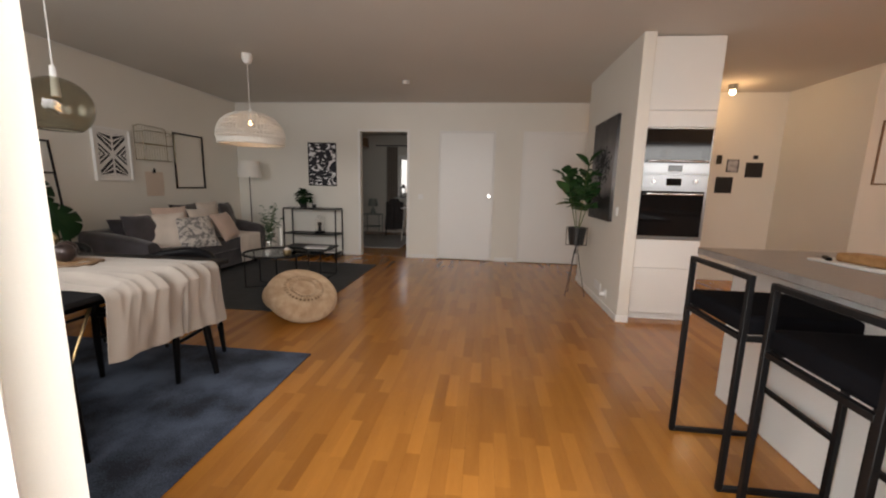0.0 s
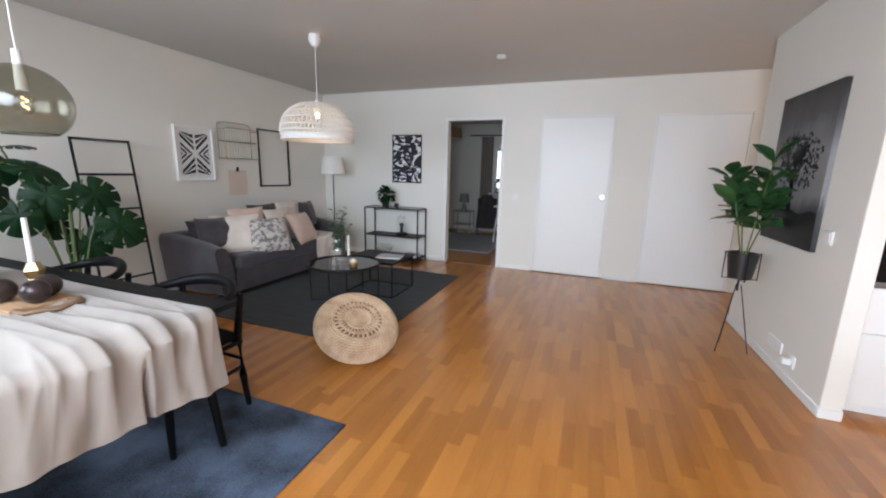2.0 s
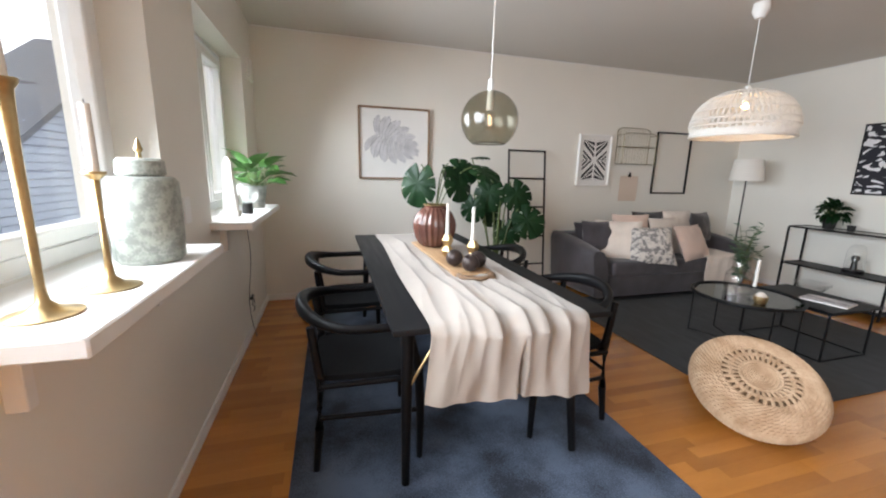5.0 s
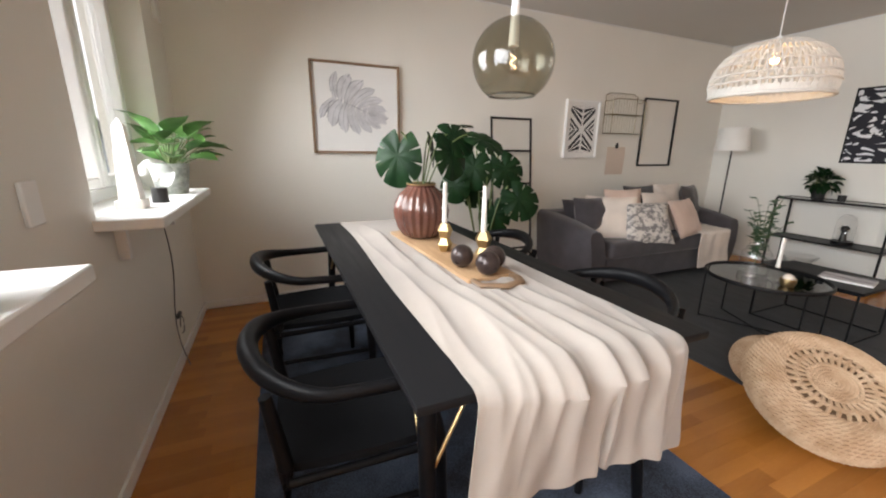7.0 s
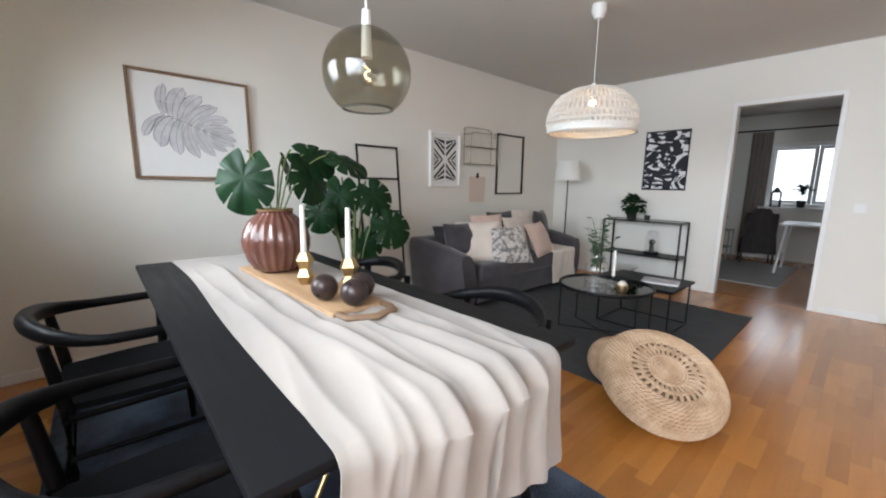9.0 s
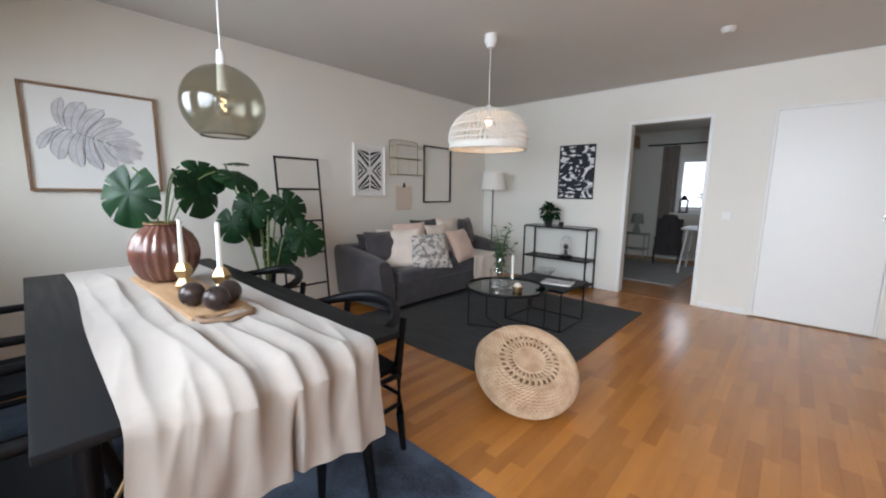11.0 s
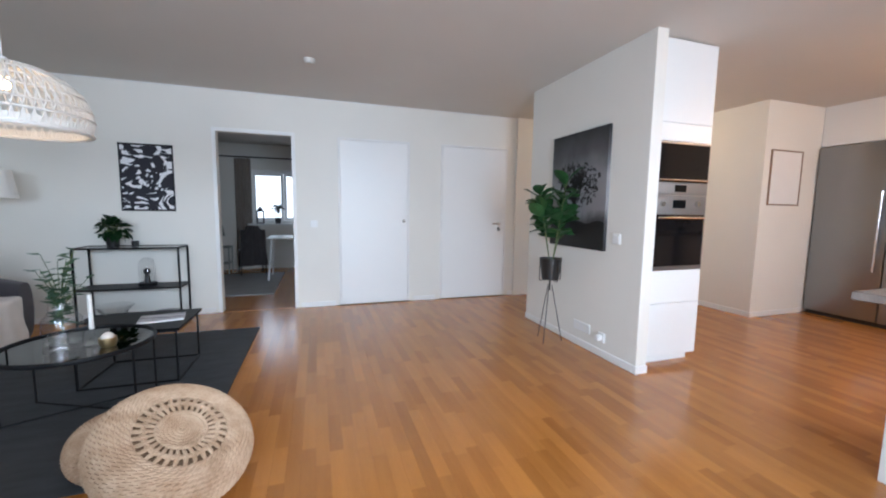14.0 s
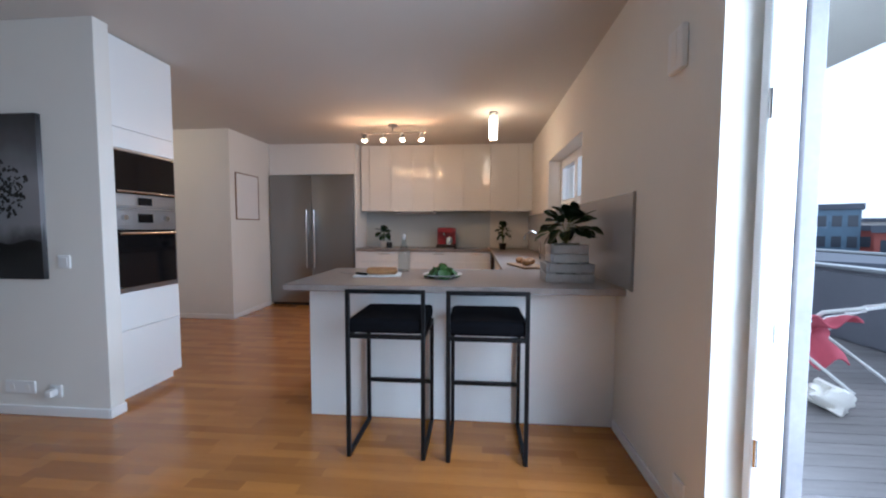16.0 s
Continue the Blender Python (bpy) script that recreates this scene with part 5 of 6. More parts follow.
cushion(-3.52, 5.05, 0.73, 0.42, CREAM, "white cotton cushion on the sofa", 4, -12, 5, 0.11)
cushion(-3.48, 5.36, 0.74, 0.36, DARK_FABRIC, "dark brown cushion with ruffled edge", 16, -14, 6, 0.14)
def throw(u, v):
    y = 5.02 + 0.48 * v + 0.02 * math.sin(u * 7)
    s = u * 1.0
    f = 0.004 * math.sin(v * 17 + 3 * u) + 0.010 * noise.noise((u * 5, v * 5, 1))
    if s < 0.45:
        return Vector((-3.52 + s, y, 0.472 + abs(f)))
    k = min(1, (s - 0.45) / 0.08)
    return Vector((-3.07 + 0.025 * math.sin(k * 1.57) + f * k, y, 0.472 - 0.03 * (1 - math.cos(k * 1.57)) - max(0, s - 0.53) * 0.75))
tagged(part("throw_blanket", sheet(bmesh.new(), 40, 24, throw, 0.008), CREAM), "cream throw blanket hanging over the sofa seat", "blanket")

# two woven poufs: the larger one leans on the smaller one behind it
def woven_pouf(centre, axis, R, T, corner, petals, label):
    """A low round pouf of braided fibre: centre of its body, the way its top looks, radius, half height, rounding of its edge."""
    up = Vector(axis).normalized().to_track_quat("Z", "Y").to_matrix().to_4x4()
    pf = thing("woven_pouf", (centre[0], centre[1], 0.0), label, "pouf", "woven poufs")
    pm = Matrix.Translation((0, 0, centre[2])) @ up

    def turned(bm):
        bmesh.ops.transform(bm, matrix=pm, verts=bm.verts)
        return bm

    def rim(a):
        return R - corner + corner * math.cos(a), T * math.sin(a)

    def braid(radius, height, thick, n, wob):
        bm = bmesh.new()
        for ph in (0, math.pi):
            pts = []
            for k in range(n * 6):
                a = 2 * math.pi * k / (n * 6)
                r = radius + wob * math.cos(n * a + ph)
                pts.append((r * math.cos(a), r * math.sin(a), height + 0.35 * thick * math.sin(n * a + ph)))
            tube(bm, pts, thick, 5, closed=True)
        return turned(bm)

    prof = [(0.001, -T + 0.012), (0.10, -T + 0.012)] + [(r - 0.010, z * 0.9) for r, z in (rim(-math.pi / 2 + math.pi * k / 14) for k in range(15))] + [(0.10, T - 0.012), (0.001, T - 0.012)]
    part("body", turned(lathe(bmesh.new(), prof, 56)), RATTAN_DARK, pf, "fibre core darkened as shade between the braids")
    flat = R - corner
    inner = 0.30 * R
    for k in range(5):
        part("centre_coil", braid(0.012 + (inner - 0.02) * k / 4.6, T - 0.003, 0.0075, 5 + 4 * k, 0.005), RATTAN, pf)
    outer = 0.62 * R
    if petals:
        for k in range(petals):
            a = 2 * math.pi * k / petals
            bm = bmesh.new()
            tube(bm, [(r * math.cos(a + s), r * math.sin(a + s), T - 0.004 + 0.008 * math.sin(math.pi * t)) for t, r, s in ((0, inner, 0), (0.25, inner + 0.25 * (outer - inner), 0.035), (0.5, (inner + outer) / 2, 0.055), (0.75, inner + 0.75 * (outer - inner), 0.035), (1, outer, 0))],
                 [0.004, 0.008, 0.0095, 0.009, 0.004], 6)
            part("petal_strand", turned(bm), RATTAN, pf)
        for f in (0.0, 0.5):
            part("braid", braid(inner + (outer - inner) * f, T + 0.002 * (1 - f) + 0.004 * f, 0.0075, int((inner + (outer - inner) * f) * 150), 0.005), RATTAN, pf)
    r = outer
    while r < flat:
        part("braid", braid(r, T - 0.004, 0.0092, max(14, int(r * 125)), 0.0065), RATTAN, pf)
        r += 0.0175
    run = math.pi * (corner + T) / 2
    n = int(run / 0.0165)
    for k in range(n):
        r, z = rim(math.pi / 2 - math.pi * (k + 0.3) / n)
        part("braid", braid(r, z, 0.0092, int(r * 125), 0.0065), RATTAN, pf)
    return pf


woven_pouf((-1.287, 3.271, 0.204), (0.376, -0.306, 0.875), 0.303, 0.088, 0.088, 30, "round woven water-hyacinth pouf leaning on another pouf")
woven_pouf((-1.575, 3.485, 0.129), (0.0, 0.0, 1.0), 0.195, 0.117, 0.105, 0, "smaller brown woven pouf standing flat on the rug")

# ---- partition wall ----
cv = thing("canvas_picture", (1.64, 4.42, 1.443), "large dark canvas photograph of a bare tree in mist", "picture")
MIST = material("misty_grey_print", (0.3, 0.3, 0.3), 0.6, spots=0.1)
mn, ml = MIST.node_tree.nodes, MIST.node_tree.links
mg, ms, mz, mr = mn.new("ShaderNodeNewGeometry"), mn.new("ShaderNodeSeparateXYZ"), mn.new("ShaderNodeMapRange"), mn.new("ShaderNodeValToRGB")
mt = mn.new("ShaderNodeTexNoise")
mt.inputs["Scale"].default_value, mt.inputs["Detail"].default_value = 2.5, 6
ma = mn.new("ShaderNodeMath")
ma.operation = "MULTIPLY_ADD"
ma.inputs[1].default_value = 0.35
mz.inputs["From Min"].default_value, mz.inputs["From Max"].default_value = 0.916, 1.97
mz.inputs["To Min"].default_value, mz.inputs["To Max"].default_value = -0.175, 0.825
for pos, val in ((0.26, 0.07), (0.34, 0.25), (0.55, 0.27), (0.8, 0.08)):
    mr.color_ramp.elements.new(pos).color = (val, val * 0.97, val, 1)
mr.color_ramp.elements[0].color = (0.02, 0.02, 0.021, 1)
mr.color_ramp.elements[-1].color = (0.018, 0.017, 0.018, 1)
ml.new(mg.outputs["Position"], ms.inputs["Vector"])
ml.new(ms.outputs["Z"], mz.inputs["Value"])
ml.new(mt.outputs["Fac"], ma.inputs[0])
ml.new(mz.outputs["Result"], ma.inputs[2])
ml.new(ma.outputs["Value"], mr.inputs["Fac"])
ml.new(mr.outputs["Color"], mn["Principled BSDF"].inputs["Base Color"])
part("canvas", B(-0.032, -0.39, -0.527, 0.0, 0.39, 0.527, bevel=0.002), MIST, cv)
TREE = material("black_print", (0.012, 0.011, 0.011), 0.6, spots=0.5, scale=9)
def flat_strip(bm, a, b, w0, w1):
    d = Vector((b[0] - a[0], b[1] - a[1])).normalized()
    n = Vector((-d.y, d.x))
    bm.faces.new([bm.verts.new((-0.0325, p[0] + s * n.x * w, p[1] + s * n.y * w)) for p, w, s in ((a, w0, 1), (a, w0, -1), (b, w1, -1), (b, w1, 1))])
bm = bmesh.new()
rnd = random.Random(3)
def grow(a, ang, length, w, depth):
    b = (a[0] + math.cos(ang) * length, a[1] + math.sin(ang) * length)
    if abs(b[0]) > 0.38 or b[1] > 0.45:
        return
    flat_strip(bm, a, b, w, w * 0.7)
    if depth:
        for k in range(3):
            grow(b, ang + rnd.uniform(-0.75, 0.75), length * rnd.uniform(0.6, 0.9), w * 0.62, depth - 1)
grow((0.0, -0.29), 1.45, 0.16, 0.034, 5)
for k in range(420):
    a, r = rnd.uniform(0, 6.28), rnd.random() ** 0.7
    y, z = -0.02 + math.cos(a) * r * 0.30, 0.05 + math.sin(a) * r * 0.21
    s = rnd.uniform(0.006, 0.018)
    bm.faces.new([bm.verts.new((-0.0327, y + s * math.cos(q), z + s * math.sin(q))) for q in (rnd.uniform(0, 1), 1.5 + rnd.uniform(0, 1), 3.4, 4.6 + rnd.uniform(0, 1))])
part("tree_print", bm, TREE, cv, smooth=False)
def hills(u, v):
    return Vector((-0.0329, (u - 0.5) * 0.778, -0.526 + v * (0.24 + 0.03 * noise.noise((u * 5, 0, 0)))))
part("ground_print", sheet(bmesh.new(), 30, 1, hills), TREE, cv)

ps = thing("plant_stand", (1.42, 4.50, 0), "thin black wire plant stand with three legs", "plant stand")
for k in range(3):
    a = radians(100 + 120 * k)
    part("leg", rod(bmesh.new(), (0.02 * math.cos(a), 0.02 * math.sin(a), 0.55), (0.135 * math.cos(a), 0.135 * math.sin(a), 0.003), 0.0038, seg=6), BLACK_METAL, ps)
bm = bmesh.new()
rod(bm, (0, 0, 0.5), (0, 0, 0.60), 0.008, seg=8)
tube(bm, [(-0.115, 0, 0.81), (-0.115, 0, 0.60), (0.115, 0, 0.60), (0.115, 0, 0.81)], 0.005, 6)
tube(bm, [(0, -0.115, 0.81), (0, -0.115, 0.60), (0, 0.115, 0.60), (0, 0.115, 0.81)], 0.005, 6)
part("cradle", bm, BLACK_METAL, ps)
fp = thing("ficus_plant", (1.42, 4.50, 0.606), "green fiddle-leaf ficus in a black pot", "potted plant")
part("pot", pot(bmesh.new(), 0.078, 0.105, 0.20), BLACK_PLASTIC, fp)
part("soil", rod(bmesh.new(), (0, 0, 0.15), (0, 0, 0.175), 0.090, seg=20), SOIL, fp)
rnd = random.Random(8)
bm = bmesh.new()
for s in range(4):
    a0 = s * 1.7
    top = Vector((0.15 * math.cos(a0) - 0.02, 0.15 * math.sin(a0), 0.60 + 0.10 * s))
    stalk(bm, (0.02 * math.cos(a0), 0.02 * math.sin(a0), 0.18), top, 0.005, 0.0)
    for k in range(17):
        t = 0.46 + 0.54 * k / 16
        p = Vector((0.02 * math.cos(a0), 0.02 * math.sin(a0), 0.18)).lerp(top, t)
        a = a0 + k * 2.4 + rnd.uniform(-0.3, 0.3)
        d = Vector((math.cos(a), math.sin(a), rnd.uniform(-0.1, 1.5)))
        leaf(fp, RUBBER, p, d, rnd.uniform(0.14, 0.22), rnd.uniform(-40, 40))
part("stem", bm, STEM, fp)

def wall_plate(name, x, y, z, normal, w, h, label, cat, holes=0):
    """A plate on a wall; normal: '-x' or '+y'."""
    t = thing(name, (x, y, z), label, cat, turn=0 if normal == "+y" else 90)
    part("plate", B(-w / 2, 0.0, -h / 2, w / 2, 0.012, h / 2, bevel=0.003), WHITE, t)
    for k in range(holes):
        cx = -w / 2 + (k + 0.5) * w / holes
        part("socket", rod(bmesh.new(), (cx, 0.008, 0), (cx, 0.0135, 0), 0.02, seg=18), SHADE, t)
    return t
s1 = wall_plate("wall_socket", 1.64, 4.28, 0.19, "-x", 0.22, 0.085, "white double wall socket", "socket", 2)
s2 = wall_plate("wall_socket", 1.64, 4.02, 0.17, "-x", 0.085, 0.085, "white single wall socket plate", "socket", 1)
plug = thing("plug", (1.628, 4.02, 0.17), "white plug in the wall socket", "plug")
part("body", B(-0.05, -0.022, -0.022, 0.0, 0.022, 0.022, bevel=0.008, seg=2), WHITE, plug)
sw = wall_plate("light_switch", 1.64, 3.91, 1.03, "-x", 0.085, 0.085, "white rocker light switch plate", "switch")
part("rocker", B(-0.03, 0.012, -0.03, 0.03, 0.017, 0.03, bevel=0.002), WHITE, sw)
so = wall_plate("wall_socket", 1.03, YS, 0.16, "+y", 0.085, 0.085, "white wall socket low on the wall", "socket", 1)
sw = wall_plate("light_switch", -0.72, YN - 0.0, 1.05, "+y", 0.085, 0.085, "white light switch beside the opening", "switch")
sw.matrix_basis = pose(-0.72, YN, 1.05, 0, 0, 180)
bx = wall_plate("wall_box", -1.95, YS, 1.12, "+y", 0.08, 0.12, "small white thermostat on the window wall", "thermostat")
for x, z in ((1.15, 2.01), (-3.80, 2.14)):
    v = thing("air_vent", (x, YS, z), "small white wall air vent", "vent", "wall vents")
    part("body", B(-0.06, 0, -0.09, 0.06, 0.028, 0.09, bevel=0.006), WHITE, v)
    part("slot", B(-0.02, 0.0285, -0.07, 0.02, 0.031, 0.07, bevel=0.001), SHADE, v)
sd = thing("smoke_detector", (-0.72, 5.14, H), "round white ceiling smoke detector", "smoke detector")
part("body", lathe(bmesh.new(), [(0.001, 0), (0.05, 0), (0.05, -0.02), (0.035, -0.04), (0.001, -0.042)], 28), CEIL, sd)


# ---- window sills ----
SZ = 1.012
def tall_stick(x, y, h, candle, neck):
    c = thing("candlestick", (x, y, SZ), "tall slender brass candlestick", "candlestick", "brass candlesticks")
    part("stick", lathe(bmesh.new(), [(0.001, 0), (0.062, 0), (0.064, 0.004), (0.03, 0.012), (0.012, 0.03), (0.008, 0.06), (neck * 0.8, h - 0.12), (neck, h - 0.05), (neck * 1.1, h - 0.02), (0.024, h - 0.006), (0.024, h), (0.012, h), (0.001, h - 0.01)], 24), BRASS, c)
    k = thing("candle", (x, y, SZ + h - 0.005), "white taper candle in a brass candlestick", "candle", "taper candles")
    part("wax", rod(bmesh.new(), (0, 0, 0), (0, 0, candle), 0.0115, 0.0105, 14), WAX, k)
    part("wick", rod(bmesh.new(), (0, 0, candle), (0.001, 0, candle + 0.01), 0.001, seg=5), INK, k)
tall_stick(-0.87, 0.47, 0.46, 0.13, 0.0145)
tall_stick(-1.06, 0.50, 0.29, 0.16, 0.0075)
jar = thing("lidded_jar", (-1.38, 0.47, SZ), "grey-green crackled ceramic jar with lid", "jar")
part("body", lathe(bmesh.new(), [(0.001, 0), (0.085, 0), (0.097, 0.015), (0.10, 0.14), (0.097, 0.255), (0.085, 0.27), (0.06, 0.272), (0.06, 0.275), (0.001, 0.275)], 40), GREY_CERAMIC, jar)
lid = part("lid", lathe(bmesh.new(), [(0.063, 0.276), (0.066, 0.28), (0.064, 0.32), (0.055, 0.328), (0.001, 0.33)], 36), GREY_CERAMIC, jar)
part("lid_knob", ball(lathe(bmesh.new(), [(0.008, 0.329), (0.006, 0.345), (0.012, 0.355), (0.004, 0.385), (0.001, 0.39)], 14), (0, 0, 0.356), 0.012), BRASS, lid, "brass knob")

sp = thing("sill_plant", (-3.22, 0.47, SZ), "leafy green house plant in a grey pot", "potted plant")
part("pot", pot(bmesh.new(), 0.075, 0.10, 0.17), GREY_CERAMIC, sp)
part("soil", rod(bmesh.new(), (0, 0, 0.14), (0, 0, 0.155), 0.088, seg=20), SOIL, sp)
rnd = random.Random(21)
bm = bmesh.new()
for k in range(26):
    a = k * 2.4
    e = rnd.uniform(0.3, 1.4)
    r = rnd.uniform(0.04, 0.12)
    p = Vector((r * math.cos(a), 0.03 + abs(r) * math.sin(a), 0.17 + 0.17 * rnd.random()))
    stalk(bm, (0, 0, 0.14), p, 0.003, 0.0)
    leaf(sp, BROAD, p, (math.cos(a), math.sin(a) * 0.8 + 0.15, e * 0.8), rnd.uniform(0.13, 0.21), rnd.uniform(-30, 30))
part("stem", bm, STEM, sp)
ob_ = thing("obelisk", (-2.62, 0.44, SZ), "white stone obelisk ornament", "ornament")
bm = bmesh.new()
bmesh.ops.create_cone(bm, cap_ends=True, segments=4, radius1=0.055, radius2=0.028, depth=0.30, matrix=pose(0, 0, 0.19, 0, 0, 45))
bmesh.ops.create_cone(bm, cap_ends=True, segments=4, radius1=0.028, radius2=0.001, depth=0.035, matrix=pose(0, 0, 0.3575, 0, 0, 45))
part("shaft", bm, WAX, ob_, smooth=False)
part("plinth", B(-0.05, -0.05, 0, 0.05, 0.05, 0.04, bevel=0.003), WAX, ob_)
gl = thing("glass_ornament", (-2.80, 0.50, SZ), "clear glass ball lamp on a black base", "table lamp")
part("base", lathe(bmesh.new(), [(0.001, 0), (0.035, 0), (0.033, 0.07), (0.001, 0.07)], 24), BLACK_PLASTIC, gl)
part("globe", ball(bmesh.new(), (0, 0, 0.135), 0.072, u=28, v=18), GLASS, gl)
part("filament", ball(bmesh.new(), (0, 0, 0.11), 0.012), SHADE, gl)
cb = thing("power_cord", (-2.95, YS + 0.03, 0), "thin black power cord hanging from the sill", "cable")
pts = []
for k in range(26):
    t = k / 25
    pts.append((-0.05 * t + 0.03 * math.sin(t * 9), 0.02 + 0.02 * math.sin(t * 7), 0.965 - 0.93 * t))
part("cord", tube(bmesh.new(), pts, 0.0028, 6), BLACK_PLASTIC, cb)
part("cord_switch", B(-0.02, 0.02, 0.36, 0.05, 0.04, 0.385, bevel=0.006), BLACK_PLASTIC, cb)
part("cord_loop", tube(bmesh.new(), [(0.04 * math.cos(k) - 0.02, 0.03, 0.30 + 0.05 * math.sin(k) ) for k in (0, 0.6, 1.2, 1.8, 2.4, 3.0, 3.6, 4.2, 4.8, 5.4)], 0.0028, 6), BLACK_PLASTIC, cb)
# pale curtain panels hang in the two windows
VOILE = material("sheer_white_blind", (0.80, 0.84, 0.86), 0.9, spots=0.06, scale=8)
for name, x0, x1 in (("window_blind", -3.44, -2.40), ("window_blind", -1.68, -0.48)):
    bl = thing(name, ((x0 + x1) / 2, 0.235, 2.16), "rolled white blind at the window head", "blind", "window blinds")
    w = (x1 - x0) / 2
    part("roll", rod(bmesh.new(), (-w, 0, -0.03), (w, 0, -0.03), 0.022, seg=16), VOILE, bl)
    part("hem_bar", B(-w, -0.004, -0.09, w, 0.004, -0.052, bevel=0.002), VOILE, bl)

# ---- kitchen things ----
CT = 0.902
tray = thing("cutting_tray", (2.14, 1.98, CT), "white tray with a wooden board and bread", "tray", turn=8)
part("tray", box(bmesh.new(), -0.10, -0.17, 0, 0.10, 0.17, 0.012, bevel=0.004), PAPER, tray)
bread = thing("bread_loaf", (2.15, 1.95, CT + 0.012), "golden sliced bread loaf on the tray", "bread", turn=8)
CRUST = material("bread_crust", (0.50, 0.28, 0.12), 0.8, second=(0.3, 0.14, 0.05), scale=20, fine=100, bump=0.003)
part("loaf", box(bmesh.new(), -0.06, -0.11, 0, 0.06, 0.11, 0.045, bevel=0.02, seg=3), CRUST, bread)
kn = thing("knife", (2.10, 2.13, CT + 0.012), "bread knife with dark handle", "knife", turn=60)
part("blade", B(0.0, -0.012, 0.0, 0.16, 0.012, 0.003), STEEL, kn)
part("handle", B(-0.11, -0.012, 0.0, -0.001, 0.012, 0.016, bevel=0.004), BLACK_WOOD, kn)
pl = thing("plate", (2.10, 1.50, CT), "white plate on the worktop", "plate")
part("plate", lathe(bmesh.new(), [(0.001, 0), (0.07, 0), (0.14, 0.022), (0.14, 0.026), (0.07, 0.007), (0.001, 0.007)], 40), PAPER, pl)
sal = thing("salad", (2.10, 1.50, CT + 0.012), "fresh green lettuce on a white plate", "salad")
bm = bmesh.new()
rnd = random.Random(4)
for k in range(60):
    a, r = rnd.uniform(0, 6.28), 0.105 * rnd.random() ** 0.6
    c, s = Vector((r * math.cos(a), r * math.sin(a), 0.012 + 0.055 * (1 - r / 0.11) * rnd.random())), rnd.uniform(0.02, 0.045)
    nrm = Vector((math.cos(a), math.sin(a), rnd.uniform(0.3, 1.5))).normalized()
    u = nrm.orthogonal().normalized()
    v = nrm.cross(u)
    ring = [bm.verts.new(c + u * s * math.cos(q) + v * s * math.sin(q) + nrm * 0.012 * math.sin(3 * q + k)) for q in (2 * math.pi * i / 9 for i in range(9))]
    mid = bm.verts.new(c - nrm * 0.01)
    for i in range(9):
        bm.faces.new((ring[i], ring[(i + 1) % 9], mid))
part("leaves", bm, LEAF_LIGHT, sal)
carafe = thing("glass_carafe", (2.42, 1.84, CT), "clear glass swing-top bottle", "bottle")
part("body", lathe(bmesh.new(), [(0.001, 0), (0.045, 0), (0.048, 0.02), (0.048, 0.16), (0.02, 0.22), (0.016, 0.26), (0.02, 0.268), (0.012, 0.27)], 28), glass("bottle_glass", (0.80, 0.84, 0.85), 0.08), carafe)
part("stopper", ball(rod(bmesh.new(), (0, 0, 0.25), (0, 0, 0.275), 0.012), (0, 0, 0.285), 0.015), WHITE, carafe)
bread2 = thing("cutting_board", (2.9, 0.80, CT), "wooden cutting board with rolls", "cutting board", turn=15)
part("plank", B(-0.22, -0.12, 0, 0.22, 0.12, 0.018, bevel=0.005), WOOD, bread2)
for k, (x, y) in enumerate(((-0.08, 0.02), (0.05, -0.03), (0.13, 0.05))):
    r = thing("bread_roll", (2.9 + x, 0.80 + y, CT + 0.018), "brown crusty bread roll", "bread roll", "bread rolls")
    part("crust", ball(bmesh.new(), (0, 0, 0.03), 0.05, (1.3, 0.9, 0.6)), CRUST, r)
GREYBOX = material("greywashed_crate", (0.52, 0.51, 0.50), 0.6, spots=0.25, scale=9, fine=60)
hb = thing("herb_box", (2.02, 0.66, CT), "grey-washed wooden crate holding a green herb plant", "planter box")
for z, w, dx in ((0.0, 0.145, 0.12), (0.065, 0.145, 0.12), (0.125, 0.115, 0.095), (0.185, 0.115, 0.095)):
    bm = bmesh.new()
    for s in (-1, 1):
        box(bm, -dx, s * w - 0.007, z, dx, s * w + 0.007, z + 0.055, bevel=0.002)
        box(bm, s * dx - 0.007, -w + 0.008, z, s * dx + 0.007, w - 0.008, z + 0.055, bevel=0.002)
    part("slat_ring", bm, GREYBOX, hb)
part("pot", pot(bmesh.new(), 0.06, 0.08, 0.25), GREY_CERAMIC, hb)
clump(hb, FICUS, 60, (0, 0, 0.35), (0.17, 0.17, 0.13), (0.08, 0.14), 31, 0.35)
BT = 0.922
for x, y, hgt, seed in ((5.55, 2.78, 0.3, 41), (5.5, 0.85, 0.42, 43)):
    z = BT if y > 1.04 else CT
    p = thing("kitchen_plant", (x, y, z), "small green plant in a white pot", "potted plant")
    part("pot", pot(bmesh.new(), 0.045, 0.06, 0.1), PAPER if y > 1 else BLACK_PLASTIC, p)
    clump(p, SMALL_GREEN, 44, (0, 0, 0.08 + hgt * 0.45), (0.12, 0.12, hgt * 0.42), (0.06, 0.10), seed)
tin = thing("tea_tin", (5.45, 2.66, BT), "small black tea tin on the worktop", "tin")
part("tin", rod(bmesh.new(), (0, 0, 0), (0, 0, 0.09), 0.045, seg=20), BLACK_PLASTIC, tin)
RED = material("red_enamel", (0.27, 0.03, 0.04), 0.25, spots=0.1)
cm = thing("coffee_machine", (5.5, 1.75, BT), "red and chrome coffee machine", "coffee machine")
part("body", B(0.0, -0.16, 0, 0.22, 0.16, 0.05, bevel=0.008), BLACK_PLASTIC, cm)
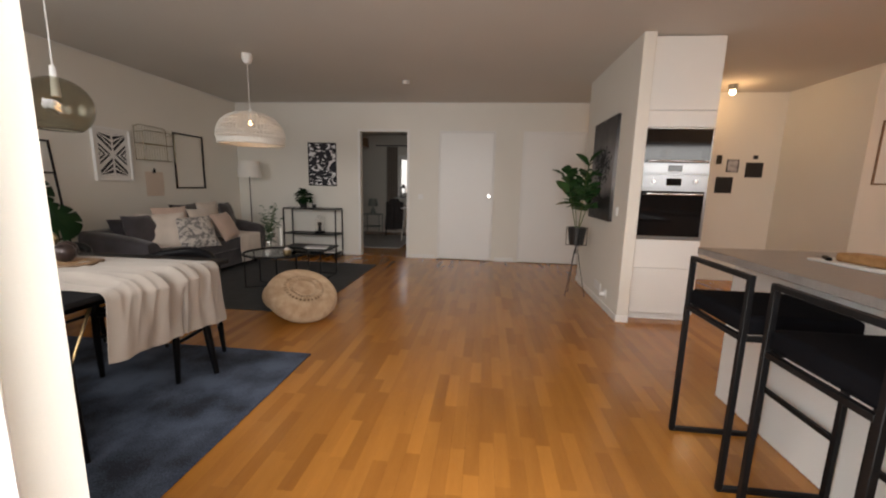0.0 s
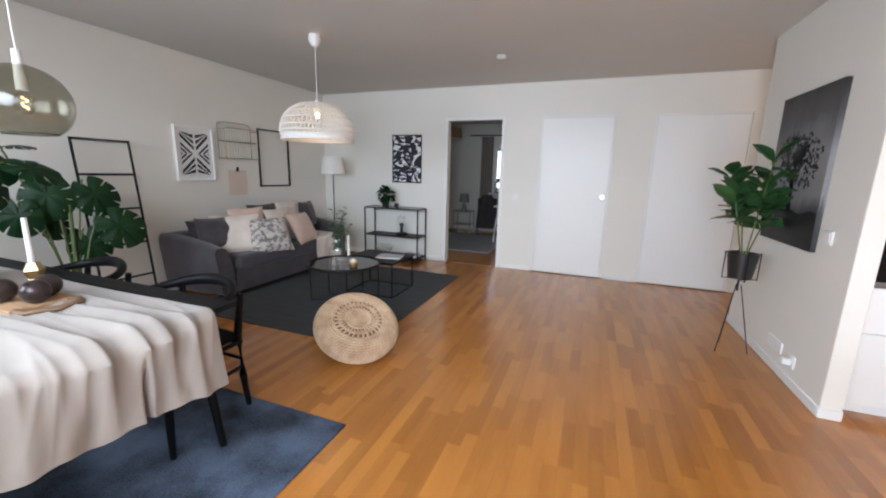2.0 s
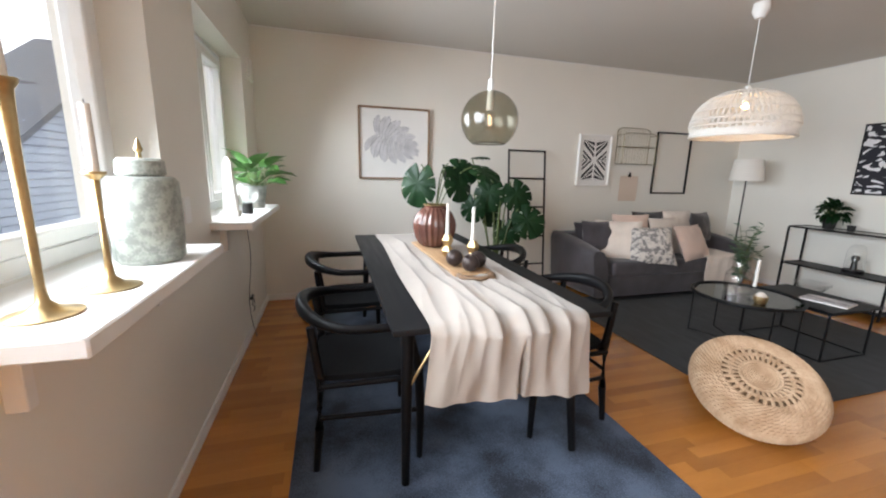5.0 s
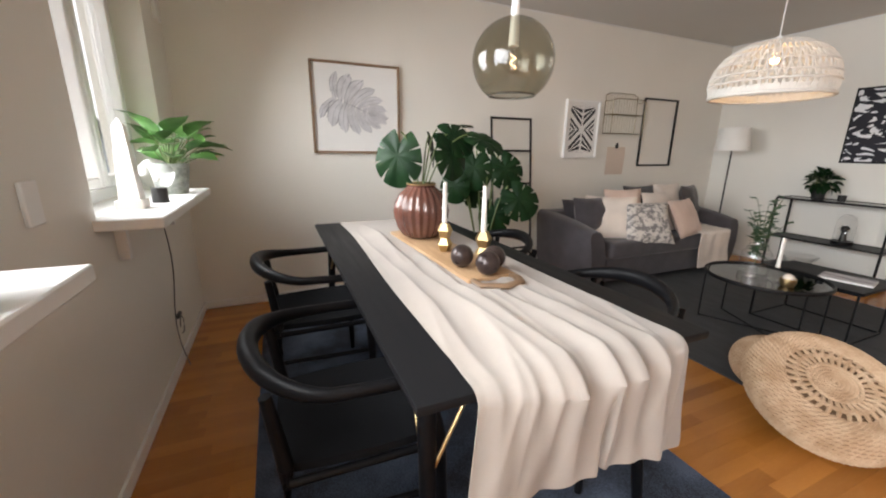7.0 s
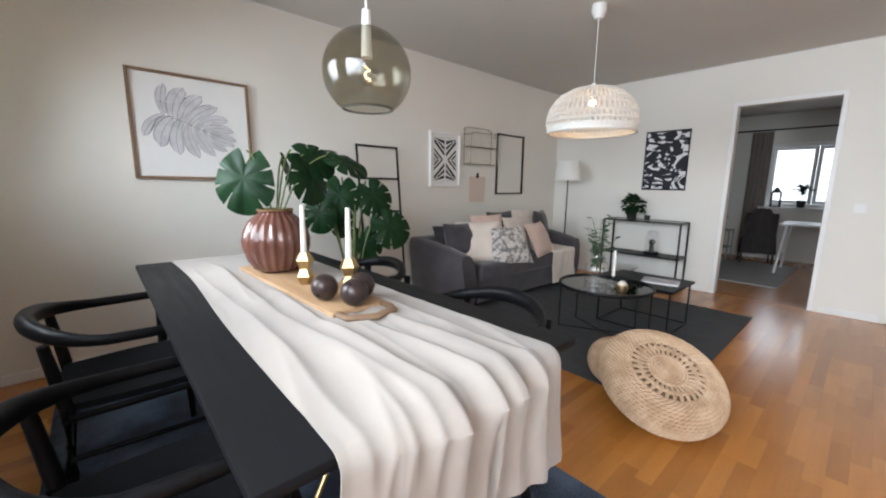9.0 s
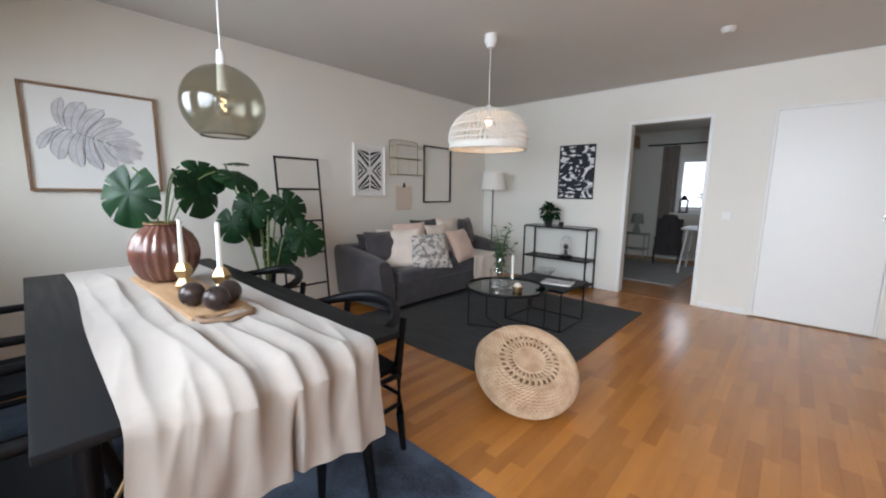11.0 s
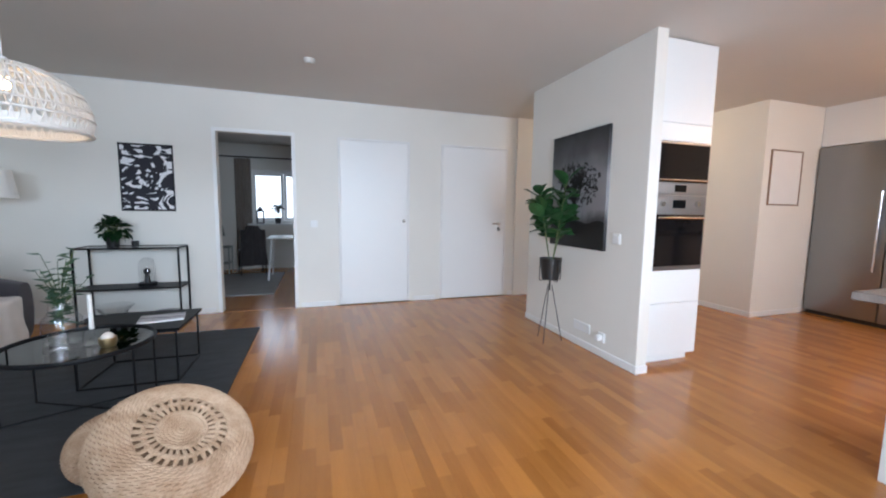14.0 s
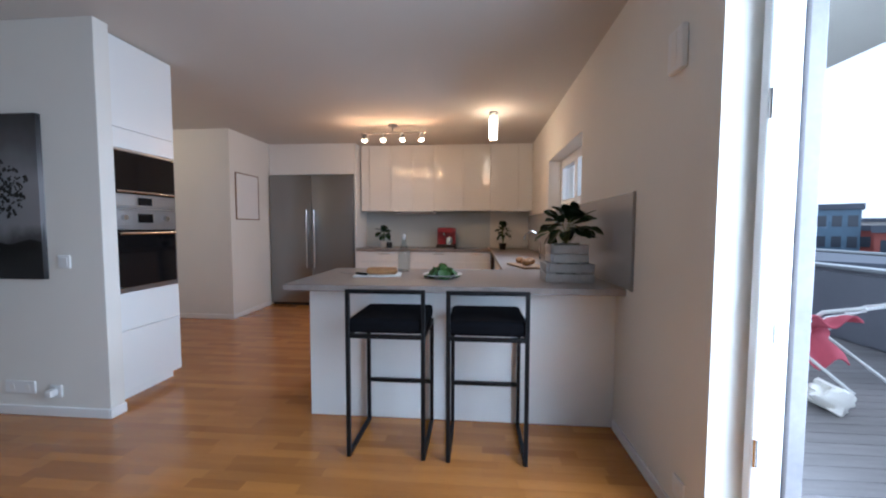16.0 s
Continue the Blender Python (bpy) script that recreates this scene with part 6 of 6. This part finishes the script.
part("column", B(0.1, -0.15, 0.051, 0.22, 0.15, 0.32, bevel=0.015, seg=2), RED, cm)
part("head", B(-0.02, -0.12, 0.24, 0.099, 0.12, 0.33, bevel=0.015, seg=2), RED, cm)
part("spout", rod(bmesh.new(), (0.04, 0.03, 0.2), (0.04, 0.03, 0.24), 0.015), CHROME, cm)
part("jug", lathe(bmesh.new(), [(0.001, 0.052), (0.05, 0.052), (0.055, 0.12), (0.04, 0.17)], 20, (0.04, -0.05, 0)), CHROME, cm)
hobb = thing("cooktop", (5.52, 1.35, BT), "black glass ceramic cooktop", "cooktop")
part("glass", B(-0.24, -0.27, 0.0, 0.24, 0.27, 0.006, bevel=0.002), BLACK_GLASS, hobb)
tap = thing("kitchen_tap", (3.75, 0.55, CT), "chrome swan-neck kitchen tap", "tap")
part("spout", tube(bmesh.new(), [(0, 0, 0), (0, 0, 0.2), (0, 0.03, 0.28), (0, 0.1, 0.31), (0, 0.17, 0.27), (0, 0.18, 0.22)], 0.011, 10), CHROME, tap)
part("lever", rod(bmesh.new(), (0.012, 0, 0.08), (0.07, 0, 0.11), 0.007), CHROME, tap)
mb = thing("memo_frame", (4.655, 4.55, 1.68), "thin dark framed white memo board", "board")
part("board", B(-0.26, -0.012, -0.31, 0.26, -0.004, 0.31), PAPER, mb)
for a in ((-0.275, -0.018, -0.325, -0.26, -0.001, 0.325), (0.26, -0.018, -0.325, 0.275, -0.001, 0.325), (-0.26, -0.018, -0.325, 0.26, -0.001, -0.31), (-0.26, -0.018, 0.31, 0.26, -0.001, 0.325)):
    part("frame_rail", B(*a, bevel=0.002), FRAME_WOOD, mb)

# ceiling spot bar: four glowing heads
bar = thing("spot_bar", (4.3, 2.34, H), "steel ceiling spot bar with four lit heads", "ceiling lamp")
part("ceiling_plate", lathe(bmesh.new(), [(0.001, 0), (0.06, 0), (0.06, -0.02), (0.001, -0.025)], 24), STEEL, bar)
part("stem", rod(bmesh.new(), (0, 0, -0.02), (0, 0, -0.1), 0.008), STEEL, bar)
part("bar", rod(bmesh.new(), (0, -0.42, -0.10), (0, 0.42, -0.10), 0.009), STEEL, bar)
for y in (-0.37, -0.125, 0.125, 0.37):
    hd = part("spot_head", lathe(bmesh.new(), [(0.012, -0.11), (0.03, -0.13), (0.037, -0.19), (0.032, -0.19), (0.012, -0.14)], 20, (0, y, 0)), STEEL, bar)
    part("spot_bulb", ball(bmesh.new(), (0, y, -0.18), 0.036), SPOT, hd, "glowing warm glass bulb")
    bulb(4.21, 2.34 + y, H - 0.29, 2.1, (1.0, 0.5, 0.2), 0.03)
cyl = thing("pendant_tube", (3.86, 1.08, H), "lit frosted glass tube ceiling lamp", "ceiling lamp")
part("rod", rod(bmesh.new(), (0, 0, -0.02), (0, 0, -0.05), 0.008), STEEL, cyl)
part("ceiling_plate", lathe(bmesh.new(), [(0.001, 0), (0.05, 0), (0.05, -0.02), (0.001, -0.022)], 24), STEEL, cyl)
part("tube", lathe(bmesh.new(), [(0.001, -0.05), (0.038, -0.05), (0.044, -0.07), (0.044, -0.28), (0.036, -0.305), (0.001, -0.305)], 20), SPOT, cyl, "glowing frosted tube")
bulb(3.86, 1.08, H - 0.38, 1.8, (1.0, 0.5, 0.2), 0.05)
bulb(3.78, 1.08, H - 0.14, 0.5, (1.0, 0.45, 0.17), 0.04)

# hall: lamp and pinned photographs
hl = thing("ceiling_lamp", (3.35, 5.35, H), "warm lit ceiling spot in the hall", "ceiling lamp")
part("cup", lathe(bmesh.new(), [(0.001, 0), (0.05, 0), (0.05, -0.07), (0.001, -0.07)], 24), STEEL, hl)
part("spot_bulb", ball(bmesh.new(), (0, 0, -0.09), 0.035), SPOT, hl)
bulb(3.35, 5.35, H - 0.17, 2.0, WARM, 0.04)
# added fill light further into the hall, with no fitting of its own
bulb(2.9, 6.1, H - 0.3, 1.2, WARM, 0.04)
for x, z, w, h in ((3.62, 1.34, 0.22, 0.22), (3.70, 1.60, 0.13, 0.15), (3.98, 1.55, 0.22, 0.2), (3.52, 1.68, 0.07, 0.12), (3.98, 1.72, 0.06, 0.05)):
    ph = thing("photograph", (x, 5.75, z), "small dark photograph on the hall wall", "photograph", "hall photographs")
    part("print", B(-w / 2, -0.006, -h / 2, w / 2, -0.001, h / 2), GREYINK if w == 0.13 else TREE, ph)
    if w == 0.13:
        for a in ((-w / 2 - 0.01, -0.012, -h / 2 - 0.01, -w / 2, -0.001, h / 2 + 0.01), (w / 2, -0.012, -h / 2 - 0.01, w / 2 + 0.01, -0.001, h / 2 + 0.01), (-w / 2, -0.012, -h / 2 - 0.01, w / 2, -0.001, -h / 2), (-w / 2, -0.012, h / 2, w / 2, -0.001, h / 2 + 0.01)):
            part("frame_rail", B(*a), BLACK_METAL, ph)

# ---- bedroom seen through the opening ----
LIGHT_RUG = material("pale_grey_rug", (0.42, 0.41, 0.40), 0.95, spots=0.2, scale=6, fine=150, bump=0.004)
tagged(part("bedroom_rug", box(bmesh.new(), -3.3, 7.35, -0.012, -1.3, 9.3, 0.004, bevel=0.004), LIGHT_RUG), "pale grey rug in the bedroom", "rug")
CURT = material("taupe_curtain", (0.34, 0.29, 0.25), 0.9, spots=0.2, scale=6, fine=200)
def drape(u, v):
    return Vector((-2.22 + 0.30 * u, 9.93 + 0.03 * math.sin(u * 30), 0.05 + 2.15 * v))
tagged(part("curtain", sheet(bmesh.new(), 40, 8, drape, 0.004), CURT), "long taupe curtain beside the window", "curtain")
part("rod", rod(bmesh.new(), (-2.5, 9.93, 2.23), (-0.5, 9.93, 2.23), 0.012), BLACK_METAL).name = "curtain_rod"
tagged(bpy.data.objects["curtain_rod"], "black curtain rod above the window", "curtain rod")
bl = thing("bedroom_pendant", (-2.50, 8.6, 2.5), "dark woven drum pendant in the bedroom", "pendant lamp")
part("cord", rod(bmesh.new(), (0, 0, 0), (0, 0, -0.25), 0.004, seg=6), BLACK_PLASTIC, bl)
part("shade", lathe(bmesh.new(), [(0.2, -0.25), (0.22, -0.45), (0.215, -0.45), (0.195, -0.25)], 32, closed=True), FRAME_WOOD, bl)
part("diffuser", lathe(bmesh.new(), [(0.001, -0.445), (0.214, -0.445)], 32), SHADE, bl)
bt = thing("desk", (-1.05, 8.75, -0.012), "white desk with slanted legs", "desk")
part("top", B(-0.45, -0.35, 0.72, 0.6, 0.35, 0.75, bevel=0.004), WHITE, bt)
for x in (-0.38, 0.5):
    for s in (-1, 1):
        part("leg", rod(bmesh.new(), (x - 0.06, s * 0.32, 0), (x, s * 0.22, 0.72), 0.016, seg=8), WHITE, bt)
    part("cross_bar", rod(bmesh.new(), (x - 0.03, -0.27, 0.3), (x - 0.03, 0.27, 0.3), 0.012, seg=8), WHITE, bt)
bc = thing("desk_chair", (-1.86, 9.30, -0.012), "grey chair with a dark coat over its back", "chair", turn=15)
part("seat", box(bmesh.new(), -0.22, -0.22, 0.43, 0.22, 0.22, 0.47, bevel=0.015, seg=2), DARK_FABRIC, bc)
part("backrest", box(bmesh.new(), -0.21, -0.24, 0.5, 0.21, -0.2, 0.85, bevel=0.018, seg=2), DARK_FABRIC, bc)
for x in (-0.19, 0.19):
    for y in (-0.19, 0.19):
        part("leg", rod(bmesh.new(), (x * 1.1, y * 1.1, 0), (x, y, 0.43), 0.012, seg=8), BLACK_METAL, bc)
def coat(u, v):
    a = 2 * u - 1
    return Vector(((0.14 + 0.09 * (1 - v) ** 0.7) * a * (1 - 0.35 * max(0.0, v - 0.8) / 0.2), -0.275 + 0.02 * math.sin(u * 14) - 0.04 * (1 - v), 0.20 + 0.72 * v))
tagged(part("coat", sheet(bmesh.new(), 16, 10, coat, 0.02), DARK_FABRIC), "dark coat draped over the chair", "coat").matrix_basis = pose(-1.86, 9.30, -0.012, 0, 0, 15)
bs = thing("side_table", (-2.45, 9.45, -0.012), "small grey metal side table", "side table")
part("top", B(-0.22, -0.18, 0.5, 0.22, 0.18, 0.515, bevel=0.003), GREY_CERAMIC, bs)
part("lower_shelf", B(-0.2, -0.16, 0.2, 0.2, 0.16, 0.212, bevel=0.003), GREY_CERAMIC, bs)
for x in (-0.2, 0.2):
    for y in (-0.16, 0.16):
        part("leg", rod(bmesh.new(), (x, y, 0), (x, y, 0.5), 0.01, seg=8), GREY_CERAMIC, bs)
tn = thing("table_lamp", (-2.45, 9.45, 0.503), "small grey ceramic table lamp", "table lamp")
part("shade", lathe(bmesh.new(), [(0.12, 0.2), (0.09, 0.38), (0.001, 0.38)], 24), GREY_CERAMIC, tn)
part("base", lathe(bmesh.new(), [(0.001, 0), (0.07, 0), (0.05, 0.1), (0.015, 0.2), (0.001, 0.22)], 20), GREY_CERAMIC, tn)
structure("window_sill_3", B(-2.0, 9.86, 0.885, -0.68, 10.08, 0.918, bevel=0.004), WHITE, "white bedroom window sill", "window sill")
ln = thing("lantern", (-1.78, 9.95, 0.918), "black metal lantern on the bedroom sill", "lantern")
bm = bmesh.new()
for x in (-0.06, 0.06):
    for y in (-0.06, 0.06):
        box(bm, x - 0.007, y - 0.007, 0, x + 0.007, y + 0.007, 0.24)
box(bm, -0.07, -0.07, 0, 0.07, 0.07, 0.02)
box(bm, -0.075, -0.075, 0.24, 0.075, 0.075, 0.255)
bmesh.ops.create_cone(bm, cap_ends=True, segments=4, radius1=0.09, radius2=0.02, depth=0.08, matrix=pose(0, 0, 0.295, 0, 0, 45))
part("cage", bm, BLACK_METAL, ln, smooth=False)
bp = thing("bedroom_plant", (-1.45, 9.95, 0.918), "green plant on the bedroom sill", "potted plant")
part("pot", pot(bmesh.new(), 0.05, 0.065, 0.12), BLACK_PLASTIC, bp)
lv, st = sprigs(16, (0, 0, 0.1), 0.16, 0.28, 0.08, 51, drop=0.2)
part("foliage", lv, LEAF, bp)
part("stem", st, STEM, bp)

# ---- balcony and city ----
structure("ground", B(-400, -900, -15.2, 400, 60, -15.0), material("street_ground", (0.06, 0.06, 0.06), 0.9, spots=0.3, scale=0.2), "street level far below", "ground")
PANEL = material("grey_balcony_panel", (0.16, 0.165, 0.20), 0.4, spots=0.12, scale=1.5, fine=30)
slab = structure("balcony_floor", B(-5.2, -3.2, -0.3, 7.0, YO - 0.002, -0.09), PANEL, "weathered grey timber balcony deck", "balcony floor")
par = thing("balcony_parapet", (0, -3.05, -0.09), "grey panelled balcony parapet with metal cap", "parapet")
part("wall", B(-5.2, -0.1, 0.0, 7.0, 0.0, 0.86), PANEL, par)
for k in range(11):
    part("panel", B(-5.1 + 1.1 * k, 0.001, 0.05, -4.015 + 1.1 * k, 0.02, 0.82, bevel=0.004), PANEL, par)
part("cap", B(-5.2, -0.14, 0.862, 7.0, 0.06, 0.90, bevel=0.006), STEEL, par, "pale metal coping")
part("handrail", rod(bmesh.new(), (-5.2, -0.04, 1.06), (7.0, -0.04, 1.06), 0.022), STEEL, par)
for k in range(8):
    part("rail_post", rod(bmesh.new(), (-5 + 1.7 * k, -0.04, 0.9), (-5 + 1.7 * k, -0.04, 1.06), 0.014), STEEL, par)
side_p = thing("balcony_side_wall", (7.0, 0, -0.09), "grey balcony side wall", "parapet")
part("wall", B(0, -3.15, 0, 0.12, 0.03, 0.95), PANEL, side_p)
structure("balcony_roof", B(-0.6, -1.35, 2.45, 7.0, YO - 0.002, 2.62), WALL, "pale balcony roof overhang", "roof")
rk = thing("drying_rack", (3.05, -1.75, -0.05), "white folding drying rack with pink cloth", "drying rack", turn=25)
RODW = material("white_tube", (0.75, 0.75, 0.75), 0.4, spots=0.1)
for y in (-0.3, 0.3):
    part("leg", tube(bmesh.new(), [(-0.45, y, 0.7), (-0.2, y, 0.62), (0.1, y, 0.3), (0.4, y, 0.02), (0.5, y, 0.01)], 0.016, 8), RODW, rk)
    part("leg", tube(bmesh.new(), [(0.45, y * 0.9, 0.6), (0.1, y * 0.9, 0.35), (-0.4, y * 0.9, 0.01)], 0.014, 8), RODW, rk)
for k in range(7):
    part("rail", rod(bmesh.new(), (-0.45 + 0.12 * k, -0.3, 0.70 - 0.06 * k), (-0.45 + 0.12 * k, 0.3, 0.70 - 0.06 * k), 0.006, seg=6), RODW, rk)
PINK = material("pink_cloth", (0.58, 0.12, 0.17), 0.9, spots=0.2, scale=6, fine=90)
def pinkf(u, v):
    s = u * 1.2
    return Vector((2.72 + 0.32 * math.sin(s * 2.4), -1.85 + 0.42 * v + 0.02 * math.sin(u * 20), 0.50 - 0.30 * s ** 1.4 + 0.05 * math.sin(v * 9)))
tagged(part("pink_towel", sheet(bmesh.new(), 24, 16, pinkf, 0.012), PINK), "crumpled pink towel on the drying rack", "towel")
pb = thing("plastic_bag", (2.35, -1.3, -0.05), "crumpled pale plastic bag on the deck", "bag")
part("bag", bag(bmesh.new(), 0.28, 0.2, 0.2, pose(0, 0, 0.08, 20), 12, 0.12, 7), WAX, pb)
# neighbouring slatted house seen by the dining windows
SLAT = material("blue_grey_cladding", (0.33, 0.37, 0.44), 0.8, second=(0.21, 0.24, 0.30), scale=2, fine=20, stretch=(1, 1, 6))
ROOFING = material("dark_roof_felt", (0.06, 0.065, 0.08), 0.8, spots=0.3, scale=3)
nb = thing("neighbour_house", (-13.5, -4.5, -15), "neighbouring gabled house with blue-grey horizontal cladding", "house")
EAVE, RIDGE, HALF = 16.35, 19.40, 5.1
bm = bmesh.new()
for y in (0.0, -1.6):
    bm.faces.new([bm.verts.new((x, y, z)) for x, z in ((-HALF, 0), (HALF, 0), (HALF, EAVE), (0, RIDGE), (-HALF, EAVE))])
for x in (-HALF, HALF):
    bm.faces.new([bm.verts.new(p) for p in ((x, 0, 0), (x, -1.6, 0), (x, -1.6, EAVE), (x, 0, EAVE))])
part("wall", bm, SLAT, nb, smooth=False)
for sx in (-1, 1):
    bm = bmesh.new()
    top, low = Vector((0, 0, RIDGE + 0.12)), Vector((sx * (HALF + 0.25), 0, EAVE - 0.03))
    lift = Vector((0, 0, 0.14))
    ring = [[bm.verts.new(Vector((0, y, 0)) + p) for p in (top, low, low - lift, top - lift)] for y in (0.25, -1.8)]
    for k in range(4):
        bm.faces.new((ring[0][k], ring[0][(k + 1) % 4], ring[1][(k + 1) % 4], ring[1][k]))
    bm.faces.new(ring[0])
    bm.faces.new(ring[1][::-1])
    part("roof", bm, ROOFING, nb, smooth=False)
for k in range(36):
    z = 13.6 + 0.16 * k
    half = HALF if z < EAVE else HALF * (RIDGE - z) / (RIDGE - EAVE)
    if half > 0.2:
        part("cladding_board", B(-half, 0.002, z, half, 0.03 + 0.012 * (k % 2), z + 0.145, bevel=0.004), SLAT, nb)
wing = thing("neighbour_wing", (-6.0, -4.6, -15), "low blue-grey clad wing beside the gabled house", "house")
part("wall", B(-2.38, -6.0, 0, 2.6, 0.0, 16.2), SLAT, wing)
part("roof", B(-2.38, -6.1, 16.201, 2.7, 0.12, 16.33, bevel=0.01), ROOFING, wing)
for k in range(16):
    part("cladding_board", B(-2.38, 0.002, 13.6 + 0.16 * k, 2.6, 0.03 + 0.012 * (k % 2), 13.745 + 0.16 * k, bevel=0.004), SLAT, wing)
rnd = random.Random(17)
BRICK = material("far_red_brick", (0.34, 0.10, 0.08), 0.9, spots=0.2, scale=0.3)
BLUEG = material("far_blue_glass", (0.12, 0.19, 0.27), 0.25, spots=0.3, scale=0.3)
PALE = material("far_pale_render", (0.5, 0.48, 0.46), 0.9, spots=0.15, scale=0.3)
DARKR = material("far_dark_roof", (0.10, 0.11, 0.14), 0.7, spots=0.3, scale=0.3)
PANEW = material("far_window", (0.05, 0.06, 0.08), 0.15)
def tower_block(x, y, w, d, top, mat, turn):
    t = thing("city_building", (x, y, -15), "distant city building with rows of windows", "building", "city buildings", turn)
    part("wall", B(-w / 2, -d / 2, 0, w / 2, d / 2, top), mat, t)
    part("roof", B(-w / 2 - 0.3, -d / 2 - 0.3, top + 0.01, w / 2 + 0.3, d / 2 + 0.3, top + 0.8), DARKR, t)
    n, rows = max(3, int(w / 3)), 3
    for r in range(rows):
        for k in range(n):
            cx = -w / 2 + (k + 0.5) * w / n
            part("window", B(cx - w / n * 0.32, d / 2 + 0.01, top - 3.0 * (r + 1) + 0.5, cx + w / n * 0.32, d / 2 + 0.08, top - 3.0 * r - 0.9), PANEW, t)
for x, y, w, d, top, mat in ((63, -53.5, 4.8, 8, 18.9, BLUEG), (66, -48, 5, 8, 17.0, BRICK), (66, -62, 12, 10, 15.8, BRICK), (52, -55, 9, 8, 15.6, BRICK), (90, -90, 30, 12, 17.5, PALE), (40, -70, 14, 10, 16.2, PALE), (30, -30, 26, 14, 13.2, DARKR), (58, -28, 20, 12, 13.6, DARKR), (10, -70, 30, 12, 15.5, BRICK), (-25, -70, 30, 12, 16.0, PALE), (85, -65, 10, 10, 18.5, PALE)):
    tower_block(x, y, w, d, top, mat, math.degrees(math.atan2(-y, -x)) - 90)

# ---- deck boards, floor strips (last) ----
deck_mesh = B(0, 0, 0, 0.118, 3.05, 0.028, bevel=0.003)
data = bpy.data.meshes.new("deck_board")
deck_mesh.to_mesh(data)
deck_mesh.free()
data.materials.append(DECK)
for k in range(95):
    ob = new("deck_board", data)
    ob.parent, ob.location = slab, (-5.0 + 0.125 * k, -3.04, -0.088)

W, GAP = 0.068, 0.00018
lengths = (0.28, 0.36, 0.44, 0.52, 0.62)
strip = {}
for ln_ in lengths:
    bm = box(bmesh.new(), GAP, GAP, -0.0119, W - GAP, ln_ - GAP, 0.0)
    strip[ln_] = bpy.data.meshes.new("floor_strip")
    bm.to_mesh(strip[ln_])
    bm.free()
    strip[ln_].materials.append(OAK)
rnd = random.Random(99)
verts, faces = [], []
count = 0
def field_strip(x0, y0, x1, y1, z):
    n = len(verts)
    verts.extend([(x0, y0, z), (x1, y0, z), (x1, y1, z), (x0, y1, z), (x0, y0, z - 0.0118), (x1, y0, z - 0.0118), (x1, y1, z - 0.0118), (x0, y1, z - 0.0118)])
    faces.extend([tuple(n + k for k in f) for f in ((0, 1, 2, 3), (0, 4, 5, 1), (1, 5, 6, 2), (2, 6, 7, 3), (3, 7, 4, 0))])
x = XW
while x < XE - 0.001:
    y = YS - rnd.uniform(0, 0.5)
    while y < YN:
        ln_ = rnd.choice(lengths)
        a, b = max(y, YS), min(y + ln_, YN)
        xe = min(x + W, XE)
        if -0.80 < x < 1.15 and 1.4 < y < 3.3 and count < 300 and a == y and b == y + ln_:
            ob = new("floor_strip", strip[ln_])
            ob.parent, ob.location = floor, (x, y, 0)
            count += 1
        elif b - a > 0.01:
            field_strip(x + GAP, a + GAP, xe - GAP, b - GAP, 0.0)
        y += ln_
    x += W
data = bpy.data.meshes.new("floor_strips")
data.from_pydata(verts, [], faces)
data.materials.append(OAK_FIELD)
ob = new("floor_strips", data)
ob.parent = floor
tagged(ob, kind="stuff")
